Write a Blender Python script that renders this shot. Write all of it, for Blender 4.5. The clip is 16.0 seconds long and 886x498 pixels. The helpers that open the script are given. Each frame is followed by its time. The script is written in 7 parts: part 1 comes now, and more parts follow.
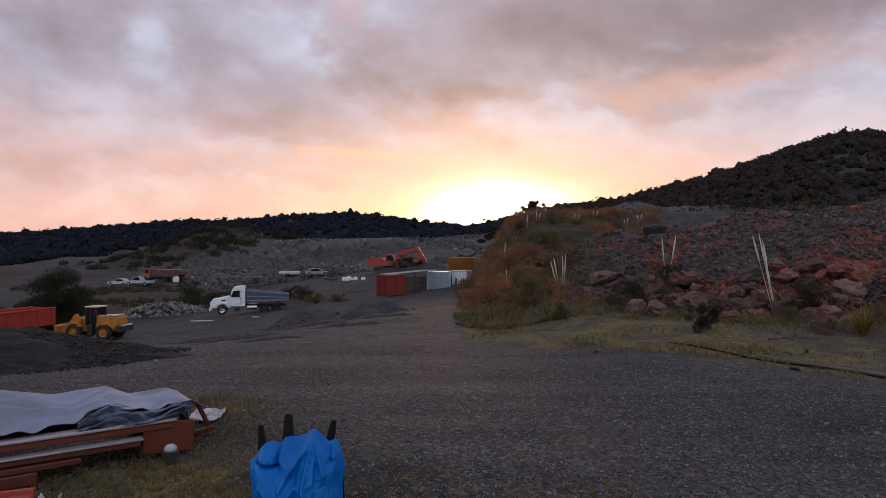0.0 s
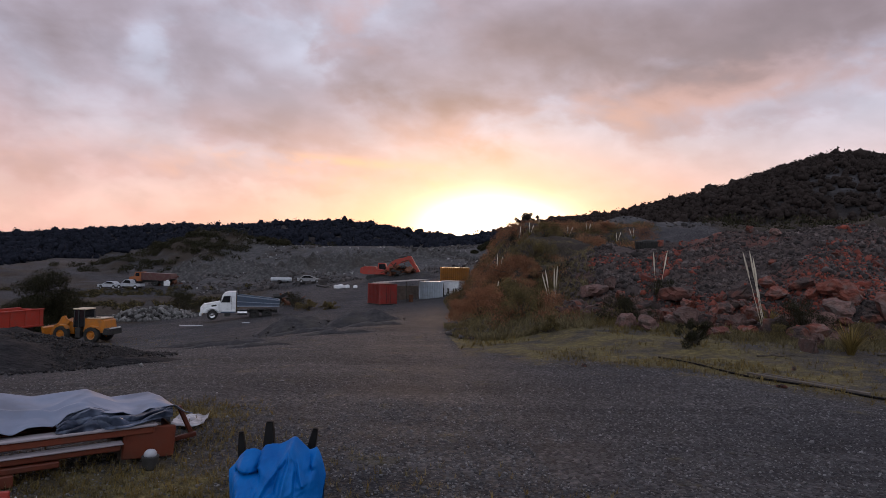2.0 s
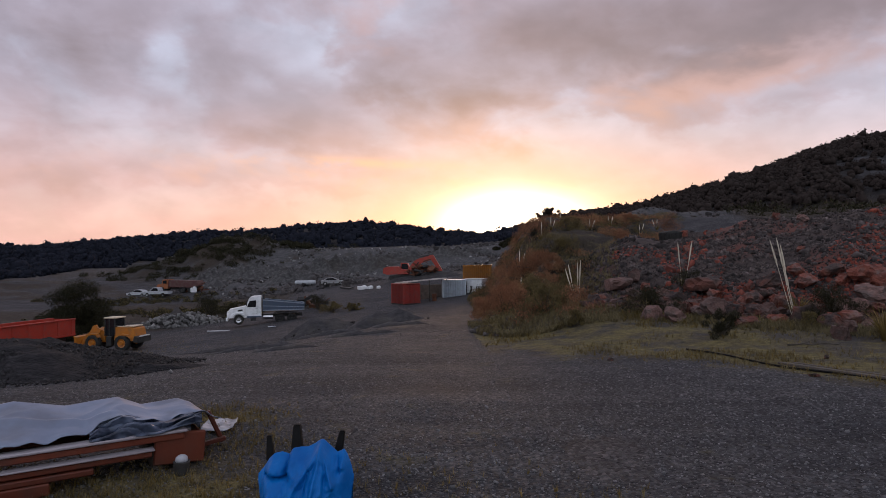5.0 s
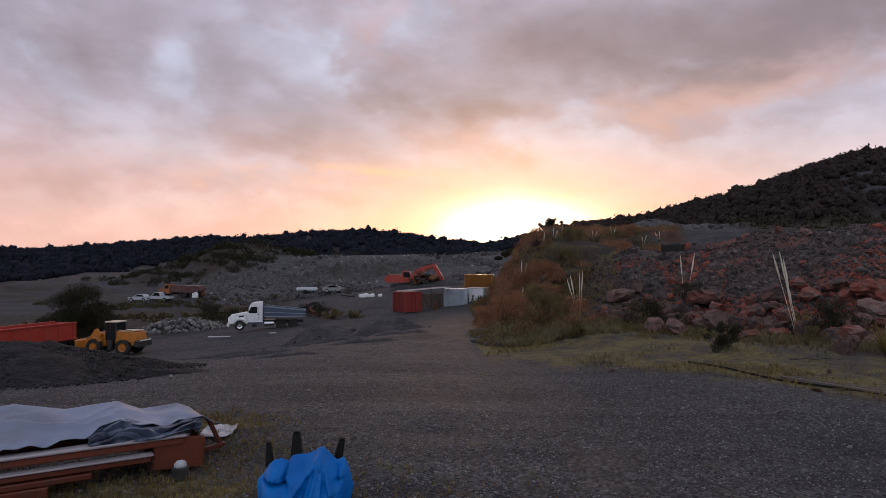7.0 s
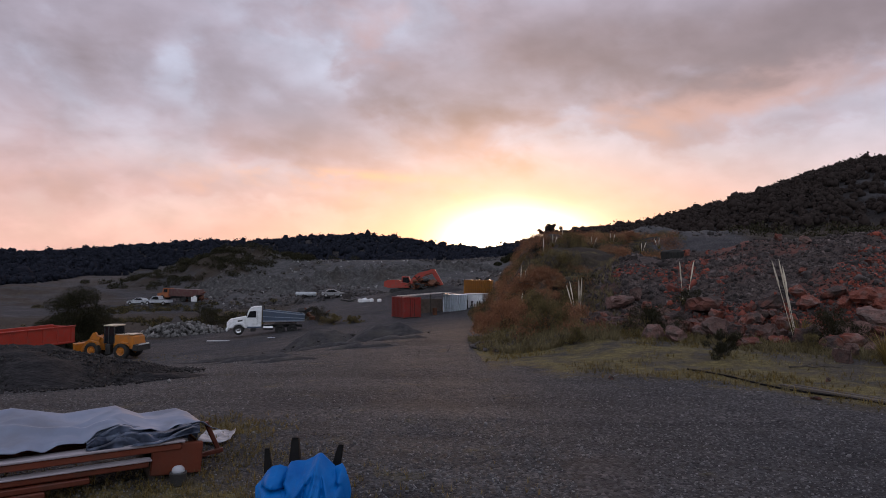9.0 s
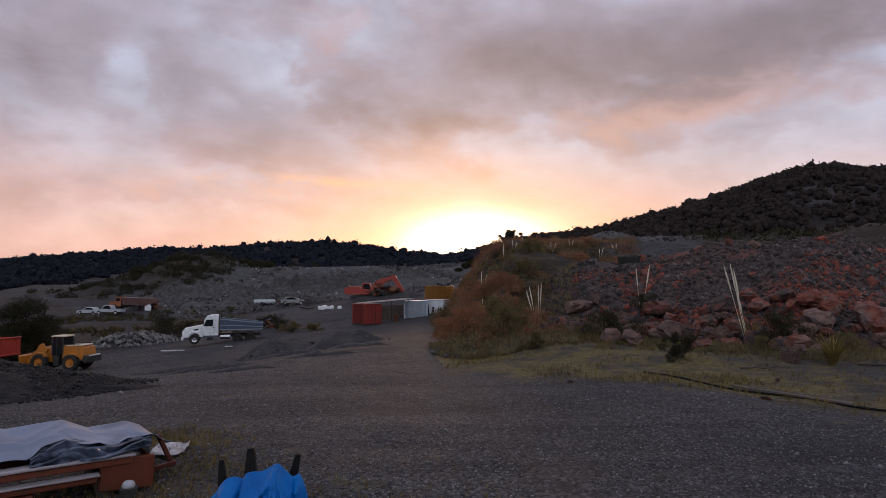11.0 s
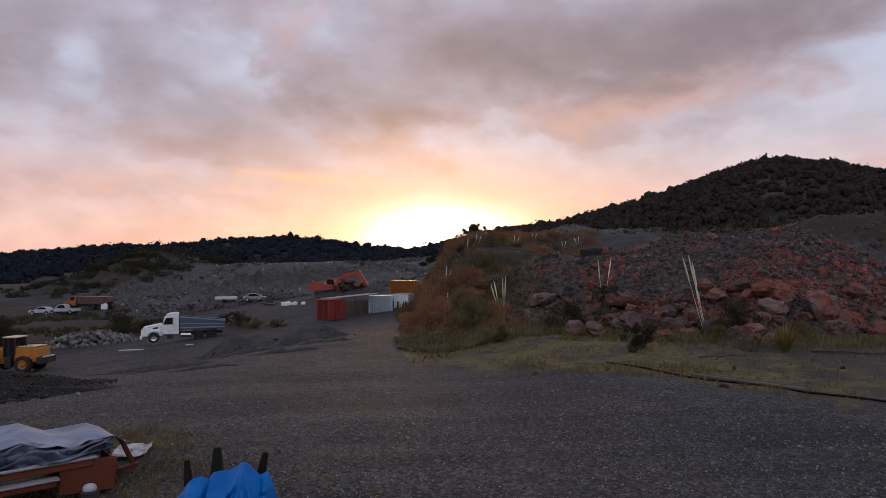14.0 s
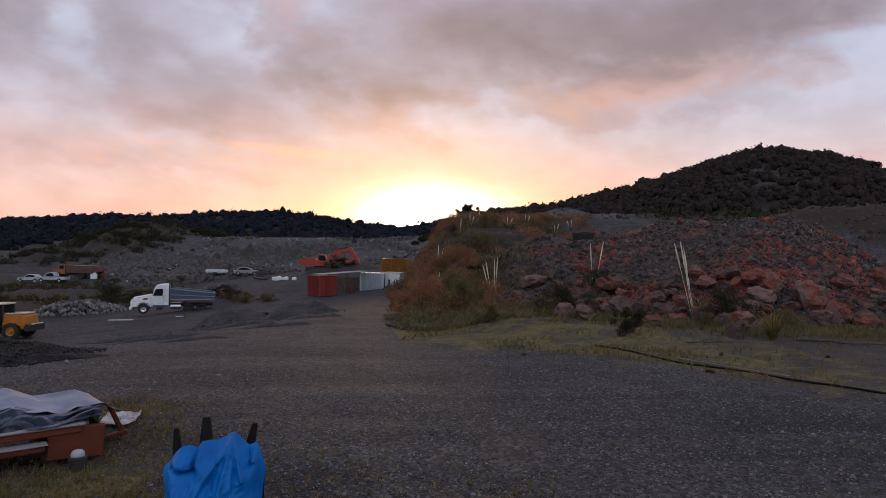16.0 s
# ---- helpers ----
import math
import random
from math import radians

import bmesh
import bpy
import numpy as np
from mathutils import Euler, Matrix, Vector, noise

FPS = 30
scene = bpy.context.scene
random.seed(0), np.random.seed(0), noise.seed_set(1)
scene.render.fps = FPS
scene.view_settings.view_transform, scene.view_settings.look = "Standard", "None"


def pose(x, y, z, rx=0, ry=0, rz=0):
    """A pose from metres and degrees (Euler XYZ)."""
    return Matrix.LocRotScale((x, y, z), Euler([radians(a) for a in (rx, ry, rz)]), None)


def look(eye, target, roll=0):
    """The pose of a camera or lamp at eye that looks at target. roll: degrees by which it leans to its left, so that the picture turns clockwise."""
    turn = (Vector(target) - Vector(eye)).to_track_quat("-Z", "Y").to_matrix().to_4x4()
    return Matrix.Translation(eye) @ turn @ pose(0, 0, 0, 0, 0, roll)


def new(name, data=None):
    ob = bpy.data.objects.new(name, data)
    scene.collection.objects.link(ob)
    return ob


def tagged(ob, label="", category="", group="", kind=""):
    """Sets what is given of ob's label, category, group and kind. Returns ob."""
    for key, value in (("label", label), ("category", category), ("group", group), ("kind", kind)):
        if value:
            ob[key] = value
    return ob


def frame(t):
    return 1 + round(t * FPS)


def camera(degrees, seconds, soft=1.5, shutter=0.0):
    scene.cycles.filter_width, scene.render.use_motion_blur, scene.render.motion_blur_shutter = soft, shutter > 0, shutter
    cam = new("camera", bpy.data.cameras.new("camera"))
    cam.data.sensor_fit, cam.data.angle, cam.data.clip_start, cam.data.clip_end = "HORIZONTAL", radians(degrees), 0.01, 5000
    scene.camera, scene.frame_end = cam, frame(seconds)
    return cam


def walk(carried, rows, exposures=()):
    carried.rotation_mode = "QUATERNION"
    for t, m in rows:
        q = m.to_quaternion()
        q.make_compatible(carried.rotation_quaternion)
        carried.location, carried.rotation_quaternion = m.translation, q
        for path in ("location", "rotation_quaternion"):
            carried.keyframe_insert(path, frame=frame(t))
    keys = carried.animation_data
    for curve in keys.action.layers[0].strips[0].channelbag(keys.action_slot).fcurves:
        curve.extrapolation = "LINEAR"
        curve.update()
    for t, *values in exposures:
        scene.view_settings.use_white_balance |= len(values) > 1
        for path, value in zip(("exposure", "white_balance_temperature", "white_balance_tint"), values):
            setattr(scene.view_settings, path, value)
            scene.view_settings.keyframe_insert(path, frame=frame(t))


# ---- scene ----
cam = camera(69.28, 16.0, soft=0.7)

# seconds, x, y, z, yaw, pitch, roll
PATH = [
    (0.0, -0.019, 0.001, 2.702, -0.07, 0.01, 0.03),
    (0.5, 0.051, 0.029, 2.705, -2.69, 0.90, -1.01),
    (1.0, 0.050, 0.018, 2.698, -2.27, 1.12, -2.54),
    (1.5, 0.059, 0.025, 2.696, -1.23, 0.86, -2.04),
    (2.0, 0.050, 0.021, 2.695, -0.67, 0.91, -1.29),
    (2.5, 0.075, 0.044, 2.701, -0.86, 1.19, -1.09),
    (3.0, 0.062, 0.036, 2.699, -0.67, 1.01, -0.33),
    (3.5, 0.071, 0.045, 2.706, 0.43, 0.98, 0.20),
    (4.0, 0.061, 0.038, 2.701, 1.06, 0.92, -0.08),
    (4.2, 0.063, 0.041, 2.703, 0.93, 0.73, 0.51),
    (6.5, 0.066, 0.049, 2.695, 1.85, 0.76, 0.28),
    (7.0, 0.058, 0.045, 2.697, 1.48, 1.53, -0.19),
    (7.5, 0.060, 0.049, 2.695, 0.74, 1.58, -0.77),
    (8.0, 0.067, 0.057, 2.694, 0.72, 1.91, -0.90),
    (8.2, 0.053, 0.043, 2.714, 1.03, 1.94, -0.58),
    (10.3, 0.054, 0.040, 2.705, 1.82, 2.13, -0.80),
    (10.5, 0.062, 0.049, 2.707, 0.73, 2.18, -0.58),
    (11.0, 0.083, 0.053, 2.711, -2.05, 2.57, -0.11),
    (11.5, 0.085, 0.036, 2.709, -2.84, 1.59, -1.56),
    (12.0, 0.062, 0.023, 2.708, -2.57, 2.33, -1.93),
    (12.5, 0.038, -0.005, 2.713, -4.03, 2.53, -1.54),
    (13.0, 0.039, -0.023, 2.722, -3.15, 2.57, -0.31),
    (13.5, 0.057, 0.007, 2.718, -5.60, 1.88, -0.15),
    (14.0, 0.054, 0.030, 2.718, -5.23, 2.04, 0.55),
    (14.5, 0.050, 0.013, 2.715, -6.54, 2.08, -0.50),
    (15.0, 0.031, 0.016, 2.706, -6.21, 1.89, -0.81),
    (15.5, 0.032, 0.026, 2.704, -5.05, 1.37, -0.62),
    (16.0, 0.031, 0.049, 2.687, -5.96, 0.24, -1.17),
]
walk(cam, [(t, pose(x, y, z, 90 + p, r, w)) for t, x, y, z, w, p, r in PATH], ((0.0, 0.0), (8.0, -0.02), (10.3, -0.03), (11.2, -0.11), (13.5, -0.10), (15.0, -0.06), (16.0, -0.03)))


# ---------------------------------------------------------------- sky, sun
SUN_BEARING = 4.3      # degrees to the right of straight ahead
world = bpy.data.worlds.new("sky")
scene.world = world
world.use_nodes = True
wn = world.node_tree
wn.nodes.clear()


def wnode(kind, **kw):
    nd = wn.nodes.new(kind)
    for k, v in kw.items():
        setattr(nd, k, v)
    return nd


def plug(tree, sock, val):
    if hasattr(val, "is_output"):
        tree.links.new(val, sock)
    elif isinstance(val, (tuple, list)):
        sock.default_value = tuple(val) if len(val) == len(sock.default_value) else (*val, 1.0)
    else:
        sock.default_value = val


def wm(op, a, b=0.0, c=0.0):
    nd = wnode("ShaderNodeMath", operation=op)
    plug(wn, nd.inputs[0], a), plug(wn, nd.inputs[1], b), plug(wn, nd.inputs[2], c)
    return nd.outputs[0]


def wmix(f, a, b, mode="MIX"):
    nd = wnode("ShaderNodeMix", data_type="RGBA", blend_type=mode)
    plug(wn, nd.inputs[0], f), plug(wn, nd.inputs[6], a), plug(wn, nd.inputs[7], b)
    return nd.outputs[2]


def wramp(f, lo, hi):
    nd = wnode("ShaderNodeMapRange", interpolation_type="SMOOTHSTEP")
    plug(wn, nd.inputs[0], f), plug(wn, nd.inputs[1], lo), plug(wn, nd.inputs[2], hi)
    return nd.outputs[0]


direction = wnode("ShaderNodeTexCoord").outputs["Generated"]
split = wnode("ShaderNodeSeparateXYZ")
wn.links.new(direction, split.inputs[0])
DX, DY, DZ = split.outputs
level = wm("SQRT", wm("ADD", wm("MULTIPLY", DX, DX), wm("ADD", wm("MULTIPLY", DY, DY), 1e-6)))
rise = wm("DIVIDE", DZ, level)                                   # tangent of the height over the horizon
bearing = wm("MULTIPLY", wm("ARCTAN2", DX, DY), 57.29578)        # degrees, right of straight ahead

# cloud sheet: billows wider than high, leaning a little
elevation = wm("MULTIPLY", wm("ARCTANGENT", rise), 57.29578)
sheet = wnode("ShaderNodeCombineXYZ")
wn.links.new(wm("ADD", wm("DIVIDE", bearing, 12.0), wm("DIVIDE", elevation, 26.0)), sheet.inputs[0])
wn.links.new(wm("SUBTRACT", wm("DIVIDE", elevation, 7.0), wm("DIVIDE", bearing, 70.0)), sheet.inputs[1])


def clouds(scale, shift, detail=7.0, rough=0.5, distort=0.5):
    mp = wnode("ShaderNodeMapping")
    wn.links.new(sheet.outputs[0], mp.inputs[0])
    mp.inputs["Location"].default_value = shift
    nd = wnode("ShaderNodeTexNoise")
    wn.links.new(mp.outputs[0], nd.inputs["Vector"])
    nd.inputs["Scale"].default_value, nd.inputs["Detail"].default_value = scale, detail
    nd.inputs["Roughness"].default_value, nd.inputs["Distortion"].default_value = rough, distort
    return nd.outputs[0]


big = clouds(0.7, (3.1, 0.4, 0.0), 6.0, 0.5, 0.3)
fine = clouds(1.5, (1.0, 7.3, 2.0), 6.0, 0.48, 0.3)
wisp = clouds(3.4, (5.0, 1.3, 4.0), 5.0, 0.5, 0.3)
# billows bend the outlines of the cloud banks
bend_a = wm("ADD", wm("MULTIPLY", wm("SUBTRACT", big, 0.5), 26.0), wm("MULTIPLY", wm("SUBTRACT", fine, 0.5), 13.0))
bend_e = wm("ADD", wm("MULTIPLY", wm("SUBTRACT", fine, 0.5), 0.13), wm("MULTIPLY", wm("SUBTRACT", wisp, 0.5), 0.06))
bent_bearing, bent_rise = wm("ADD", bearing, bend_a), wm("ADD", rise, bend_e)


def bank(th, e, wth, we, tilt=0.0, firm=1.0, bent=True):
    """A soft oval round one bearing and height; firm over 1 has a sharper rim."""
    dx = wm("SUBTRACT", bent_bearing if bent else bearing, th)
    dy = wm("SUBTRACT", bent_rise if bent else rise, wm("MULTIPLY_ADD", dx, tilt, e))
    q = wm("ADD", wm("POWER", wm("ABSOLUTE", wm("DIVIDE", dx, wth)), 2.0), wm("POWER", wm("ABSOLUTE", wm("DIVIDE", dy, we)), 2.0))
    return wm("POWER", 2.718, wm("MULTIPLY", wm("POWER", q, firm), -1.0))


dens = wm("ADD", wm("MULTIPLY", big, 0.40), wm("ADD", wm("MULTIPLY", fine, 0.50), wm("MULTIPLY", wisp, 0.20)))
dens = wm("SUBTRACT", dens, 0.10)
for th, e, wth, we, tilt, firm, amount in ((18, 0.335, 25, 0.085, 0.0018, 1.6, 0.24), (30, 0.34, 12, 0.06, 0.006, 1.2, 0.12), (-15, 0.192, 10, 0.040, -0.0012, 1.4, 0.15), (-31, 0.33, 9, 0.06, 0.0, 1.2, 0.13), (-2, 0.255, 9, 0.035, 0.0, 1.2, 0.08),
                                           (-23.5, 0.28, 3.0, 0.06, 0.012, 1.0, -0.15), (-12.0, 0.305, 4.5, 0.035, -0.008, 1.0, -0.16), (38, 0.21, 10, 0.085, 0.010, 1.7, -0.34), (-30, 0.27, 14, 0.10, 0.0, 1.0, 0.06), (-3, 0.20, 3, 0.05, 0.01, 1.0, -0.08),
                                           (14, 0.165, 13, 0.035, 0.0, 1.4, -0.12), (12, 0.205, 8, 0.015, 0.001, 1.2, 0.08), (26, 0.20, 6, 0.015, 0.002, 1.2, 0.07), (-30, 0.12, 8, 0.02, 0.001, 1.2, 0.10), (-16, 0.105, 9, 0.012, -0.001, 1.2, 0.10)):
    dens = wm("ADD", dens, wm("MULTIPLY", bank(th, e, wth, we, tilt, firm), amount))

# colours: clear gaps, lit cloud, thick cloud, each by height over the horizon
up = wramp(rise, 0.02, 0.27)
clear = wmix(up, (0.88, 0.56, 0.515), (0.515, 0.53, 0.675))
lit = wmix(up, (0.82, 0.485, 0.465), (0.405, 0.355, 0.445))
thick = wmix(wramp(rise, 0.05, 0.30), (0.60, 0.34, 0.31), (0.262, 0.202, 0.238))
sky = wmix(wramp(dens, 0.28, 0.54), clear, lit)
sky = wmix(wramp(dens, 0.44, 0.80), sky, thick)
# small billows, brighter and darker
puff = clouds(2.6, (2.0, 9.1, 1.0), 4.0, 0.5, 0.2)
puff_gain = wm("MULTIPLY_ADD", wramp(puff, 0.30, 0.70), 0.16, 0.92)
sky = wmix(1.0, sky, puff_gain, "MULTIPLY")

# salmon undersides where the banks end towards the sun
edge = wm("MULTIPLY", bank(-9, 0.128, 17, 0.017, -0.0008), wramp(wisp, 0.42, 0.66))
sky = wmix(wm("MULTIPLY", edge, 0.55), sky, (1.0, 0.50, 0.33))
rim = wm("MULTIPLY", bank(-10, 0.148, 8.5, 0.008, -0.0006, bent=False), wramp(wisp, 0.36, 0.60))
sky = wmix(wm("MULTIPLY", rim, 0.75), sky, (1.05, 0.56, 0.34))
edge2 = wm("MULTIPLY", bank(17, 0.236, 17, 0.032, 0.0026), wramp(fine, 0.36, 0.60))
sky = wmix(wm("MULTIPLY", edge2, 0.6), sky, (0.72, 0.40, 0.33))
edge3 = wm("MULTIPLY", bank(-4, 0.385, 7, 0.05, 0.0), wramp(fine, 0.42, 0.62))
sky = wmix(wm("MULTIPLY", edge3, 0.5), sky, (0.70, 0.40, 0.36))

# the glow round the sun, which stands just behind the skyline
wide = bank(SUN_BEARING, 0.03, 17, 0.115, bent=False)
mid = bank(SUN_BEARING + 0.5, 0.04, 8.0, 0.058, bent=False)
core = bank(SUN_BEARING + 0.8, 0.045, 5.6, 0.046, firm=1.3, bent=False)
sky = wmix(wm("MULTIPLY", wide, 0.60), sky, (1.0, 0.62, 0.43))
sky = wmix(wm("MULTIPLY", mid, 0.75), sky, (1.10, 0.80, 0.60))
sky = wmix(core, sky, (3.6, 3.2, 2.6))

# behind the camera the sheet of cloud is an even, cool grey
behind = wramp(DY, 0.25, -0.35)
sky = wmix(wm("MULTIPLY", behind, 0.9), sky, wmix(dens, (0.98, 1.04, 1.24), (0.64, 0.68, 0.80)))
air = wnode("ShaderNodeTexSky", sky_type="NISHITA", sun_disc=False)
air.sun_elevation, air.sun_rotation = radians(2.5), radians(SUN_BEARING)
sky = wmix(0.03, sky, air.outputs[0], "ADD")
back = wnode("ShaderNodeBackground")
wn.links.new(sky, back.inputs[0])
back.inputs[1].default_value = 1.0
wn.links.new(back.outputs[0], wnode("ShaderNodeOutputWorld").inputs[0])

sun_data = bpy.data.lights.new("sun", "SUN")
sun_data.energy, sun_data.angle, sun_data.color = 0.9, radians(10), (1.0, 0.62, 0.36)
sun = new("sun", sun_data)
_s = Vector((math.sin(radians(SUN_BEARING)), math.cos(radians(SUN_BEARING)), math.tan(radians(4.5))))
sun.matrix_world = look(_s * 60, (0, 0, 0))


# ---------------------------------------------------------------- materials
def material(name, stops, scale=3.0, detail=8.0, rough=0.8, bump=0.3, bump_scale=None, depth=0.02, metal=0.0, vary=0.0, spec=0.3, island=False, stain=None, distort=0.0, stretch=(1, 1, 1), thin=0.0):
    """Noise-coloured surface. stops: (place, colour) of the ramp; thin: share of light that passes through, for leaves; vary: lighter or darker by object or island; stain: (colour, amount, scale)."""
    m = bpy.data.materials.new(name)
    m.use_nodes = True
    t = m.node_tree
    b = t.nodes["Principled BSDF"]
    co = t.nodes.new("ShaderNodeTexCoord")
    mp = t.nodes.new("ShaderNodeMapping")
    mp.inputs["Scale"].default_value = stretch
    t.links.new(co.outputs["Object"], mp.inputs[0])
    n1 = t.nodes.new("ShaderNodeTexNoise")
    n1.inputs["Scale"].default_value, n1.inputs["Detail"].default_value, n1.inputs["Roughness"].default_value = scale, detail, 0.6
    n1.inputs["Distortion"].default_value = distort
    t.links.new(mp.outputs[0], n1.inputs["Vector"])
    ramp = t.nodes.new("ShaderNodeValToRGB")
    while len(ramp.color_ramp.elements) < len(stops):
        ramp.color_ramp.elements.new(0.5)
    for el, (p, c) in zip(ramp.color_ramp.elements, stops):
        el.position, el.color = p, (*c, 1)
    t.links.new(n1.outputs[0], ramp.inputs[0])
    colour = ramp.outputs[0]
    if stain:
        n2 = t.nodes.new("ShaderNodeTexNoise")
        n2.inputs["Scale"].default_value, n2.inputs["Detail"].default_value = stain[2], 6
        t.links.new(mp.outputs[0], n2.inputs["Vector"])
        mr = t.nodes.new("ShaderNodeMapRange")
        mr.inputs[1].default_value, mr.inputs[2].default_value, mr.inputs[4].default_value = 0.48, 0.66, stain[1]
        t.links.new(n2.outputs[0], mr.inputs[0])
        mx = t.nodes.new("ShaderNodeMix")
        mx.data_type = "RGBA"
        mx.inputs[7].default_value = (*stain[0], 1)
        t.links.new(mr.outputs[0], mx.inputs[0]), t.links.new(colour, mx.inputs[6])
        colour = mx.outputs[2]
    if vary:
        src = t.nodes.new("ShaderNodeNewGeometry").outputs["Random Per Island"] if island else t.nodes.new("ShaderNodeObjectInfo").outputs["Random"]
        mr = t.nodes.new("ShaderNodeMapRange")
        mr.inputs[3].default_value, mr.inputs[4].default_value = 1 - vary, 1 + vary
        t.links.new(src, mr.inputs[0])
        mx = t.nodes.new("ShaderNodeVectorMath")
        mx.operation = "SCALE"
        t.links.new(colour, mx.inputs[0]), t.links.new(mr.outputs[0], mx.inputs["Scale"])
        colour = mx.outputs[0]
    t.links.new(colour, b.inputs["Base Color"])
    b.inputs["Roughness"].default_value, b.inputs["Metallic"].default_value, b.inputs["Specular IOR Level"].default_value = rough, metal, spec
    if bump:
        n3 = t.nodes.new("ShaderNodeTexNoise")
        n3.inputs["Scale"].default_value, n3.inputs["Detail"].default_value = bump_scale or scale * 4, 6
        t.links.new(mp.outputs[0], n3.inputs["Vector"])
        bp = t.nodes.new("ShaderNodeBump")
        bp.inputs["Strength"].default_value, bp.inputs["Distance"].default_value = bump, depth
        t.links.new(n3.outputs[0], bp.inputs["Height"]), t.links.new(bp.outputs[0], b.inputs["Normal"])
    if thin:
        tr, mx = t.nodes.new("ShaderNodeBsdfTranslucent"), t.nodes.new("ShaderNodeMixShader")
        t.links.new(colour, tr.inputs[0])
        mx.inputs[0].default_value = thin
        t.links.new(b.outputs[0], mx.inputs[1]), t.links.new(tr.outputs[0], mx.inputs[2])
        t.links.new(mx.outputs[0], t.nodes["Material Output"].inputs[0])
    return m


def paint(name, c, rough=0.45, dirt=0.35, metal=0.0, dirt_colour=(0.09, 0.075, 0.06)):
    """Painted sheet metal with dust, streaks and a little fading."""
    return material(name, [(0.3, tuple(v * 0.82 for v in c)), (0.7, c)], scale=1.3, rough=rough, bump=0.08, bump_scale=9, depth=0.01, metal=metal, spec=0.4, stain=(dirt_colour, dirt, 2.6))


def ground_material():
    """Dark crushed stone, with turf, dry scrub and pale scree laid in by their own cover."""
    m = bpy.data.materials.new("yard_ground")
    m.use_nodes = True
    t = m.node_tree
    b = t.nodes["Principled BSDF"]
    co = t.nodes.new("ShaderNodeTexCoord").outputs["Object"]

    def noisy(scale, detail=8.0, rough=0.6):
        nd = t.nodes.new("ShaderNodeTexNoise")
        nd.inputs["Scale"].default_value, nd.inputs["Detail"].default_value, nd.inputs["Roughness"].default_value = scale, detail, rough
        t.links.new(co, nd.inputs["Vector"])
        return nd.outputs[0]

    def ramp(f, stops):
        nd = t.nodes.new("ShaderNodeValToRGB")
        while len(nd.color_ramp.elements) < len(stops):
            nd.color_ramp.elements.new(0.5)
        for el, (p, c) in zip(nd.color_ramp.elements, stops):
            el.position, el.color = p, (*c, 1)
        t.links.new(f, nd.inputs[0])
        return nd.outputs[0]

    def mix(f, a, c, mode="MIX"):
        nd = t.nodes.new("ShaderNodeMix")
        nd.data_type, nd.blend_type = "RGBA", mode
        plug(t, nd.inputs[0], f), plug(t, nd.inputs[6], a), plug(t, nd.inputs[7], c)
        return nd.outputs[2]

    def cover(name, scale, soft=0.25):
        at = t.nodes.new("ShaderNodeAttribute")
        at.attribute_name = name
        ad = t.nodes.new("ShaderNodeMath")
        ad.operation = "ADD"
        ma = t.nodes.new("ShaderNodeMath")
        ma.operation = "MULTIPLY_ADD"
        ma.inputs[1].default_value, ma.inputs[2].default_value = 2.4, -0.7
        t.links.new(noisy(scale), ma.inputs[0])
        t.links.new(at.outputs["Fac"], ad.inputs[0]), t.links.new(ma.outputs[0], ad.inputs[1])
        mr = t.nodes.new("ShaderNodeMapRange")
        mr.interpolation_type = "SMOOTHSTEP"
        mr.inputs[1].default_value, mr.inputs[2].default_value = 1.0 - soft, 1.0 + soft
        t.links.new(ad.outputs[0], mr.inputs[0])
        return mr.outputs[0]

    grains = t.nodes.new("ShaderNodeTexVoronoi")
    grains.inputs["Scale"].default_value = 21
    t.links.new(co, grains.inputs["Vector"])
    stone = ramp(grains.outputs["Color"], [(0.12, (0.010, 0.010, 0.0115)), (0.45, (0.032, 0.032, 0.0355)), (0.75, (0.060, 0.0595, 0.064)), (0.93, (0.11, 0.107, 0.108)), (0.97, (0.18, 0.175, 0.17))])
    patch = ramp(noisy(0.16), [(0.34, (0.66, 0.67, 0.72)), (0.62, (1.12, 1.09, 1.08))])
    track = ramp(noisy(1.1), [(0.35, (0.78, 0.78, 0.8)), (0.65, (1.15, 1.14, 1.12))])
    col = mix(1.0, mix(1.0, stone, patch, "MULTIPLY"), track, "MULTIPLY")
    mp = t.nodes.new("ShaderNodeMapping")
    mp.inputs["Scale"].default_value, mp.inputs["Rotation"].default_value = (0.10, 1.3, 1.0), (0, 0, radians(-14))
    t.links.new(co, mp.inputs[0])
    drag = t.nodes.new("ShaderNodeTexNoise")
    drag.inputs["Scale"].default_value, drag.inputs["Detail"].default_value, drag.inputs["Distortion"].default_value = 0.8, 5, 0.6
    t.links.new(mp.outputs[0], drag.inputs["Vector"])
    col = mix(1.0, col, ramp(drag.outputs[0], [(0.36, (0.70, 0.70, 0.72)), (0.5, (1.0, 1.0, 1.0)), (0.64, (1.28, 1.25, 1.22))]), "MULTIPLY")
    col = mix(cover("earth", 0.7), col, ramp(noisy(5.0), [(0.3, (0.028, 0.022, 0.017)), (0.7, (0.075, 0.062, 0.045))]))
    col = mix(cover("scree", 0.35), col, ramp(noisy(0.9, 12, 0.75), [(0.32, (0.026, 0.026, 0.028)), (0.5, (0.060, 0.059, 0.061)), (0.64, (0.092, 0.090, 0.09)), (0.78, (0.20, 0.195, 0.19))]))
    col = mix(cover("scrub", 0.12), col, ramp(noisy(0.55, 12, 0.7), [(0.3, (0.011, 0.0085, 0.006)), (0.5, (0.030, 0.021, 0.014)), (0.7, (0.022, 0.019, 0.011))]))
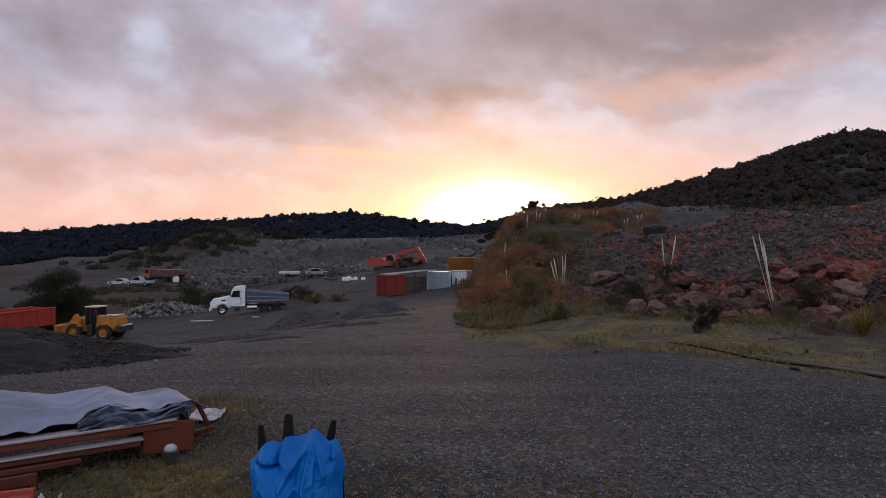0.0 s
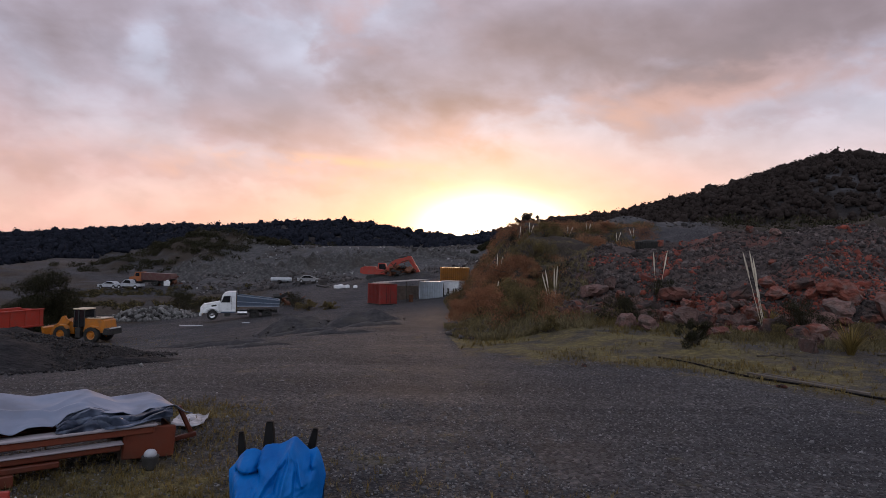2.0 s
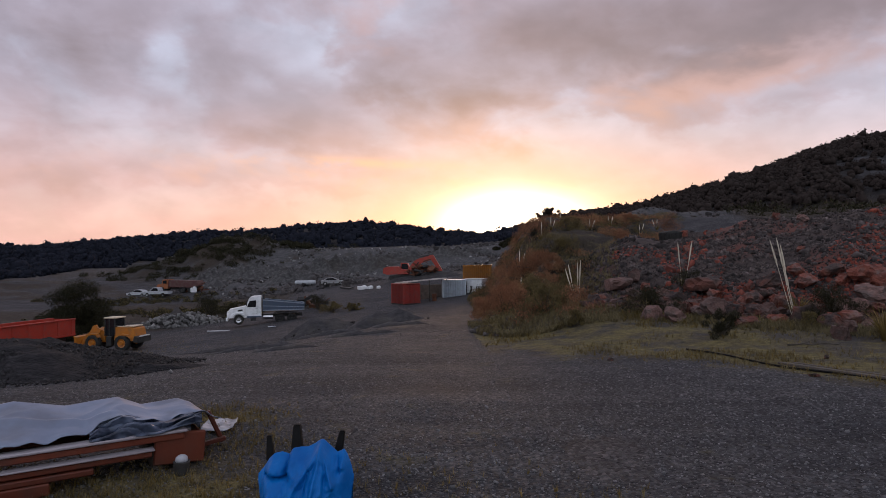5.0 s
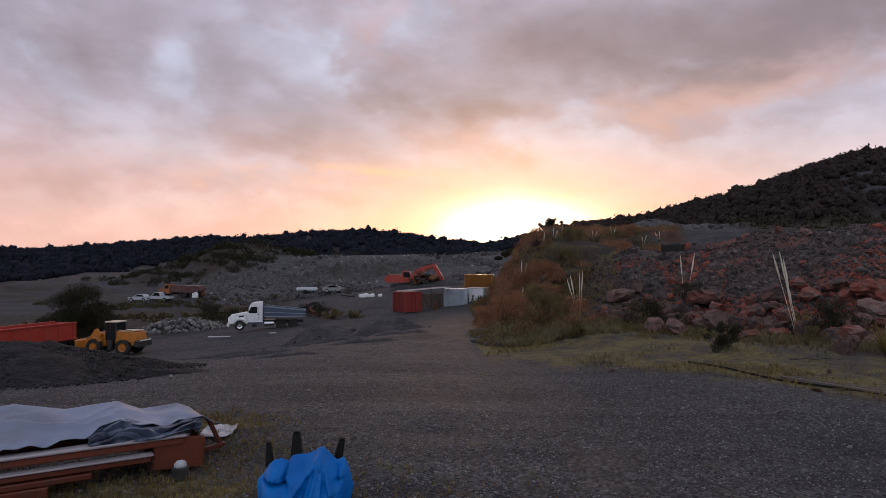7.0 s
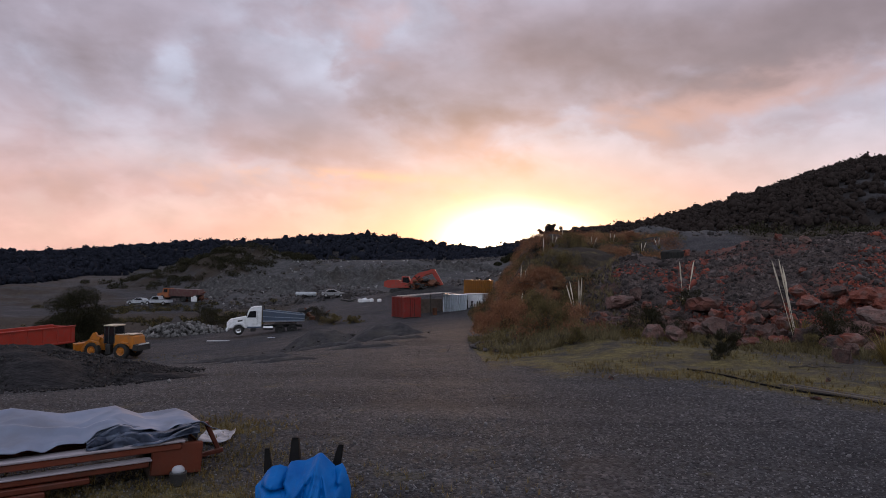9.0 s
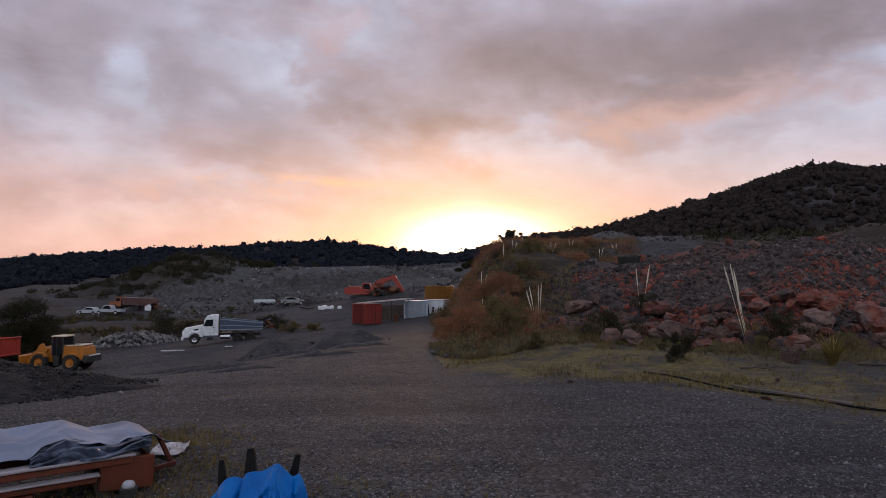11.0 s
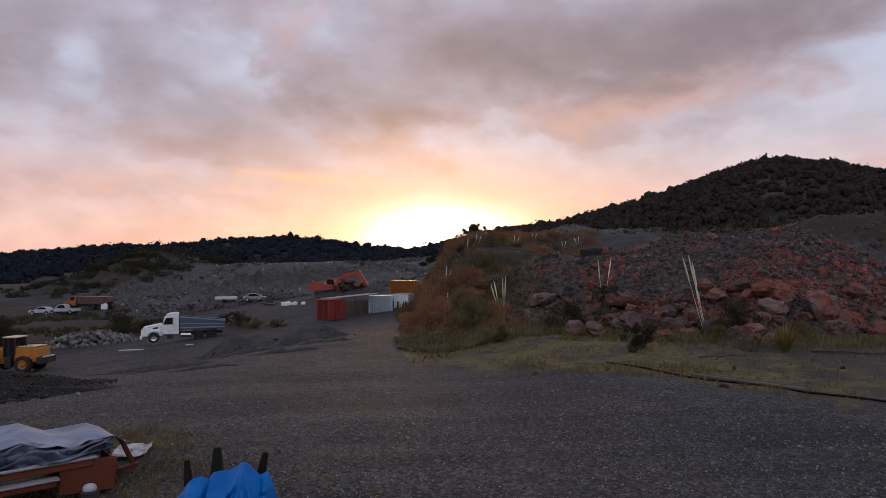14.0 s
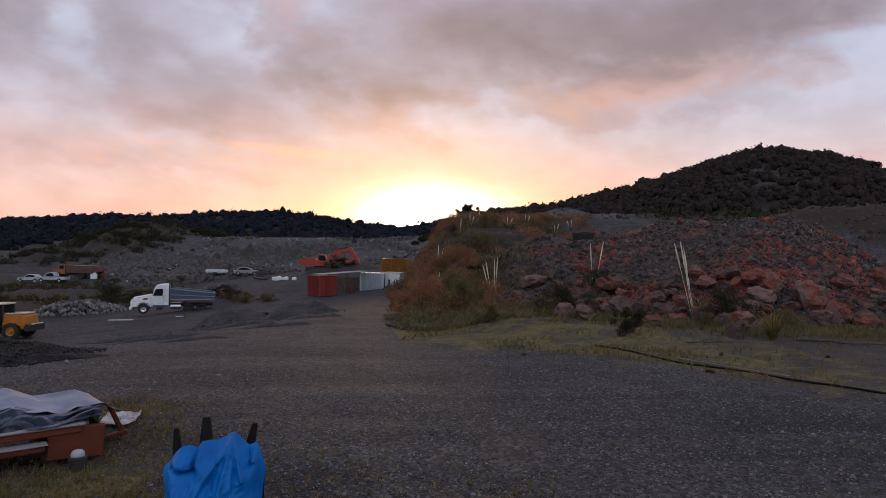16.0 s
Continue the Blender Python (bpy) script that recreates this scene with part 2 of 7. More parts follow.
    col = mix(cover("turf", 0.8, 0.3), col, ramp(noisy(5.0, 12, 0.8), [(0.28, (0.030, 0.023, 0.011)), (0.5, (0.105, 0.084, 0.030)), (0.70, (0.24, 0.19, 0.075))]))
    col = mix(cover("wood", 0.05), col, ramp(noisy(0.12, 10), [(0.3, (0.0065, 0.0055, 0.006)), (0.7, (0.0115, 0.0095, 0.009))]))
    t.links.new(col, b.inputs["Base Color"])
    b.inputs["Roughness"].default_value, b.inputs["Specular IOR Level"].default_value = 0.86, 0.25
    b1 = t.nodes.new("ShaderNodeBump")
    b1.inputs["Strength"].default_value, b1.inputs["Distance"].default_value = 0.9, 0.04
    t.links.new(grains.outputs["Distance"], b1.inputs["Height"])
    b1.invert = True
    b2 = t.nodes.new("ShaderNodeBump")
    b2.inputs["Strength"].default_value, b2.inputs["Distance"].default_value = 0.5, 0.12
    t.links.new(noisy(3.2, 10, 0.65), b2.inputs["Height"]), t.links.new(b1.outputs[0], b2.inputs["Normal"])
    t.links.new(b2.outputs[0], b.inputs["Normal"])
    return m


GROUND = ground_material()
GREY_ROCK = material("grey_rock", [(0.3, (0.0232, 0.0204, 0.0205)), (0.55, (0.0555, 0.0483, 0.0469)), (0.8, (0.1117, 0.0972, 0.0898))], scale=2.2, bump=0.6, vary=0.65, island=True)
RUBBLE = material("mixed_rubble", [(0.3, (0.0200, 0.0145, 0.0140)), (0.52, (0.0440, 0.0310, 0.0280)), (0.75, (0.0760, 0.0480, 0.0390))], scale=1.6, bump=0.9, bump_scale=6, depth=0.08, stain=((0.14, 0.04, 0.026), 0.8, 0.28))
RED_ROCK = material("red_rock", [(0.28, (0.060, 0.018, 0.013)), (0.5, (0.150, 0.042, 0.026)), (0.75, (0.225, 0.085, 0.058))], scale=2.6, bump=1.0, bump_scale=8, depth=0.09, vary=0.3, stain=((0.10, 0.085, 0.08), 0.8, 1.4))
PINK_ROCK = material("pink_grey_rock", [(0.3, (0.060, 0.033, 0.028)), (0.55, (0.140, 0.078, 0.066)), (0.8, (0.225, 0.145, 0.123))], scale=2.4, bump=1.0, bump_scale=8, depth=0.09, vary=0.35, stain=((0.055, 0.045, 0.04), 0.8, 1.5))
DARK_ROCK = material("dark_rock", [(0.3, (0.024, 0.017, 0.016)), (0.6, (0.068, 0.045, 0.039)), (0.8, (0.125, 0.080, 0.066))], scale=2.4, bump=1.0, bump_scale=8, depth=0.09, vary=0.35, stain=((0.17, 0.055, 0.036), 0.8, 1.0))
MOUND_STONE = material("mound_stone", [(0.3, (0.016, 0.0125, 0.012)), (0.52, (0.044, 0.034, 0.032)), (0.74, (0.145, 0.115, 0.108))], scale=3.2, bump=0.6, vary=0.65, island=True)
PALE_ROCK = material("pale_rubble", [(0.3, (0.100, 0.097, 0.095)), (0.7, (0.26, 0.253, 0.248))], scale=1.5, bump=0.5, vary=0.55, island=True)
LEAF_DARK = material("dark_leaves", [(0.3, (0.0110, 0.0110, 0.0055)), (0.7, (0.0360, 0.0330, 0.0160))], scale=2.0, bump=0, vary=0.45, island=True, rough=0.7, spec=0.12)
# brown scrub, reddened and brightened in colour to carry the sun's glare over the bank
LEAF_RUST = material("rusty_sunglow_leaves", [(0.3, (0.105, 0.054, 0.032)), (0.5, (0.245, 0.118, 0.066)), (0.62, (0.255, 0.155, 0.084)), (0.8, (0.165, 0.106, 0.056))], scale=0.6, bump=0, vary=0.5, island=True, rough=0.8, spec=0.1, thin=0.4)
LEAF_GREEN = material("olive_leaves", [(0.3, (0.064, 0.052, 0.023)), (0.7, (0.185, 0.145, 0.064))], scale=1.4, bump=0, vary=0.45, island=True, rough=0.75, spec=0.12, thin=0.4)
WOODLAND = material("woodland_crowns", [(0.3, (0.021, 0.0168, 0.0155)), (0.7, (0.040, 0.031, 0.0275))], scale=0.35, bump=0.25, bump_scale=1.5, depth=0.4, vary=0.15, island=True, rough=0.95, spec=0.03)
# cool blue cast of distance haze is put into these crowns' colour
RIDGE_WOOD = material("haze_tinted_crowns", [(0.3, (0.0115, 0.0135, 0.020)), (0.7, (0.0185, 0.0205, 0.029))], scale=0.35, bump=0.25, bump_scale=1.5, depth=0.4, vary=0.15, island=True, rough=0.95, spec=0.03)
DRY_GRASS = material("dry_grass", [(0.3, (0.0800, 0.0656, 0.0320)), (0.7, (0.2240, 0.1840, 0.0960))], scale=1.0, bump=0, vary=0.4, island=True, thin=0.4)
GREEN_GRASS = material("green_grass", [(0.3, (0.074, 0.056, 0.016)), (0.7, (0.225, 0.160, 0.052))], scale=0.8, bump=0, vary=0.45, island=True, thin=0.4)
PLUME = material("pale_plume", [(0.3, (0.42, 0.36, 0.27)), (0.7, (0.62, 0.55, 0.45))], scale=6, bump=0.5, bump_scale=40, vary=0.15)
BARK = material("bark", [(0.3, (0.03, 0.025, 0.02)), (0.7, (0.09, 0.075, 0.06))], scale=5, bump=0.6)


# ---------------------------------------------------------------- land
def ease(a, b, v):
    s = np.clip((np.asarray(v, float) - a) / (b - a), 0, 1)
    return s * s * (3 - 2 * s)


_lat = np.random.RandomState(5).rand(256, 256)


def lattice(x, y):
    xi, yi = np.floor(x).astype(int), np.floor(y).astype(int)
    fx, fy = x - xi, y - yi
    fx, fy = fx * fx * (3 - 2 * fx), fy * fy * (3 - 2 * fy)
    a, b = _lat[xi % 256, yi % 256], _lat[(xi + 1) % 256, yi % 256]
    c, d = _lat[xi % 256, (yi + 1) % 256], _lat[(xi + 1) % 256, (yi + 1) % 256]
    return (a * (1 - fx) + b * fx) * (1 - fy) + (c * (1 - fx) + d * fx) * fy - 0.5


def rough(x, y, size, octaves=4, gain=0.5):
    """Fractal unevenness, about -0.5 to 0.5, with forms of that size in metres."""
    x, y = np.asarray(x, float), np.asarray(y, float)
    z, amp = 0, 1.0
    for k in range(octaves):
        z = z + amp * lattice(x / size * 2 ** k + 17.3 * k + 100, y / size * 2 ** k + 9.1 * k + 100)
        amp *= gain
    return z


# skyline: bearing in degrees and tangent of its height, eye at 2.7 m
SKYLINE = ((-180, 0.05), (-60, 0.02), (-34.6, 0.020), (-29, 0.029), (-21, 0.042), (-18.7, 0.040), (-13, 0.051), (-9, 0.054), (-4.2, 0.049), (-2.2, 0.041), (0.8, 0.038), (2.8, 0.0345),
           (5.8, 0.043), (10.8, 0.063), (15.6, 0.077), (20.1, 0.096), (24.5, 0.112), (28.5, 0.141), (32.6, 0.155), (37, 0.143), (39, 0.128), (41.3, 0.105), (48, 0.075), (90, 0.04), (180, 0.05))
EYE = 2.7


def land(x, y):
    x, y = np.asarray(x, float), np.asarray(y, float)
    r, th = np.hypot(x, y), np.degrees(np.arctan2(x, y))
    length = 45 - 12 * ease(-3, -13, x)
    w = np.clip((y - 12) / length, 0, 1)
    w = w - 0.12 * np.sin(w * 6.2832) / 6.2832 * 2 * ease(-16, -6, x)
    valley = -2.03 + 0.105 * np.clip(x, -34, 8) + 0.032 * np.clip(y - 75, 0, 55)
    z = valley * w * (1 - ease(2, 14, x))
    z = z + 2.0 * ease(105, 165, y) * ease(-55, -105, x) - 0.75 * ease(-32, -48, x) * ease(88, 112, y) * ease(165, 140, y)
    z = z - 0.45 * np.exp(-((x + 3) / 7) ** 2 - ((y - 80) / 9) ** 2)
    z = z + 2.2 * rough(x, y, 24, 4) * ease(-50, -75, x) * ease(120, 150, y) * ease(260, 200, y)
    # quarry floor, rubble ledge and bench
    z = z + 1.2 * np.exp(-((x + 7) ** 2 + (y - 110) ** 2) / 14 ** 2)
    ledge = ease(-70, -45, x) * ease(40, 20, x)
    z = z + ledge * (1.3 * ease(118, 128, y) + 0.9 * ease(140, 148, y)) + ledge * ease(115, 135, y) * 2.4 * rough(x, y, 13, 5, 0.6) * ease(215, 190, y)
    bench = 4.7 + 2.1 * ease(-60, 10, x) + 1.6 * rough(x, y, 40, 3)
    z = z + (bench - z) * ease(158, 196, y + 14 * rough(x, y, 30, 3)) * ease(-82, -62, x)
    z = z + 6.6 * np.exp(-(((x + 72) / 19) ** 4) ** 0.7 - ((y - 200) / 25) ** 2) * (1 + 0.9 * rough(x, y, 15, 4))
    # scrub bank beside the road, rising to a gravel terrace
    toe = np.interp(y, (20, 27, 35, 55, 75, 90, 160), (6, 0.8, 1.2, 2.0, 1.6, 3, 12))
    bank_z = np.interp(y, (22, 27, 40, 50, 62, 78, 95, 140, 400), (0, 0.1, 1.3, 2.7, 4.9, 6.4, 8.3, 8.8, 9.0))
    side = ease(0, 1, (x - toe) / (1.5 + 0.09 * np.clip(y, 0, 120)))
    z = z + (bank_z - z) * side * (y > 20) + side * ease(25, 40, y) * 2.4 * rough(x, y, 9, 4)
    # heap behind the rubble
    z = z + 4.4 * np.exp(-(((x - 55) / 14) ** 2 + ((y - 57) / 11) ** 2)) * (1 + 0.3 * rough(x, y, 7, 4))
    # hills
    e = np.interp(th, [p[0] for p in SKYLINE], [p[1] for p in SKYLINE])
    crest_r = 700 - 120 * ease(2, 9, th)
    crest = EYE + (e - 0.005 - 0.007 * ease(8, 16, th)) * crest_r
    fold = 10 * rough(x, y, 90, 4) * ease(0.45, 0.6, r / crest_r) * ease(0.97, 0.75, r / crest_r)
    z = z + (crest - z) * ease(0.42, 1.0, r / crest_r) + fold
    z = z * ease(2600, 1500, r)
    # ruts and unevenness of the yard
    z = z + 0.10 * rough(x, y, 3.0, 3) * ease(3, 12, r) + 0.05 * rough(x, y * 0.5, 0.9, 2) + 0.35 * rough(x, y, 11, 3) * ease(14, 40, r)
    return z


def wood_start(th):
    """Distance at which the bush begins, by bearing."""
    return np.interp(th, (-50, -36.5, -33, -29, -25, -21, -17, -13, 3, 9, 14), (165, 180, 265, 400, 450, 470, 400, 285, 285, 335, 345))


def height(x, y):
    return float(land(np.array([x]), np.array([y]))[0])


def link_mesh(name, verts, faces, mat, parent=None, smooth=True, label=""):
    me = bpy.data.meshes.new(name)
    me.from_pydata([tuple(v) for v in verts], [], [tuple(f) for f in faces])
    if smooth:
        me.shade_smooth()
    for mt in mat if isinstance(mat, (list, tuple)) else [mat]:
        me.materials.append(mt)
    ob = new(name, me)
    if parent:
        ob.parent = parent
    if label:
        tagged(ob, label)
    return ob


def grid_faces(rows, cols, wrap=False):
    i, j = np.meshgrid(np.arange(rows - 1), np.arange(cols if wrap else cols - 1), indexing="ij")
    k = (j + 1) % cols
    return np.stack([i * cols + j, i * cols + k, (i + 1) * cols + k, (i + 1) * cols + j], -1).reshape(-1, 4).tolist()


def build_ground():
    ths = np.concatenate([np.linspace(-50, 52, 560), np.linspace(52, 310, 120)[1:-1]])
    rs = np.concatenate([np.linspace(0.3, 4, 12), np.geomspace(4, 900, 330)[1:], np.geomspace(900, 3500, 14)[1:]])
    T, R = np.meshgrid(np.radians(ths), rs)
    X, Y = R * np.sin(T), R * np.cos(T)
    Z = land(X, Y)
    X, Y, Z, R, T = [q.ravel() for q in (X, Y, Z, R, T)]
    T = np.degrees(np.arctan2(X, Y))
    faces = grid_faces(len(rs), len(ths), True)
    n = len(X)
    verts = np.stack([X, Y, Z], 1)
    faces += [((j + 1) % len(ths), j, n) for j in range(len(ths))]
    verts = np.concatenate([verts, [[0, 0, height(0, 0.1)]]])
    ob = link_mesh("ground", verts, faces, GROUND)
    # where turf, scrub, scree, bare earth and wood cover it
    edge = np.interp(X, (-1, 1.0, 3, 5, 7, 9, 12, 20), (60, 20.5, 18.0, 17.5, 15.5, 12.8, 9.0, 5))
    turf = 0.60 * ease(-1.2, 1.5, Y - edge) * ease(30, 25, R) * (X > -1) * ease(15, 8, X) + 0.05 * ease(-1.2, 2, Y - edge) * (X > 8) * ease(32, 26, R)
    turf += 0.75 * np.exp(-(((X + 3.4) / 1.9) ** 2 + ((Y - 7.0) / 1.1) ** 2)) + 0.7 * np.exp(-(((X + 4.0) / 0.8) ** 2 + ((Y - 11.0) / 0.7) ** 2))
    turf += 0.55 * np.exp(-(((X - 0.2) / 2.6) ** 2 + ((Y - 5.6) / 0.8) ** 2)) + 0.6 * np.exp(-(((X + 30) / 5) ** 2 + ((Y - 51) / 3.5) ** 2))
    toe = np.interp(Y, (20, 27, 35, 55, 75, 90, 160), (6, 0.3, 0.6, 1.2, 1.0, 2.5, 12))
    scrub = 0.95 * ease(0, 3, X - toe) * ease(25, 29, R) * ease(20, 14, T) * ease(110, 80, R)
    scrub = np.maximum(scrub, 0.85 * ease(78, 90, R) * ease(135, 118, R) * ease(-12, -18, T) * (T > -50))
    scrub = np.maximum(scrub, 0.85 * np.exp(-(((X + 74) / 26) ** 2 + ((Y - 196) / 26) ** 2)))
    scrub = np.maximum(scrub, 1.15 * np.where(T > 23, ease(60, 74, R), ease(150, 200, R)) * ease(14, 20, T) * ease(420, 330, R) * (T < 80))
    scrub = np.maximum(scrub, 0.42 * ease(120, 150, R) * ease(-20, -27, T) * (T > -80))
    scree = np.maximum(0.8 * ease(112, 130, Y) * ease(330, 260, R) * ease(10, 4, T) * ease(-26, -18, T), 0.75 * ease(64, 85, R) * ease(9, 13, T) * ease(160, 120, R) * ease(25, 21, T))
    scree = np.maximum(scree, 0.4 * np.exp(-(((T - 33.5) / 4.2) ** 2 + ((R - 425) / 65) ** 2)))
    scree = np.maximum(scree, 0.22 * np.exp(-(((X - 55) / 17) ** 2 + ((Y - 57) / 14) ** 2)))
    earth = np.maximum(0.55 * ease(-2.5, 0.5, Y - edge) * (X > 0) * ease(32, 27, R), 0.6 * np.exp(-(((X + 3.6) / 2.4) ** 2 + ((Y - 7.4) / 1.8) ** 2)))
    wood = ease(-8, 22, R - wood_start(T))
    wood = wood * (1 - 0.55 * np.exp(-(((T - 33.5) / 3.6) ** 2 + ((R - 425) / 55) ** 2)))
    turf = np.maximum(turf, 0.5 * ease(0, 2, X - toe) * ease(25, 28, R) * ease(62, 40, R) * ease(16, 12, T))
    for nm, val in (("turf", turf), ("scrub", scrub), ("scree", scree), ("earth", earth), ("wood", wood)):
        at = ob.data.attributes.new(nm, "FLOAT", "POINT")
        at.data.foreach_set("value", np.append(np.clip(val, 0, 1), 0).astype(np.float32))
    return tagged(ob, "dark crushed stone yard with patchy grass, scrub and distant hills", "ground", kind="structure")


build_ground()

# ---------------------------------------------------------------- stones, leaves: small shapes to join
rng = np.random.RandomState(11)


def ico(sub, seed=0, jag=0.25):
    bm = bmesh.new()
    bmesh.ops.create_icosphere(bm, subdivisions=sub, radius=1)
    rr = np.random.RandomState(seed)
    v = np.array([q.co[:] for q in bm.verts])
    f = np.array([[q.index for q in p.verts] for p in bm.faces])
    bm.free()
    return v, f


def stone_form(seed, sub=1, cuts=7, squash=(1, 0.8, 0.65)):
    """A lump with flat broken faces."""
    v, f = ico(sub)
    rr = np.random.RandomState(seed)
    for _ in range(cuts):
        n = rr.normal(size=3)
        n /= np.linalg.norm(n)
        d = rr.uniform(0.42, 0.85)
        s = v @ n
        v = v - np.outer(np.maximum(s - d, 0), n)
    v = v * (1 + 0.08 * rr.normal(size=(len(v), 1)))
    return v * np.array(squash), f


def turn(n, tilt=3.14):
    """n random rotations."""
    a, b, c = rng.uniform(0, 6.283, n), rng.uniform(-tilt, tilt, n), rng.uniform(-tilt, tilt, n)
    M = np.zeros((n, 3, 3))
    ca, sa, cb, sb, cc, sc = np.cos(a), np.sin(a), np.cos(b), np.sin(b), np.cos(c), np.sin(c)
    M[:, 0, 0], M[:, 0, 1], M[:, 0, 2] = ca * cb, ca * sb * sc - sa * cc, ca * sb * cc + sa * sc
    M[:, 1, 0], M[:, 1, 1], M[:, 1, 2] = sa * cb, sa * sb * sc + ca * cc, sa * sb * cc - ca * sc
    M[:, 2, 0], M[:, 2, 1], M[:, 2, 2] = -sb, cb * sc, cb * cc
    return M


def scatter(name, forms, places, sizes, mat, tilt=3.14, parent=None, smooth=False):
    """Many small shapes in one mesh."""
    places, sizes = np.asarray(places, float), np.asarray(sizes, float)
    if sizes.ndim == 1:
        sizes = np.repeat(sizes[:, None], 3, 1)
    if forms is STONES:
        sizes = sizes * rng.uniform(0.55, 1.25, sizes.shape)
    M = turn(len(places), tilt)
    V, Fc, base = [], [], 0
    pick = rng.randint(0, len(forms), len(places))
    for k, (fv, ff) in enumerate(forms):
        idx = np.where(pick == k)[0]
        if not len(idx):
            continue
        q = np.einsum("nij,nvj->nvi", M[idx], fv[None] * sizes[idx][:, None, :]) + places[idx][:, None, :]
        V.append(q.reshape(-1, 3))
        Fc.append((ff[None] + (np.arange(len(idx)) * len(fv))[:, None, None] + base).reshape(-1, ff.shape[1]))
        base += len(idx) * len(fv)
    V, Fc = np.concatenate(V), np.concatenate(Fc)
    me = bpy.data.meshes.new(name)
    me.vertices.add(len(V))
    me.vertices.foreach_set("co", V.ravel())
    k = Fc.shape[1]
    me.loops.add(len(Fc) * k)
    me.loops.foreach_set("vertex_index", Fc.ravel())
    me.polygons.add(len(Fc))
    me.polygons.foreach_set("loop_start", np.arange(len(Fc)) * k)
    me.update(calc_edges=True)
    if smooth:
        me.shade_smooth()
    me.materials.append(mat)
    ob = new(name, me)
    if parent:
        ob.parent = parent
    return ob




def block_form(seed):
    """An angular broken block."""
    rr = np.random.RandomState(seed)
    v = np.array([(x, y, z) for z in (-1, 1) for y in (-1, 1) for x in (-1, 1)], float) * np.array((0.85, 0.65, 0.5))
    v = v + rr.uniform(-0.28, 0.28, v.shape)
    quads = ((0, 2, 3, 1), (4, 5, 7, 6), (0, 1, 5, 4), (2, 6, 7, 3), (0, 4, 6, 2), (1, 3, 7, 5))
    return v, np.array([t for a, b, c, d in quads for t in ((a, b, c), (a, c, d))])


STONES = [stone_form(s, 1, 7, (1, 0.7, 0.5)) for s in range(1)] + [block_form(s) for s in range(30, 38)]
PEBBLES = [(v[:], f) for v, f in [stone_form(s, 1, 5, (1, 0.8, 0.5)) for s in range(20, 23)]]

# ---------------------------------------------------------------- rubble mound
CREST = ((8.5, -0.06), (10.3, -0.025), (11.3, -0.006), (13.2, 0.012), (15.1, 0.029), (17.4, 0.022), (20.1, 0.033), (23.6, 0.042), (27.7, 0.050), (31.7, 0.056), (35.1, 0.051), (36.6, 0.040), (38.8, 0.014), (40.2, -0.004), (44, -0.045), (48, -0.06))


def mound(x, y):
    r, th = np.hypot(x, y), np.degrees(np.arctan2(x, y))
    foot = np.interp(th, (8, 16, 24, 31, 36, 41, 48), (31, 30, 28.5, 27, 29, 31, 33))
    top_r = 43.0
    zc = EYE + np.interp(th, [c[0] for c in CREST], [c[1] for c in CREST]) * top_r
    s = (r - foot) / (top_r - foot)
    z = np.where(s < 1, zc * np.sign(s) * np.abs(np.clip(s, -0.4, 1)) ** 0.9, zc - 0.35 * (r - top_r))
    return z + 0.7 * rough(x, y, 3.0, 5) * ease(0.0, 0.2, s) * ease(1.15, 0.85, s) + 0.10 * rough(x, y, 0.7, 2) - 0.05


def build_mound():
    ths, rs = np.radians(np.linspace(8.5, 48, 230)), np.linspace(26.5, 62, 150)
    T, R = np.meshgrid(ths, rs)
    X, Y = R * np.sin(T), R * np.cos(T)
    Z = mound(X, Y)
    ob = link_mesh("rubble_mound", np.stack([X, Y, Z], -1).reshape(-1, 3), grid_faces(len(rs), len(ths)), RUBBLE)
    return tagged(ob, "long mound of grey and rust-red quarry rubble", "rubble mound", kind="stuff")


build_mound()


def surface(x, y):
    """The upper of ground and mound."""
    z = land(x, y)
    r, th = np.hypot(x, y), np.degrees(np.arctan2(x, y))
    inside = (th > 8.5) & (th < 48) & (r > 26.5) & (r < 62)
    return np.where(inside, np.maximum(z, mound(x, y)), z)


def top(x, y):
    return float(surface(np.array([x]), np.array([y]))[0])


def on_mound(n, r0, r1, th0=11, th1=46):
    th, r = np.radians(rng.uniform(th0, th1, n)), rng.uniform(r0, r1, n)
    x, y = r * np.sin(th), r * np.cos(th)
    return np.stack([x, y, surface(x, y)], 1)


p = on_mound(30000, 28.5, 45)
keep = rough(p[:, 0], p[:, 1], 5, 3) > -0.12
tagged(scatter("grey_rubble", STONES, p[keep], rng.gamma(1.1, 0.032, keep.sum()) + 0.020, MOUND_STONE), "loose grey broken stones on the mound", "rubble", kind="stuff")
p = on_mound(17000, 28.5, 45)
bear = np.degrees(np.arctan2(p[:, 0], p[:, 1])) - 0.32 * (np.hypot(p[:, 0], p[:, 1]) - 36)
streak = sum(a * np.exp(-((bear - c) / w) ** 2) for c, w, a in ((19.3, 1.3, 0.46), (22.4, 0.9, 0.40), (27.0, 0.6, 0.14), (31.0, 0.9, 0.16), (36, 1.2, 0.12)))
keep = 0.8 * rough(p[:, 0] + 40, p[:, 1], 4, 4) + streak > 0.14
RED_STONES = material("red_stones", [(0.3, (0.070, 0.020, 0.014)), (0.6, (0.195, 0.045, 0.028)), (0.8, (0.25, 0.088, 0.060))], scale=2.0, bump=0.5, vary=0.45, island=True)
tagged(scatter("red_rubble", STONES, p[keep], rng.gamma(1.1, 0.034, keep.sum()) + 0.022, RED_STONES), "loose rust-red broken stones on the mound", "rubble", kind="stuff")


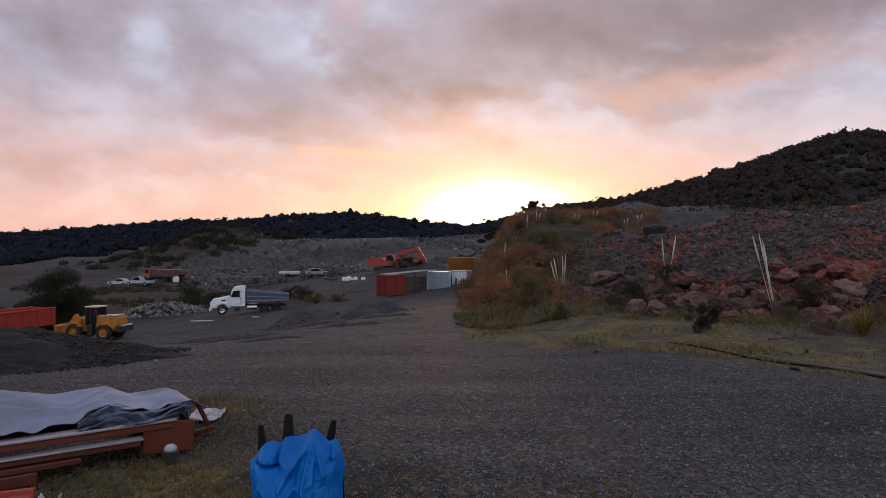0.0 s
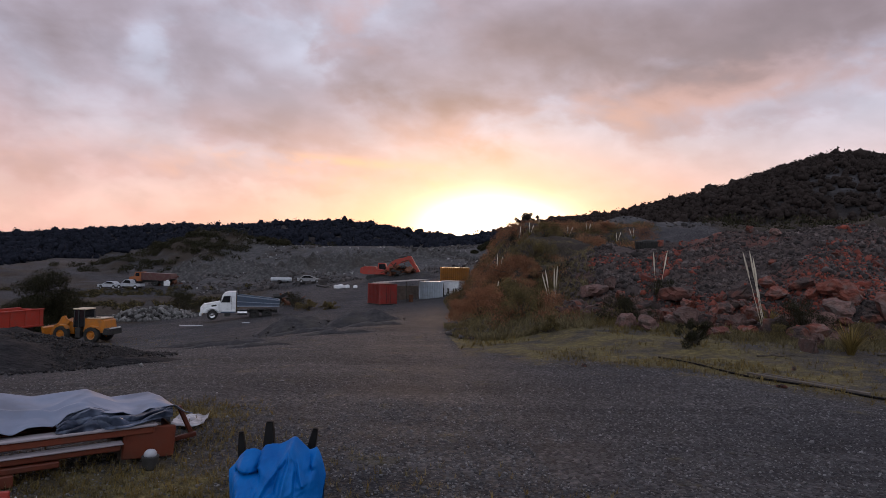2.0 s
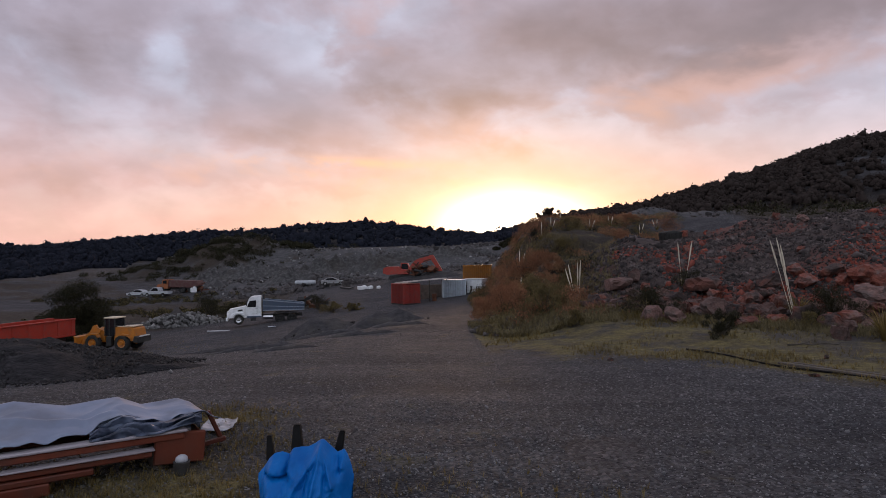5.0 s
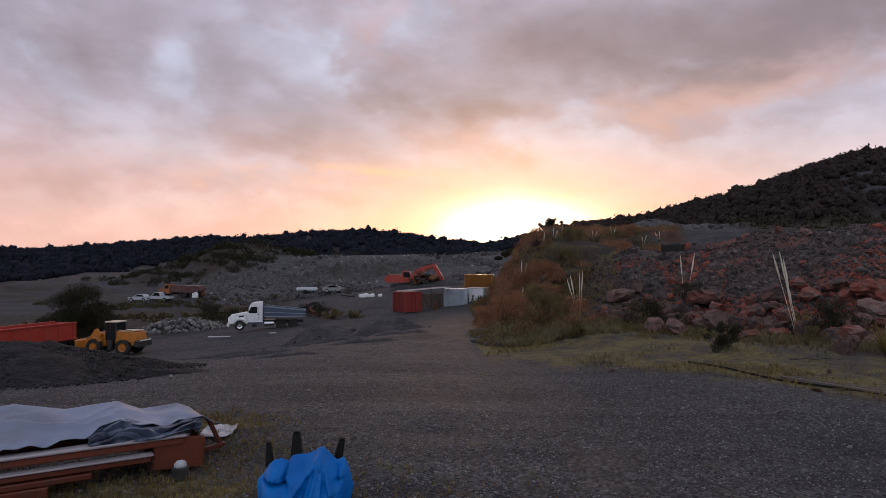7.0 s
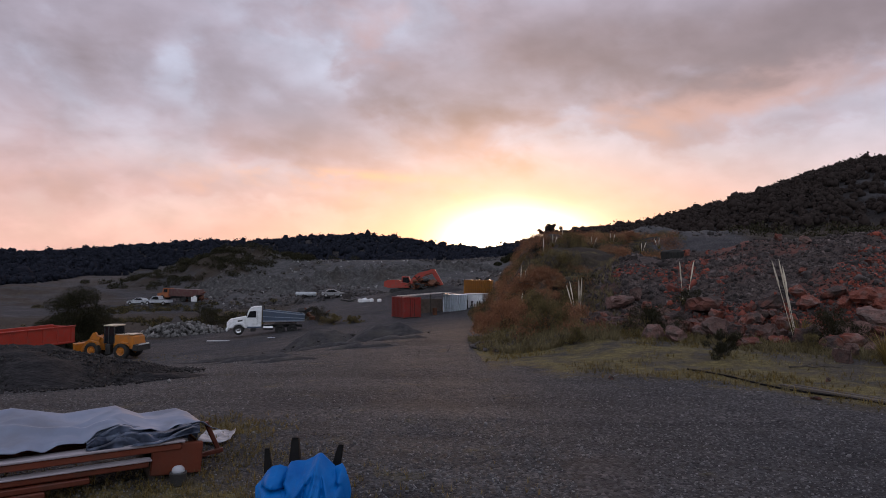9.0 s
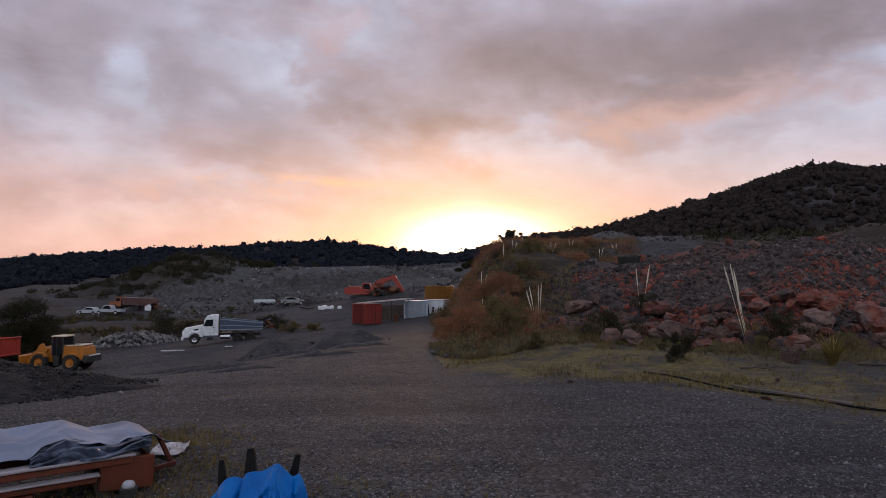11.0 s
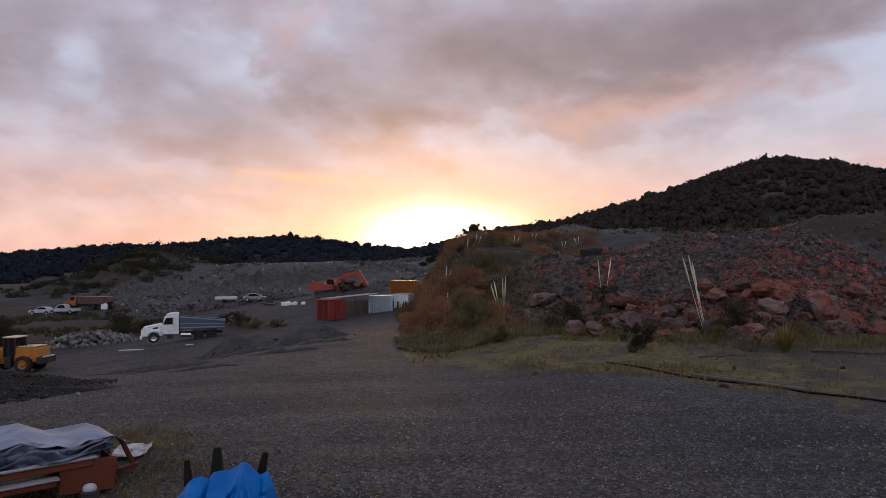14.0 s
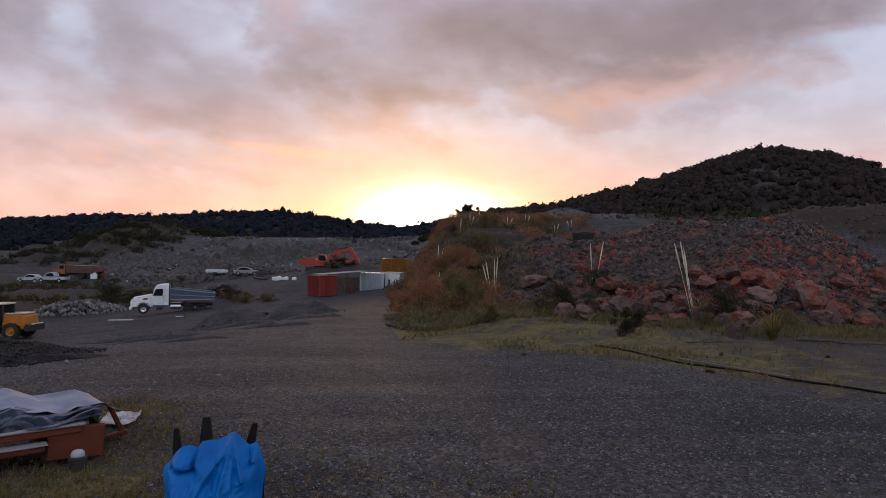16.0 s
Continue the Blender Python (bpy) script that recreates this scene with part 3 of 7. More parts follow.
# ---------------------------------------------------------------- far woods
def crown_form(seed, tall=1.0, lumps=6, leaves=26):
    """A tree top: a few uneven clumps with loose sprays round them, all triangles."""
    rr = np.random.RandomState(seed)
    bv, bf = ico(1)
    V, Fc = [], []
    for k in range(lumps):
        a, q = rr.uniform(0, 6.283), rr.uniform(0.15, 0.62) * (k > 0)
        c = np.array((math.cos(a) * q, math.sin(a) * q, tall * rr.uniform(-0.25, 0.45) * (1 - 0.5 * q)))
        v = bv * rr.uniform(0.36, 0.62) * rr.uniform(0.72, 1.25, (len(bv), 1)) * np.array((1, 1, 0.85 * tall))
        Fc += [tuple(t + len(V) for t in f) for f in bf]
        V += list(v + c)
    for k in range(leaves):
        d = rr.normal(size=3)
        d[2] = abs(d[2]) * 0.9
        d /= np.linalg.norm(d)
        c = d * rr.uniform(0.75, 1.06) * np.array((1, 1, 0.85 * tall))
        n = len(V)
        V += [c + rr.normal(size=3) * 0.13 for _ in range(3)]
        Fc.append((n, n + 1, n + 2))
    return np.array(V), np.array(Fc)


def spire_form(seed):
    rr = np.random.RandomState(seed)
    v, f, n = [], [], 7
    rings = [(0, 0.5), (0.5, 0.62), (0.8, 0.4), (1.3, 0.46), (1.6, 0.26), (2.1, 0.28), (2.7, 0.05)]
    for z, r in rings:
        for k in range(n):
            a = 6.283 * k / n
            v.append((math.cos(a) * r * rr.uniform(0.6, 1.3), math.sin(a) * r * rr.uniform(0.6, 1.3), z))
    for i in range(len(rings) - 1):
        for k in range(n):
            q = (k + 1) % n
            f += [(i * n + k, i * n + q, (i + 1) * n + q), (i * n + k, (i + 1) * n + q, (i + 1) * n + k)]
    return np.array(v), np.array(f)


CROWNS = [crown_form(s, rr) for s, rr in ((1, 0.9), (2, 1.1), (3, 0.8), (4, 1.3), (5, 1.0), (6, 0.9), (7, 1.2))]
SPIRES = [spire_form(s) for s in range(3)]


def woods(name, n, th0, th1, f0, f1, size, forms, label, hole=None, mat=WOODLAND):
    th, f = rng.uniform(th0, th1, n), rng.uniform(0, 1, n) ** 0.7 * (f1 - f0) + f0
    r = f * (700 - 120 * ease(2, 9, th))
    if hole is not None:
        keep = (((th - 33.5) / 3.6) ** 2 + ((r - 425) / 50) ** 2 > 0.7 + 0.6 * rng.rand(len(th))) | (rng.rand(len(th)) < 0.3)
        th, r = th[keep], r[keep]
    keep = r > wood_start(th) + rng.normal(0, 8, len(th))
    th, r = th[keep], r[keep]
    t = np.radians(th)
    x, y = r * np.sin(t), r * np.cos(t)
    s = rng.uniform(size[0], size[1], len(x)) * (1 + 0.5 * (rng.rand(len(x)) > 0.93))
    return tagged(scatter(name, forms, np.stack([x, y, land(x, y) + (-0.5 if forms is SPIRES else 0.5 * s)], 1), s, mat, 0.12 if forms is SPIRES else 3.14, smooth=True), label, "woodland", kind="stuff")


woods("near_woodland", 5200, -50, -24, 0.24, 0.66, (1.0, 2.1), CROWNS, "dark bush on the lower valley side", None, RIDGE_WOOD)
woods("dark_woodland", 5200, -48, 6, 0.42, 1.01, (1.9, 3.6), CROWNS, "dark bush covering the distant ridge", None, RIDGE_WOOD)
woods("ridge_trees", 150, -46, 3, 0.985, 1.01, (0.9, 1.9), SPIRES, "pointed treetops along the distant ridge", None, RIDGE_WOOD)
woods("hill_woodland", 6600, 5, 50, 0.58, 1.02, (1.9, 3.8), CROWNS, "dark bush covering the steep hill", True)


# ---------------------------------------------------------------- building blocks
def box(bm, size, at=(0, 0, 0), turn_deg=(0, 0, 0), bevel=0.02, taper=(1, 1)):
    """A bevelled block, narrowed at its top by taper."""
    b2 = bmesh.new()
    bmesh.ops.create_cube(b2, size=1)
    for v in b2.verts:
        k = taper if v.co.z > 0 else (1, 1)
        v.co = Vector((v.co.x * size[0] * k[0], v.co.y * size[1] * k[1], v.co.z * size[2]))
    if bevel:
        bmesh.ops.bevel(b2, geom=list(b2.edges), offset=min(bevel, min(size) * 0.3), segments=1, affect="EDGES")
    bmesh.ops.transform(b2, matrix=pose(*at, *turn_deg), verts=b2.verts)
    me = bpy.data.meshes.new("tmp")
    b2.to_mesh(me), b2.free()
    bm.from_mesh(me)
    bpy.data.meshes.remove(me)
    return bm


def rod(bm, a, b, r1, r2=None, n=10):
    """A round bar from a to b."""
    a, b = Vector(a), Vector(b)
    q = (b - a).to_track_quat("Z", "Y").to_matrix().to_4x4()
    m = Matrix.Translation((a + b) / 2) @ q
    bmesh.ops.create_cone(bm, cap_ends=True, segments=n, radius1=r1, radius2=r1 if r2 is None else r2, depth=(b - a).length, matrix=m)
    return bm


def prism(bm, outline, y0, y1):
    """A side view (x, z) drawn out from y0 to y1."""
    a = [bm.verts.new((x, y0, z)) for x, z in outline]
    b = [bm.verts.new((x, y1, z)) for x, z in outline]
    n = len(outline)
    for i in range(n):
        bm.faces.new((a[i], a[(i + 1) % n], b[(i + 1) % n], b[i]))
    bm.faces.new(a), bm.faces.new(b[::-1])
    bmesh.ops.recalc_face_normals(bm, faces=bm.faces)
    return bm


def lathe(bm, profile, n=20, axis="z", at=(0, 0, 0), caps=True):
    """A turned form: (radius, height) pairs."""
    rings = []
    for r, h in profile:
        ring = []
        for k in range(n):
            a = 6.28318 * k / n
            p = (r * math.cos(a), r * math.sin(a), h) if axis == "z" else (r * math.cos(a), h, r * math.sin(a))
            ring.append(bm.verts.new(Vector(p) + Vector(at)))
        rings.append(ring)
    for a, b in zip(rings, rings[1:]):
        for k in range(n):
            bm.faces.new((a[k], a[(k + 1) % n], b[(k + 1) % n], b[k]))
    if caps:
        bm.faces.new(rings[0][::-1]), bm.faces.new(rings[-1])
    bmesh.ops.recalc_face_normals(bm, faces=bm.faces)
    return bm


def part(name, bm, mat, parent=None, label="", smooth=False):
    """One mesh object of its own under a thing or a part."""
    me = bpy.data.meshes.new(name)
    bm.to_mesh(me), bm.free()
    if smooth:
        me.shade_smooth()
    me.materials.append(mat)
    ob = new(name, me)
    if parent:
        ob.parent = parent
    if label:
        tagged(ob, label)
    return ob


def thing(name, m, label, category, group=""):
    """An Empty at the foot of a thing, to hold its parts."""
    ob = new(name)
    ob.empty_display_size = 0.3
    ob.matrix_world = m
    return tagged(ob, label, category, group)


def B():
    return bmesh.new()


TYRE = material("tyre_rubber", [(0.3, (0.012, 0.012, 0.012)), (0.7, (0.035, 0.033, 0.03))], scale=6, rough=0.85, bump=0.3)
STEEL_DARK = material("dark_steel", [(0.3, (0.012, 0.012, 0.013)), (0.7, (0.04, 0.038, 0.036))], scale=4, rough=0.6, bump=0.2)
GLASS_DARK = material("tinted_glass", [(0.3, (0.010, 0.011, 0.013)), (0.7, (0.014, 0.015, 0.017))], scale=2, rough=0.08, bump=0, spec=0.5)
WHITE = paint("white_paint", (0.78, 0.79, 0.80), dirt=0.25)
CREAM = paint("cream_paint", (0.62, 0.50, 0.36), dirt=0.2)
SLATE = paint("slate_blue_paint", (0.055, 0.080, 0.125), dirt=0.25)
SLATE_LIGHT = paint("worn_steel_rail", (0.22, 0.26, 0.32), dirt=0.3)
YELLOW = paint("machine_yellow", (0.46, 0.155, 0.014), dirt=0.4)
ORANGE = paint("trailer_orange", (0.36, 0.035, 0.02), dirt=0.3)
EXC_RED = paint("excavator_orange", (0.34, 0.038, 0.024), dirt=0.4)
BOX_RED = paint("container_red", (0.27, 0.032, 0.026), dirt=0.3)
BOX_WHITE = paint("container_white", (0.58, 0.64, 0.72), dirt=0.25)
BOX_YELLOW = paint("container_yellow", (0.40, 0.155, 0.02), dirt=0.35)
MAROON = paint("maroon_paint", (0.085, 0.028, 0.026), dirt=0.5)
RUST = material("rusty_iron", [(0.3, (0.06, 0.025, 0.016)), (0.7, (0.16, 0.065, 0.035))], scale=3, rough=0.9, bump=0.4)
LAMP_GLASS = material("lamp_glass", [(0.3, (0.5, 0.5, 0.48)), (0.7, (0.6, 0.6, 0.58))], scale=3, rough=0.15, bump=0)
CHROME = material("bright_steel", [(0.3, (0.45, 0.45, 0.46)), (0.7, (0.62, 0.62, 0.63))], scale=5, rough=0.25, metal=1.0, bump=0.05)


def wheel(parent, x, y, r, w, rim_mat, name="wheel"):
    """Tyre with a rim and hub as its sub-part."""
    s = 1 if y > 0 else -1
    bm = lathe(B(), [(r * 0.58, -w / 2), (r * 0.9, -w / 2), (r, -w * 0.36), (r, w * 0.36), (r * 0.9, w / 2), (r * 0.58, w / 2), (r * 0.58, -w / 2)], 24, "y", caps=False)
    for k in range(24):
        a = 6.28318 * k / 24
        box(bm, (r * 0.10, w * 0.86, r * 0.05), (math.cos(a) * r, 0, math.sin(a) * r), (0, -math.degrees(a) + 90, 0), 0)
    ob = part(name, bm, TYRE, parent, "black rubber tyre")
    ob.location = (x, y, r)
    rb = lathe(B(), [(r * 0.59, -w * 0.42), (r * 0.56, w * 0.40 * s), (r * 0.45, w * 0.30 * s), (r * 0.30, w * 0.26 * s), (r * 0.22, w * 0.46 * s), (r * 0.02, w * 0.48 * s)], 18, "y")
    for k in range(8):
        a = 6.28318 * k / 8
        rod(rb, (math.cos(a) * r * 0.36, w * 0.2 * s, math.sin(a) * r * 0.36), (math.cos(a) * r * 0.36, w * 0.36 * s, math.sin(a) * r * 0.36), r * 0.035, n=6)
    part("rim", rb, rim_mat, ob)
    return ob


def heading(x, y, dx, dy, z=None):
    """A pose on the ground, with local x along (dx, dy)."""
    return pose(x, y, top(x, y) if z is None else z, 0, 0, math.degrees(math.atan2(dy, dx)))


# ---------------------------------------------------------------- vehicles and plant
def tipper_truck():
    t = thing("tipper_truck", heading(-21.1, 70.2, -6.9, -2.0), "white bonneted tipper truck with slate-blue ribbed tray, parked on the yard", "truck")
    # bonnet and cab, side view drawn out
    part("bonnet", prism(B(), [(2.0, 0.75), (3.85, 0.70), (4.02, 0.85), (4.0, 1.35), (3.75, 1.62), (2.0, 1.95)], -0.85, 0.85), WHITE, t)
    cab = part("cab", prism(B(), [(0.45, 0.75), (2.05, 0.75), (2.05, 1.85), (1.80, 2.62), (1.60, 2.86), (1.2, 2.98), (0.45, 3.0)], -1.05, 1.05), WHITE, t)
    for s in (1, -1):
        w = part("side_window", prism(B(), [(1.0, 1.85), (1.93, 1.85), (1.66, 2.52), (1.0, 2.56)], 1.052 * s, 1.066 * s), GLASS_DARK, cab)
        part("door_handle", box(B(), (0.18, 0.04, 0.04), (0.95, 1.07 * s, 1.7)), STEEL_DARK, cab)
        part("mirror", box(B(), (0.10, 0.22, 0.48), (1.95, 1.28 * s, 2.25)), STEEL_DARK, t)
        part("step", box(B(), (0.55, 0.25, 0.30), (1.3, 0.98 * s, 0.52)), STEEL_DARK, t)
        part("fuel_tank", rod(B(), (-0.75, 0.85 * s, 0.72), (0.25, 0.85 * s, 0.72), 0.26, n=16), CHROME, t)
        part("exhaust_stack", rod(B(), (0.18, 0.85 * s, 1.2), (0.18, 0.85 * s, 3.15), 0.085, n=12), STEEL_DARK, t)
        part("headlight", box(B(), (0.08, 0.36, 0.22), (3.98, 0.66 * s, 1.05)), LAMP_GLASS, t)
        part("front_mudguard", prism(B(), [(2.05, 0.75), (2.15, 1.12), (2.5, 1.3), (3.1, 1.3), (3.45, 1.1), (3.6, 0.72), (3.4, 0.72), (3.25, 1.02), (2.95, 1.15), (2.6, 1.15), (2.3, 1.0), (2.2, 0.75)], 0.82 * s, 1.16 * s), WHITE, t)
        part("rear_mudguard", prism(B(), [(-3.5, 1.05), (-3.25, 1.16), (-1.0, 1.16), (-0.8, 1.02), (-1.0, 1.08), (-3.25, 1.08)], 0.75 * s, 1.18 * s), STEEL_DARK, t)
    for s in (1, -1):
        part("door_seam", box(B(), (0.025, 0.012, 1.5), (0.9, 1.055 * s, 1.75), bevel=0), STEEL_DARK, cab)
        part("air_intake", box(B(), (0.5, 0.03, 0.16), (2.65, 0.865 * s, 1.5), (0, 8, 0), 0.01), STEEL_DARK, t)
        part("side_skirt", box(B(), (1.5, 0.06, 0.16), (1.2, 1.06 * s, 0.80)), SLATE, t)
    part("windscreen", prism(B(), [(2.06, 1.88), (2.075, 1.88), (1.79, 2.56), (1.77, 2.56)], -0.9, 0.9), GLASS_DARK, t)
    part("grille", box(B(), (0.06, 0.8, 0.6), (4.02, 0, 1.05)), CHROME, t)
    part("bumper", box(B(), (0.25, 2.3, 0.36), (3.98, 0, 0.58), bevel=0.06), WHITE, t)
    ch = box(B(), (7.2, 0.10, 0.28), (-0.3, 0.42, 0.85))
    box(ch, (7.2, 0.10, 0.28), (-0.3, -0.42, 0.85)), box(ch, (0.3, 1.0, 0.3), (-2.6, 0, 0.8))
    part("chassis", ch, STEEL_DARK, t)
    # tray: floor, sides with rails, headboard, tailgate
    tray = box(B(), (4.3, 2.3, 0.12), (-1.9, 0, 1.46))
    for s in (1, -1):
        prism(tray, [(-4.05, 1.42), (-4.05, 2.12), (0.25, 2.62), (0.25, 1.42)], 1.12 * s, 1.19 * s)
    tr = part("tray", tray, SLATE, t)
    part("headboard", box(B(), (0.08, 2.36, 1.45), (0.28, 0, 2.10)), SLATE, tr)
    part("tailgate", box(B(), (0.08, 2.36, 0.72), (-4.08, 0, 1.78), (0, -6, 0)), SLATE, tr)
    for s in (1, -1):
        for z0, z1, h in ((1.46, 1.46, 0.10), (1.95, 1.72, 0.07), (2.60, 2.10, 0.12)):
            part("side_rail", prism(B(), [(-4.1, z1 - h / 2), (-4.1, z1 + h / 2), (0.3, z0 + h / 2), (0.3, z0 - h / 2)], 1.19 * s, 1.26 * s), SLATE_LIGHT, tr)
        for x in (-3.6, -2.4, -1.2, 0.0):
            part("side_post", box(B(), (0.12, 0.06, 0.60 + 0.10 * (x + 3.6)), (x - 0.05, 1.215 * s, 1.80 + 0.05 * (x + 3.6))), SLATE, tr)
    for x in (2.8,):
        for s in (1, -1):
            wheel(t, x, 0.98 * s, 0.52, 0.32, CHROME)
    for x in (-1.5, -2.8):
        for s in (1, -1):
            wheel(t, x, 0.90 * s, 0.52, 0.55, STEEL_DARK)
    return t


def wheel_loader():
    t = thing("wheel_loader", heading(-30.4, 56.2, -1, 0.12, top(-28.5, 56.2)) @ Matrix.Scale(0.94, 4), "yellow articulated wheel loader with black cab and cream roof", "wheel loader")
    part("rear_body", prism(B(), [(-2.75, 1.15), (-2.6, 2.0), (-2.45, 2.12), (-0.75, 2.2), (-0.6, 1.0), (-1.2, 0.85), (-2.4, 0.9)], -0.85, 0.85), YELLOW, t)
    part("engine_hood_top", box(B(), (1.7, 1.5, 0.10), (-1.65, 0, 2.2), (0, 2, 0), 0.03), CREAM, t)
    part("counterweight", prism(B(), [(-3.15, 0.75), (-3.1, 1.25), (-2.7, 1.35), (-2.55, 0.8)], -1.0, 1.0), STEEL_DARK, t)
    part("rear_lamp", box(B(), (0.12, 1.5, 0.12), (-3.12, 0, 1.33)), LAMP_GLASS, t)
    cab = part("cab", prism(B(), [(-0.62, 1.35), (0.45, 1.35), (0.55, 1.9), (0.38, 2.95), (-0.55, 2.95)], -0.68, 0.68), GLASS_DARK, t, "black cab with tinted windows")
    part("cab_roof", box(B(), (1.25, 1.5, 0.12), (-0.08, 0, 3.0), bevel=0.05), CREAM, t, "pale cream roof")
    for s in (1, -1):
        for x in (-0.6, 0.0, 0.45):
            part("cab_pillar", rod(B(), (x, 0.70 * s, 1.35), (x * 0.92, 0.70 * s, 2.95), 0.05, n=8), STEEL_DARK, cab)
        part("handrail", rod(rod(B(), (-0.75, 0.92 * s, 1.4), (-0.75, 0.92 * s, 2.3), 0.025, n=6), (-0.75, 0.92 * s, 2.3), (-2.3, 0.92 * s, 2.3), 0.025, n=6), STEEL_DARK, t)
        part("step", box(B(), (0.5, 0.3, 0.9), (-0.1, 0.8 * s, 0.85)), STEEL_DARK, t)
        part("front_mudguard", prism(B(), [(0.75, 1.25), (1.0, 1.55), (1.6, 1.62), (2.05, 1.5), (2.0, 1.4), (1.6, 1.5), (1.05, 1.44), (0.85, 1.2)], 0.75 * s, 1.2 * s), YELLOW, t)
        part("rear_mudguard", prism(B(), [(-2.35, 1.2), (-2.1, 1.5), (-1.5, 1.58), (-0.95, 1.4), (-0.8, 1.1), (-1.0, 1.28), (-1.5, 1.46), (-2.05, 1.38)], 0.8 * s, 1.2 * s), YELLOW, t)
        part("lift_arm", prism(B(), [(0.9, 1.9), (1.3, 2.1), (2.1, 1.7), (3.0, 0.75), (3.1, 0.45), (2.85, 0.4), (2.0, 1.3), (1.1, 1.6)], 0.42 * s, 0.58 * s), YELLOW, t)
        part("lift_ram", rod(B(), (1.0, 0.5 * s, 0.95), (2.1, 0.5 * s, 1.35), 0.07), CHROME, t)
    part("front_frame", prism(B(), [(0.6, 0.7), (0.7, 1.7), (1.2, 2.05), (1.6, 1.7), (1.9, 0.75)], -0.4, 0.4), YELLOW, t)
    part("tilt_link", prism(B(), [(1.6, 1.9), (1.8, 2.3), (2.1, 2.2), (2.8, 1.0), (2.65, 0.9)], -0.10, 0.10), YELLOW, t)
    part("bucket", prism(B(), [(2.95, 1.25), (3.2, 1.35), (3.12, 0.9), (3.2, 0.35), (4.0, 0.06), (4.05, 0.0), (3.1, 0.02), (2.9, 0.5)], -1.3, 1.3), YELLOW, t)
    part("exhaust_pipe", rod(B(), (-1.3, 0.3, 2.2), (-1.3, 0.3, 2.85), 0.06), STEEL_DARK, t)
    part("articulation_joint", rod(B(), (0.3, 0, 0.5), (0.3, 0, 1.3), 0.3), STEEL_DARK, t)
    for x in (-1.55, 1.4):
        for s in (1, -1):
            wheel(t, x, 0.98 * s, 0.72, 0.50, YELLOW)
    return t


def bin_trailer():
    t = thing("tipping_trailer", heading(-36.9, 52.9, -0.2, -0.98, -5.8), "long orange-red tipping trailer with dented steel sides", "trailer")
    body = part("body", box(box(box(B(), (10, 2.4, 0.14), (0, 0, 1.82)), (10, 0.08, 1.45), (0, 1.16, 2.53)), (10, 0.08, 1.45), (0, -1.16, 2.53)), ORANGE, t)
    for x in (-5.0, 5.0):
        part("end_panel", box(B(), (0.08, 2.4, 1.45), (x, 0, 2.53)), ORANGE, body)
    for s in (1, -1):
        part("top_rail", box(B(), (10.1, 0.16, 0.12), (0, 1.2 * s, 3.28)), ORANGE, body, "sun-faded orange rail")
        part("bottom_rail", box(B(), (10.1, 0.12, 0.14), (0, 1.2 * s, 1.86)), ORANGE, body)
        for k in range(7):
            part("side_rib", box(B(), (0.10, 0.07, 1.38), (-4.6 + k * 1.53, 1.225 * s, 2.53)), ORANGE, body)
        for x in (-4.2, -2.9, 3.4):
            wheel(t, x, 0.9 * s, 0.5, 0.5, STEEL_DARK)
    part("chassis", box(B(), (9.6, 0.9, 0.6), (0, 0, 1.35)), STEEL_DARK, t)
    for x in (-1.6, 0.4, 1.9):
        part("under_locker", box(B(), (1.2, 2.2, 0.62), (x, 0, 1.2)), STEEL_DARK, t)
    return t


def car(name, m, label, mat, kind="sedan", scale=1.0):
    t = thing(name, m, label, "car")
    if kind == "ute":
        body = [(-2.6, 0.5), (-2.6, 1.02), (-0.75, 1.05), (-0.7, 1.0), (1.2, 1.02), (2.3, 0.92), (2.55, 0.75), (2.55, 0.45)]
        top_line = [(-0.75, 1.04), (-0.5, 1.66), (-0.1, 1.75), (0.6, 1.72), (1.35, 1.03)]
    else:
        body = [(-2.2, 0.4), (-2.25, 0.85), (-1.4, 0.98), (0.9, 0.95), (2.0, 0.8), (2.2, 0.6), (2.2, 0.35)]
        top_line = [(-1.7, 0.96), (-1.1, 1.4), (0.1, 1.45), (1.1, 0.95)]
    part("body", prism(B(), body, -0.88, 0.88), mat, t)
    cab = part("cabin", prism(B(), top_line, -0.74, 0.74), mat, t)
    cx = sum(p[0] for p in top_line) / len(top_line)
    win = [(cx + (x - cx) * 0.82, 1.06 + max(0, z - 1.06) * 0.86) for x, z in top_line] if kind == "ute" else [(cx + (x - cx) * 0.82, 0.99 + max(0, z - 0.99) * 0.84) for x, z in top_line]
    for s in (1, -1):
        part("side_window", prism(B(), win, 0.742 * s, 0.755 * s), GLASS_DARK, cab)
        part("headlight", box(B(), (0.08, 0.3, 0.14), (2.2 if kind != "ute" else 2.5, 0.62 * s, 0.7)), LAMP_GLASS, t)
        for x in (-1.45, 1.4) if kind != "ute" else (-1.6, 1.65):
            wheel(t, x, 0.82 * s, 0.36, 0.24, CHROME)
    part("bumper", box(B(), (0.16, 1.7, 0.22), (2.3 if kind != "ute" else 2.58, 0, 0.5)), STEEL_DARK, t)
    if kind == "ute":
        part("tray_liner", box(B(), (1.7, 1.5, 0.04), (-1.65, 0, 1.06)), STEEL_DARK, t)
    return t


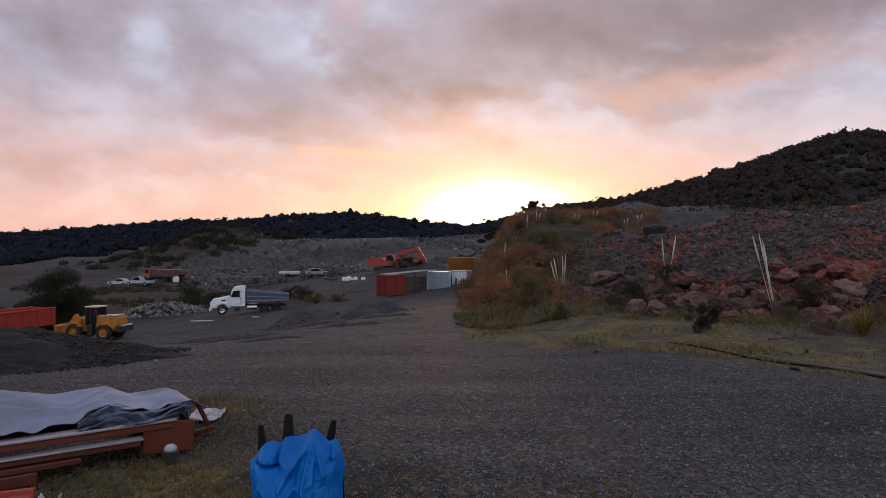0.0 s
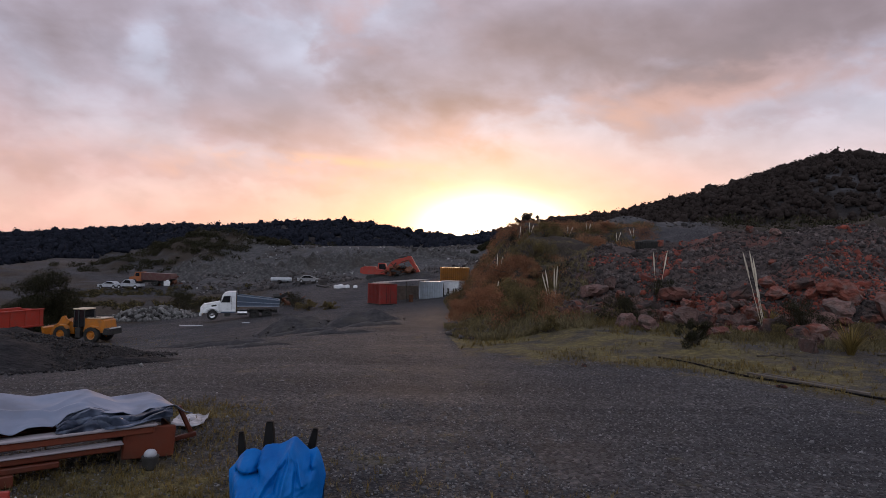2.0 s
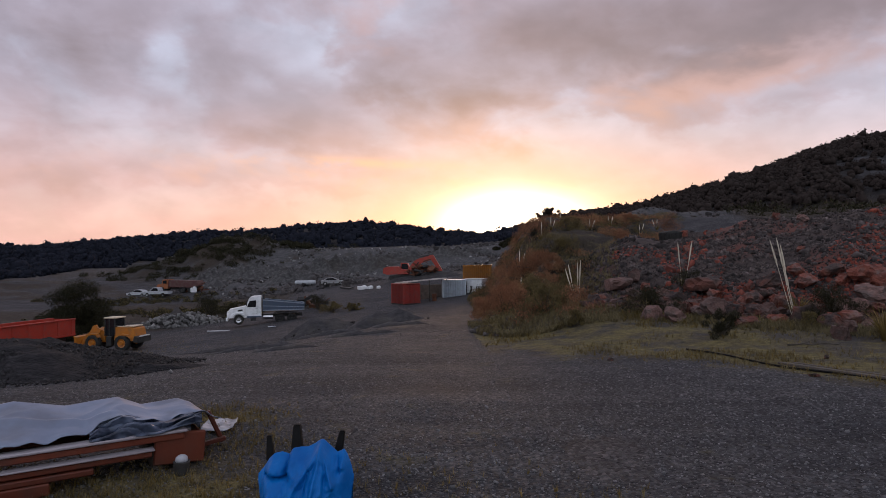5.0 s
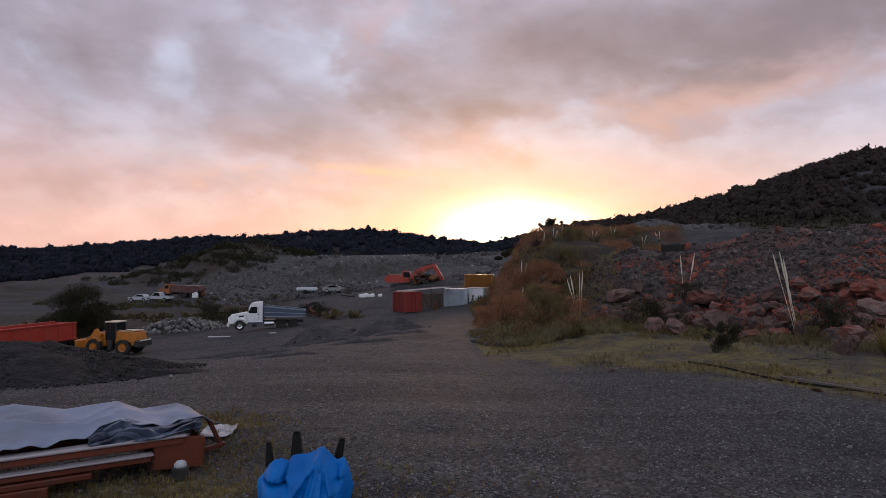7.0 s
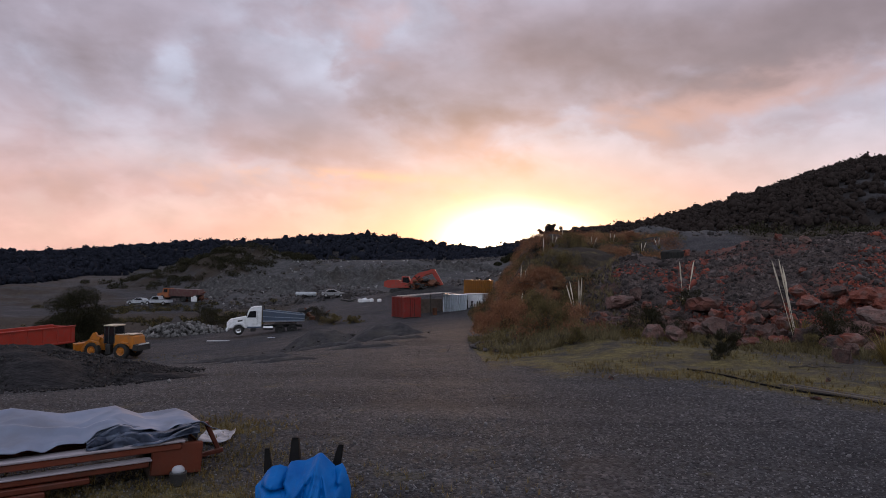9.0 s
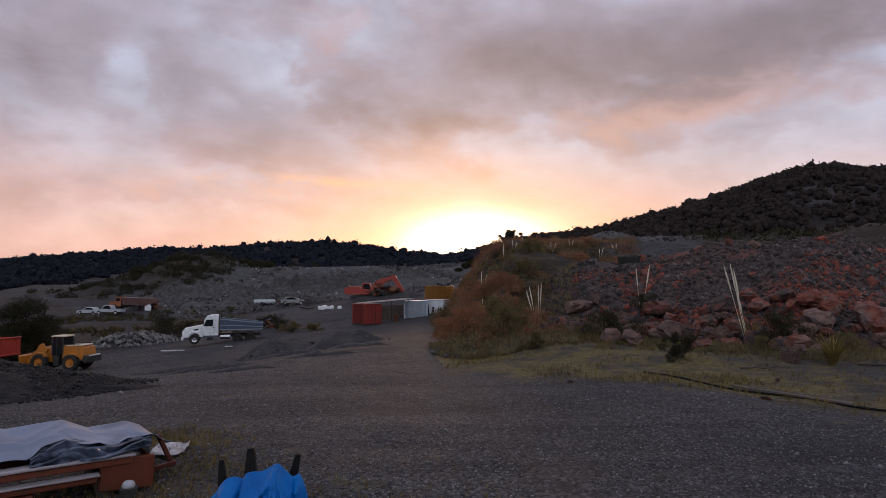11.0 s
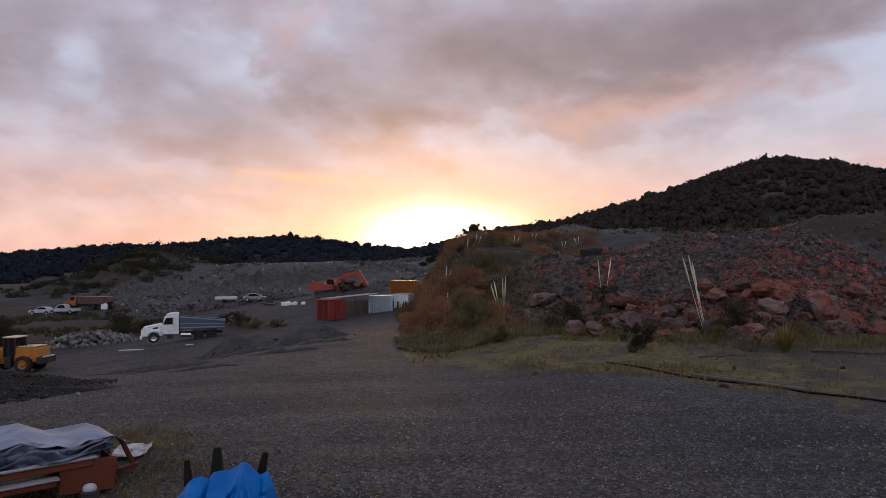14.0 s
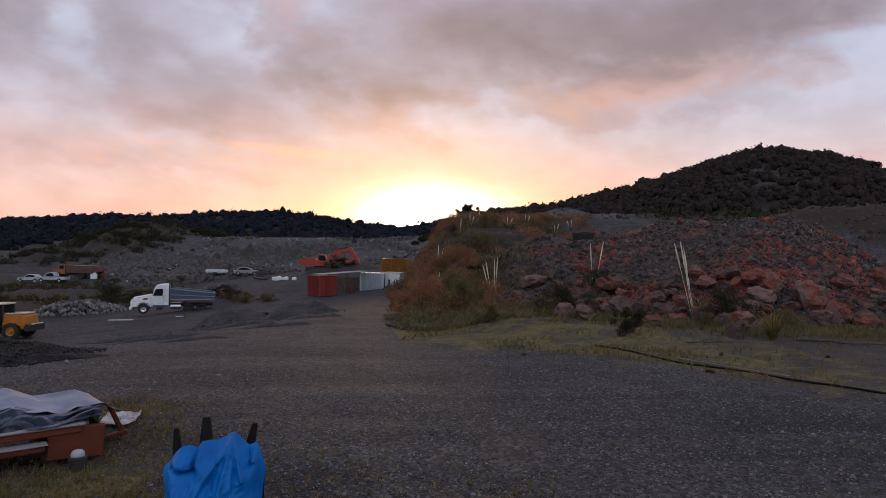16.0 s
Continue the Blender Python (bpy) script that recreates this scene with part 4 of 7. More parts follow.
def excavator():
    t = thing("excavator", heading(-9.2, 106.0, 1, -0.10), "orange-red crawler excavator with its boom stretched out", "excavator")
    for s in (1, -1):
        part("track", prism(B(), [(-1.7, 0.15), (-2.0, 0.45), (-1.7, 0.85), (1.7, 0.85), (2.0, 0.45), (1.7, 0.15), (1.5, 0.05), (-1.5, 0.05)], 0.8 * s, 1.35 * s), STEEL_DARK, t)
    part("undercarriage", box(B(), (2.4, 1.6, 0.4), (0, 0, 0.6)), STEEL_DARK, t)
    part("turntable", lathe(B(), [(0.8, 0.8), (0.8, 1.05)], 18), STEEL_DARK, t)
    part("house", prism(B(), [(-2.6, 1.15), (-2.55, 2.15), (-2.2, 2.3), (-0.4, 2.3), (-0.2, 1.9), (1.2, 1.75), (1.3, 1.05), (-2.3, 1.0)], -1.25, 0.3), EXC_RED, t)
    part("side_body", prism(B(), [(-2.6, 1.15), (-2.55, 2.15), (-2.2, 2.25), (-0.3, 2.2), (-0.3, 1.05), (-2.3, 1.0)], 0.3, 1.25), EXC_RED, t)
    cab = part("cab", prism(B(), [(-0.25, 1.1), (1.25, 1.1), (1.35, 1.7), (0.95, 2.85), (-0.25, 2.9)], 0.32, 1.22), EXC_RED, t)
    for s in (0.305, 1.235):
        part("cab_window", prism(B(), [(-0.1, 1.8), (1.2, 1.75), (0.88, 2.7), (-0.1, 2.72)], s - 0.012, s + 0.012), GLASS_DARK, cab)
    part("boom", prism(B(), [(0.8, 1.5), (2.0, 3.05), (2.8, 3.55), (4.9, 4.05), (5.3, 3.9), (5.2, 3.45), (3.4, 2.85), (2.8, 2.5), (1.7, 1.3)], -0.34, 0.34), EXC_RED, t)
    part("stick", prism(B(), [(4.6, 4.15), (5.3, 4.15), (6.75, 1.7), (6.65, 1.3), (6.25, 1.4), (4.9, 3.4)], -0.24, 0.24), EXC_RED, t)
    for s in (1, -1):
        part("boom_ram", rod(B(), (1.4, 0.42 * s, 1.3), (2.9, 0.42 * s, 3.0), 0.09), STEEL_DARK, t)
    part("stick_ram", rod(B(), (3.2, 0, 3.85), (4.8, 0, 4.2), 0.09), STEEL_DARK, t)
    part("bucket", prism(B(), [(6.2, 1.5), (6.8, 1.4), (7.0, 0.8), (6.6, 0.25), (5.9, 0.2), (5.7, 0.5), (6.2, 0.65)], -0.5, 0.5), RUST, t)
    part("counterweight", prism(B(), [(-2.95, 1.2), (-2.9, 2.0), (-2.6, 2.15), (-2.55, 1.1)], -1.2, 1.2), EXC_RED, t)
    return t


def dump_truck():
    t = thing("dump_truck", heading(-56.0, 128.0, -1, 0.1), "old orange-nosed dump truck with a rusty brown skip", "dump truck")
    part("cab", prism(B(), [(1.8, 0.9), (4.2, 0.9), (4.2, 1.7), (3.2, 1.85), (3.0, 2.7), (1.9, 2.75)], -1.1, 1.1), paint("dump_orange", (0.30, 0.085, 0.02), dirt=0.5), t)
    for s in (1, -1):
        part("side_window", prism(B(), [(2.1, 1.9), (2.95, 1.9), (2.85, 2.5), (2.1, 2.55)], 1.102 * s, 1.115 * s), GLASS_DARK, t)
        for x in (3.2, -1.2, -3.0):
            wheel(t, x, 1.0 * s, 0.65, 0.5, STEEL_DARK)
    part("skip", prism(B(), [(-4.6, 1.5), (-4.4, 2.5), (1.6, 2.6), (1.6, 1.2), (-3.2, 1.1)], -1.25, 1.25), MAROON, t)
    part("chassis", box(B(), (7.6, 1.0, 0.4), (-0.2, 0, 0.9)), STEEL_DARK, t)
    return t


tipper_truck()
wheel_loader()
bin_trailer()
excavator()
dump_truck()
SILVER = paint("silver_paint", (0.40, 0.42, 0.45), dirt=0.3)
car("pickup_truck", heading(-58.8, 124.5, -1, 0.1), "silver double-cab pickup parked on a bank", SILVER, "ute")
car("white_car", heading(-64.6, 128.5, -1, 0.2, top(-64.6, 128.5) - 0.25), "small pale car beside the pickup", SILVER)
car("maroon_car", heading(-37.2, 66.5, -1, -0.4), "dusty maroon car behind the loader", MAROON)
car("grey_car", heading(-23.6, 121.0, 1, 0.2), "grey car far off on the quarry floor", paint("car_grey", (0.25, 0.25, 0.26)))


# ---------------------------------------------------------------- sheds and containers
def shipping_box(name, m, size, mat, label, ribs=True, doors=True):
    """A steel box with corner posts, corrugated sides, roof and doors. Local origin at the middle of its foot."""
    lx, ly, lz = size
    t = thing(name, m, label, "container")
    part("floor_frame", box(B(), (lx, ly, 0.16), (0, 0, 0.10)), STEEL_DARK, t)
    for sx in (1, -1):
        for sy in (1, -1):
            part("corner_post", box(B(), (0.14, 0.14, lz - 0.1), (sx * (lx / 2 - 0.07), sy * (ly / 2 - 0.07), lz / 2 + 0.05)), mat, t)

    def sheet(length, depth=0.035):
        """Corrugated sheet along x, with a wave of 0.28 m."""
        n = max(2, int(length / 0.28))
        pts = []
        for k in range(n):
            x0 = -length / 2 + k * length / n
            w = length / n
            pts += [(x0, 0), (x0 + w * 0.35, 0), (x0 + w * 0.5, depth), (x0 + w * 0.85, depth)]
        pts.append((length / 2, 0))
        bm = B()
        lo = [bm.verts.new((x, y, 0.18)) for x, y in pts]
        hi = [bm.verts.new((x, y, lz - 0.06)) for x, y in pts]
        for k in range(len(pts) - 1):
            bm.faces.new((lo[k], lo[k + 1], hi[k + 1], hi[k]))
        ret = bmesh.ops.solidify(bm, geom=list(bm.faces), thickness=0.02)
        return bm

    for s in (1, -1):
        w = part("side_panel", sheet(lx - 0.28), mat, t)
        w.matrix_local = pose(0, s * (ly / 2 - 0.06), 0, 0, 0, 0 if s > 0 else 180)
    w = part("end_panel", sheet(ly - 0.28), mat, t)
    w.matrix_local = pose(-(lx / 2 - 0.06), 0, 0, 0, 0, 90)
    for s in (1, -1):
        dr = part("door", box(B(), (0.05, ly / 2 - 0.16, lz - 0.3), (lx / 2 - 0.05, s * (ly / 4 - 0.06), lz / 2 + 0.05)), mat, t)
        part("lock_rod", rod(B(), (lx / 2, s * 0.3, 0.25), (lx / 2, s * 0.3, lz - 0.2), 0.02, n=6), STEEL_DARK, dr)
    part("roof", box(B(), (lx, ly, 0.06), (0, 0, lz)), mat, t)
    return t


def sheds():
    zr = top(-7.0, 78.0) - 0.08
    shipping_box("red_container", pose(-6.35, 78.6, zr, 0, 0, -52), (2.75, 2.5, 2.55), BOX_RED, "short rust-red steel container under a lean-to roof")
    shipping_box("white_container", pose(-0.35, 83.6, zr + 0.02, 0, 0, -4), (3.0, 2.6, 2.75), BOX_WHITE, "pale blue-white steel container beside the road")
    z = zr
    r = thing("lean_to_roof", pose(-3.9, 80.8, z, 0, 0, 0), "pale iron sheet roof spanning between two containers", "roof")
    bm = B()
    a, b, wv = Vector((-3.7, -3.0, 2.72)), Vector((1.7, 2.6, 3.05)), Vector((1.6, -0.9, 0))
    n = 14
    lo, hi = [], []
    for k in range(n * 2 + 1):
        f = k / (n * 2)
        p = a.lerp(b, f) + Vector((0, 0, 0.04 * (k % 2)))
        lo.append(bm.verts.new(p)), hi.append(bm.verts.new(p + wv))
    for k in range(n * 2):
        bm.faces.new((lo[k], lo[k + 1], hi[k + 1], hi[k]))
    bmesh.ops.solidify(bm, geom=list(bm.faces), thickness=0.03)
    part("roof_sheet", bm, paint("pale_iron", (0.55, 0.50, 0.46)), r)
    for q in (a + wv * 0.5, b + wv * 0.5, a.lerp(b, 0.5) + wv * 0.9):
        part("post", box(B(), (0.1, 0.1, q.z), (q.x, q.y, q.z / 2)), BARK, r)
    part("back_wall", box(B(), (3.2, 0.06, 2.2), (0.4, 2.4, 1.1), (0, 0, 30)), material("plywood_weathered", [(0.3, (0.10, 0.075, 0.06)), (0.7, (0.19, 0.15, 0.125))], scale=2, bump=0.2), r, "weathered plywood wall")
    k = thing("marked_cabin", pose(2.45, 84.9, zr + 0.05, 0, 0, -22), "white cabin end painted with rough dark strokes", "cabin")
    part("wall", box(B(), (2.4, 2.2, 2.75), (0, 0, 1.375), bevel=0.03), WHITE, k)
    part("roof", box(B(), (2.6, 2.4, 0.08), (0, 0, 2.8)), paint("cabin_roof", (0.5, 0.47, 0.44)), k)
    for x, z0, dx, dz in ((-0.9, 0.7, 0.0, 1.3), (-0.5, 0.8, 0.35, 1.1), (-0.1, 0.9, -0.25, 1.0), (0.35, 0.7, 0.2, 1.2), (0.8, 0.8, 0.0, 1.1)):
        part("paint_stroke", box(B(), (0.14, 0.012, dz), (x + dx / 2, -1.107, z0 + dz / 2), (0, math.degrees(math.atan2(dx, dz)), 0), 0), STEEL_DARK, k)
    shipping_box("yellow_container", pose(3.0, 95.0, top(3.0, 95) - 0.1, 0, 0, -6), (4.2, 2.4, 2.45), BOX_YELLOW, "mustard-yellow steel container behind the scrub bank")
    d = thing("oil_drum", heading(-2.9, 80.2, 1, 0), "rusty dark oil drum under the lean-to", "drum")
    part("barrel", lathe(B(), [(0.28, 0), (0.29, 0.02), (0.28, 0.29), (0.30, 0.31), (0.28, 0.33), (0.28, 0.58), (0.30, 0.6), (0.28, 0.62), (0.29, 0.88), (0.27, 0.88)], 18), RUST, d)


sheds()


# ---------------------------------------------------------------- covered beam stack
BEAM = material("orange_primer_beam", [(0.3, (0.072, 0.015, 0.0075)), (0.7, (0.160, 0.036, 0.0150))], scale=2.2, rough=0.5, bump=0.3, stain=((0.045, 0.022, 0.016), 0.75, 2.2), vary=0.25)
# weathered wood, its colour paled and blued to stand for reflected sky
BEAM_TOP = material("weathered_skylit_timber", [(0.3, (0.15, 0.125, 0.13)), (0.7, (0.30, 0.28, 0.305))], scale=3.0, rough=0.8, bump=0.3, stretch=(0.3, 3, 3), vary=0.2)
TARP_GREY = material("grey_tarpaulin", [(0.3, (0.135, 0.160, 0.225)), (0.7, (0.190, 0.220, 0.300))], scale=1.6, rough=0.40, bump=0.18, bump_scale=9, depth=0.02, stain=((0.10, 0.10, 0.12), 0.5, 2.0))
# near-black patches are painted shade between folds, grey-blue is the sheet itself
TARP_FOLD_SHADE = material("fold_shaded_tarpaulin", [(0.38, (0.008, 0.012, 0.024)), (0.62, (0.085, 0.105, 0.155))], scale=3.5, detail=3, rough=0.36, bump=0.35, bump_scale=7, depth=0.03, spec=0.3)
TARP_BLUE = material("blue_tarpaulin", [(0.3, (0.0006, 0.080, 0.30)), (0.7, (0.001, 0.125, 0.41))], scale=3.0, rough=0.42, bump=0.45, bump_scale=18, depth=0.012, spec=0.14)
BLACK_PLASTIC = material("black_plastic", [(0.3, (0.004, 0.0035, 0.0035)), (0.7, (0.008, 0.0075, 0.007))], scale=6, rough=0.6, bump=0.1, spec=0.12)

ALONG = Vector((-0.82, -0.57, 0)).normalized()
AWAY = Vector((-0.57, 0.82, 0)).normalized()
CORNER = Vector((-3.27, 8.42, 0.0))


def stack_place(u, w, z):
    """A place u metres along the stack, w metres back from its front, at height z."""
    return CORNER + ALONG * u + AWAY * w + Vector((0, 0, z))


def beam(parent_ob, name, u0, u1, w, z, thick, high, mat, label=""):
    m = Matrix.Translation(stack_place((u0 + u1) / 2, w, z)) @ Matrix.Rotation(math.atan2(ALONG.y, ALONG.x), 4, "Z")
    ob = part(name, box(B(), (u1 - u0, thick, high), bevel=0.012), mat, parent_ob, label)
    ob.matrix_world = m
    return ob


def beam_stack():
    items = [("orange_beam", 0.25, 6.4, 0.10, 0.435, 0.14, 0.085, BEAM), ("pale_plank", 0.22, 6.4, 0.09, 0.50, 0.20, 0.035, BEAM_TOP), ("orange_beam", 0.65, 6.4, 0.04, 0.275, 0.16, 0.07, BEAM), ("pale_plank", 0.62, 6.4, 0.02, 0.325, 0.18, 0.02, BEAM_TOP),
             ("orange_beam", 1.3, 6.4, 0.0, 0.19, 0.16, 0.07, BEAM), ("orange_beam", 1.75, 6.4, -0.02, 0.08, 0.18, 0.14, BEAM), ("orange_beam", 0.8, 6.4, 0.62, 0.33, 0.18, 0.14, BEAM), ("orange_beam", 0.9, 6.4, 1.02, 0.33, 0.18, 0.14, BEAM)]
    for nm, u0, u1, w, z, th, hh, mt in items:
        ob = beam(None, nm, u0, u1, w, z, th, hh, mt)
        tagged(ob, "orange-red painted beam in a covered stack" if nm == "orange_beam" else "weathered plank lying on a beam, coloured pale for reflected sky", "beam" if nm == "orange_beam" else "plank", "stacked beams")
    for u in (0.55, 2.6, 4.8):
        m = Matrix.Translation(stack_place(u, 0.7, 0.13)) @ Matrix.Rotation(math.atan2(AWAY.y, AWAY.x), 4, "Z")
        ob = part("bearer_block", box(B(), (1.1, 0.14, 0.27), bevel=0.012), BARK)
        ob.matrix_world = m
        tagged(ob, "dark timber bearer under the beam stack", "timber", "bearers under the stack")
    # steel frame at the end
    f = thing("welded_bracket", Matrix.Translation(stack_place(0.0, 0.0, 0)) @ Matrix.Rotation(math.atan2(ALONG.y, ALONG.x), 4, "Z"), "orange-red welded steel frame end with an open bracket", "steel frame")
    part("end_plate", box(B(), (0.62, 0.07, 0.40), (0.30, -0.10, 0.27), (0, -4, 0), 0.015), BEAM, f)
    part("end_face", box(B(), (0.05, 0.60, 0.28), (0.0, -0.46, 0.26)), BEAM, f)
    part("foot", box(B(), (0.10, 0.5, 0.12), (0.12, -0.4, 0.06)), STEEL_DARK, f)
    br = box(B(), (0.06, 0.07, 0.50), (-0.30, -0.72, 0.32), (0, 24, 0), 0.01)
    box(br, (0.42, 0.07, 0.06), (-0.22, -0.66, 0.12), (0, 8, 0), 0.01)
    part("bracket", br, BEAM, f)


beam_stack()


RIDGE_U, RIDGE_Z = (-0.25, -0.03, 0.12, 0.36, 0.60, 0.90, 1.20, 1.51, 2.08, 2.32, 3.2, 4.2, 6.4), (0.60, 0.64, 0.715, 0.70, 0.69, 0.83, 0.815, 0.79, 0.925, 0.90, 0.95, 0.90, 0.95)
HEM_U, HEM_Z = (-0.25, -0.05, 0.06, 0.24, 0.45, 0.73, 0.96, 1.12, 1.30, 1.36, 1.44, 1.56, 1.76, 2.02, 2.29, 3.00, 3.60, 6.40), (0.686, 0.706, 0.675, 0.638, 0.600, 0.674, 0.742, 0.678, 0.626, 0.600, 0.625, 0.610, 0.575, 0.605, 0.580, 0.600, 0.570, 0.580)


def crease(v, sharp=1.0):
    """A fold that runs up to a sharp edge once a unit."""
    f = abs((v % 1.0) - 0.5) * 2
    return f ** sharp


def grey_cover():
    """Tarpaulin over the stack: taut planes from the ridge to a wandering hem, with creases and a hanging back."""
    nu, nw = 190, 64
    V = []
    for i in range(nu):
        u = -0.24 + 6.5 * (i / (nu - 1)) ** 1.35
        zr, zh = float(np.interp(u, RIDGE_U, RIDGE_Z)), float(np.interp(u, HEM_U, HEM_Z))
        front = 0.13 + 0.05 * math.sin(u * 2.1 + 0.6) + 0.03 * math.sin(u * 5.3)
        if 0.0 < u < 1.30:
            front = 0.13 + 0.20 * min(1.0, u / 0.12, (1.30 - u) / 0.10) * (0.75 + 0.25 * math.sin(u * 6 + 1))
        for j in range(nw):
            w = j / (nw - 1)
            if w < 0.8:
                q = w / 0.8
                ww = front + (1.1 - front) * q
                z = zh + (zr - zh) * q ** 0.85
                n1 = noise.noise(Vector((u * 1.5 + q * 1.2, q * 1.4 - u * 0.5, 4.2)))
                z += 0.055 * (0.22 - abs(n1)) * min(1, q * 5) * min(1, (1 - q) * 5 + 0.15)
                z += 0.030 * (0.2 - abs(noise.noise(Vector((u * 3.4 - q * 2.5, q * 2.6 + u, 7.7))))) * (1 - q)
                z += 0.045 * math.exp(-((q - 0.30 - 0.25 * (u - 1.3)) / 0.07) ** 2) * (0.8 < u < 2.6) * math.sin((u - 0.8) / 1.8 * 3.14)
                if q < 0.22:
                    k = 1 - q / 0.22
                    z += 0.035 * k * (crease(u * 2.7 + 0.4 * math.sin(u * 3) + 0.8 * q) - 0.5)
            else:
                q = (w - 0.8) / 0.2
                ww, z = 1.1 + 0.30 * q, zr - 0.50 * q ** 1.5
            if u < 0.02:
                z -= (0.02 - u) * 0.5
            V.append(stack_place(u + 0.02 * math.sin(w * 9), ww, max(z, 0.2)))
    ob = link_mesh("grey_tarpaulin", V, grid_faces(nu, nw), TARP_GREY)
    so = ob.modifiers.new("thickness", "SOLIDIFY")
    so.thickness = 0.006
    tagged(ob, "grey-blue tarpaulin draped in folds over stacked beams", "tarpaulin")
    # darker lining turned out and crumpled along its front, its colour carrying the folds' shade
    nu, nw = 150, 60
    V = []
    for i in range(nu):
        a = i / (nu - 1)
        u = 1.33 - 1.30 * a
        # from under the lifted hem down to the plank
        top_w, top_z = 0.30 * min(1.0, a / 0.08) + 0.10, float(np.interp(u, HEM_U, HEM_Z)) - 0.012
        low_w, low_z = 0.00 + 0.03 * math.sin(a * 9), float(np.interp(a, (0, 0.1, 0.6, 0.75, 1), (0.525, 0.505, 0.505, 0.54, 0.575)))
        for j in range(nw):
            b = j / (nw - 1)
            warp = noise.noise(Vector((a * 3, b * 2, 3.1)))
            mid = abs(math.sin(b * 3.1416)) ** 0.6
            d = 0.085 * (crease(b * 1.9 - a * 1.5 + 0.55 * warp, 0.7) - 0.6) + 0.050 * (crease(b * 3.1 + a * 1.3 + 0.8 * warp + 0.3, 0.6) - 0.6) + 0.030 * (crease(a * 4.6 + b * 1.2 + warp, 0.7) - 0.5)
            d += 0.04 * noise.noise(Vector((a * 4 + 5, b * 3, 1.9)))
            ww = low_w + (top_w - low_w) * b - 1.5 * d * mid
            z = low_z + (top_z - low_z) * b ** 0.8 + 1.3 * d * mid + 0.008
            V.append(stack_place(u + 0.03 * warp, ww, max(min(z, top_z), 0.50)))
    ob = link_mesh("tarpaulin_shaded_front", V, grid_faces(nu, nw), TARP_FOLD_SHADE)
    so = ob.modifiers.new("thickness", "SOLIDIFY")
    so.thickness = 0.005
    tagged(ob, "crumpled dark tarpaulin front on the covered stack, with fold shade in its colour", "tarpaulin")


grey_cover()


def flat_sheet(name, x, y, lx, ly, turn_deg, mat, label, seed, lift=0.05, curl=0.10):
    """A crumpled sheet lying on the ground."""
    n = 22
    V = []
    c, s = math.cos(radians(turn_deg)), math.sin(radians(turn_deg))
    for i in range(n):
        for j in range(n):
            a, b = (i / (n - 1) - 0.5), (j / (n - 1) - 0.5)
            px, py = a * lx * (1 - 0.25 * abs(b)), b * ly * (1 - 0.2 * abs(a)) + 0.04 * math.sin(9 * a + seed)
            z = lift + 0.04 * noise.noise(Vector((a * 4, b * 4, seed))) + curl * max(0, abs(a) - 0.25) ** 1.5 * 2
            X, Y = x + px * c - py * s, y + px * s + py * c
            V.append((X, Y, top(X, Y) + max(0.012, z)))
    ob = link_mesh(name, V, grid_faces(n, n), mat)
    so = ob.modifiers.new("thickness", "SOLIDIFY")
    so.thickness = 0.005
    return tagged(ob, label, "sheet")


WHITE_SHEET = material("white_plastic", [(0.3, (0.27, 0.275, 0.30)), (0.7, (0.42, 0.425, 0.46))], scale=4, rough=0.5, bump=0.2, stain=((0.05, 0.05, 0.06), 0.8, 2.2))
flat_sheet("plastic_sheet", -3.74, 10.2, 0.50, 0.95, 12, WHITE_SHEET, "crumpled white plastic sheet lying beside the stack", 3.0, 0.06, 0.12)
flat_sheet("paper_scrap", -4.15, 6.75, 0.22, 0.16, 20, WHITE_SHEET, "torn white scrap lying on the grass", 5.0, 0.04, 0.3)
rb = part("red_board", box(box(B(), (1.6, 0.30, 0.10), (0, 0, 0.06), bevel=0.015), (1.6, 0.05, 0.14), (0, 0.17, 0.09), bevel=0.01), paint("board_red", (0.34, 0.04, 0.03)))
rb.matrix_world = pose(-5.05, 6.40, top(-5.1, 6.4), 0, 0, 20)
tagged(rb, "red painted board lying in the grass", "board")


def lidded_pot():
    t = thing("pot", pose(-3.44, 8.08, top(-3.44, 8.08)), "small dark pot with a white domed lid", "pot")
    part("body", lathe(B(), [(0.075, 0), (0.088, 0.02), (0.10, 0.15), (0.104, 0.165), (0.09, 0.165)], 20), material("dark_pot", [(0.3, (0.02, 0.019, 0.018)), (0.7, (0.05, 0.047, 0.045))], scale=6), t, smooth=True)
    part("lid", lathe(B(), [(0.070, 0.16), (0.078, 0.18), (0.072, 0.212), (0.05, 0.236), (0.018, 0.246)], 20), WHITE_SHEET, t, "domed white lid", smooth=True)


lidded_pot()


CROWN_X = (-0.53, -0.46, -0.41, -0.36, -0.28, -0.20, -0.16, -0.08, 0.0, 0.085, 0.14, 0.165, 0.19, 0.24, 0.33, 0.37, 0.405, 0.44, 0.49, 0.53)
CROWN_Z = (0.56, 0.63, 0.71, 0.755, 0.77, 0.745, 0.80, 0.815, 0.815, 0.85, 0.885, 0.893, 0.885, 0.84, 0.765, 0.78, 0.80, 0.75, 0.63, 0.52)
LUMPS = ((-0.33, 0.66, 0.13, 0.07, 0.09), (-0.14, 0.73, 0.05, 0.06, 0.05), (0.40, 0.70, 0.07, 0.07, 0.05), (0.30, 0.50, 0.14, 0.12, 0.05), (-0.15, 0.28, 0.22, 0.09, 0.06), (-0.36, 0.45, 0.10, 0.10, 0.04))
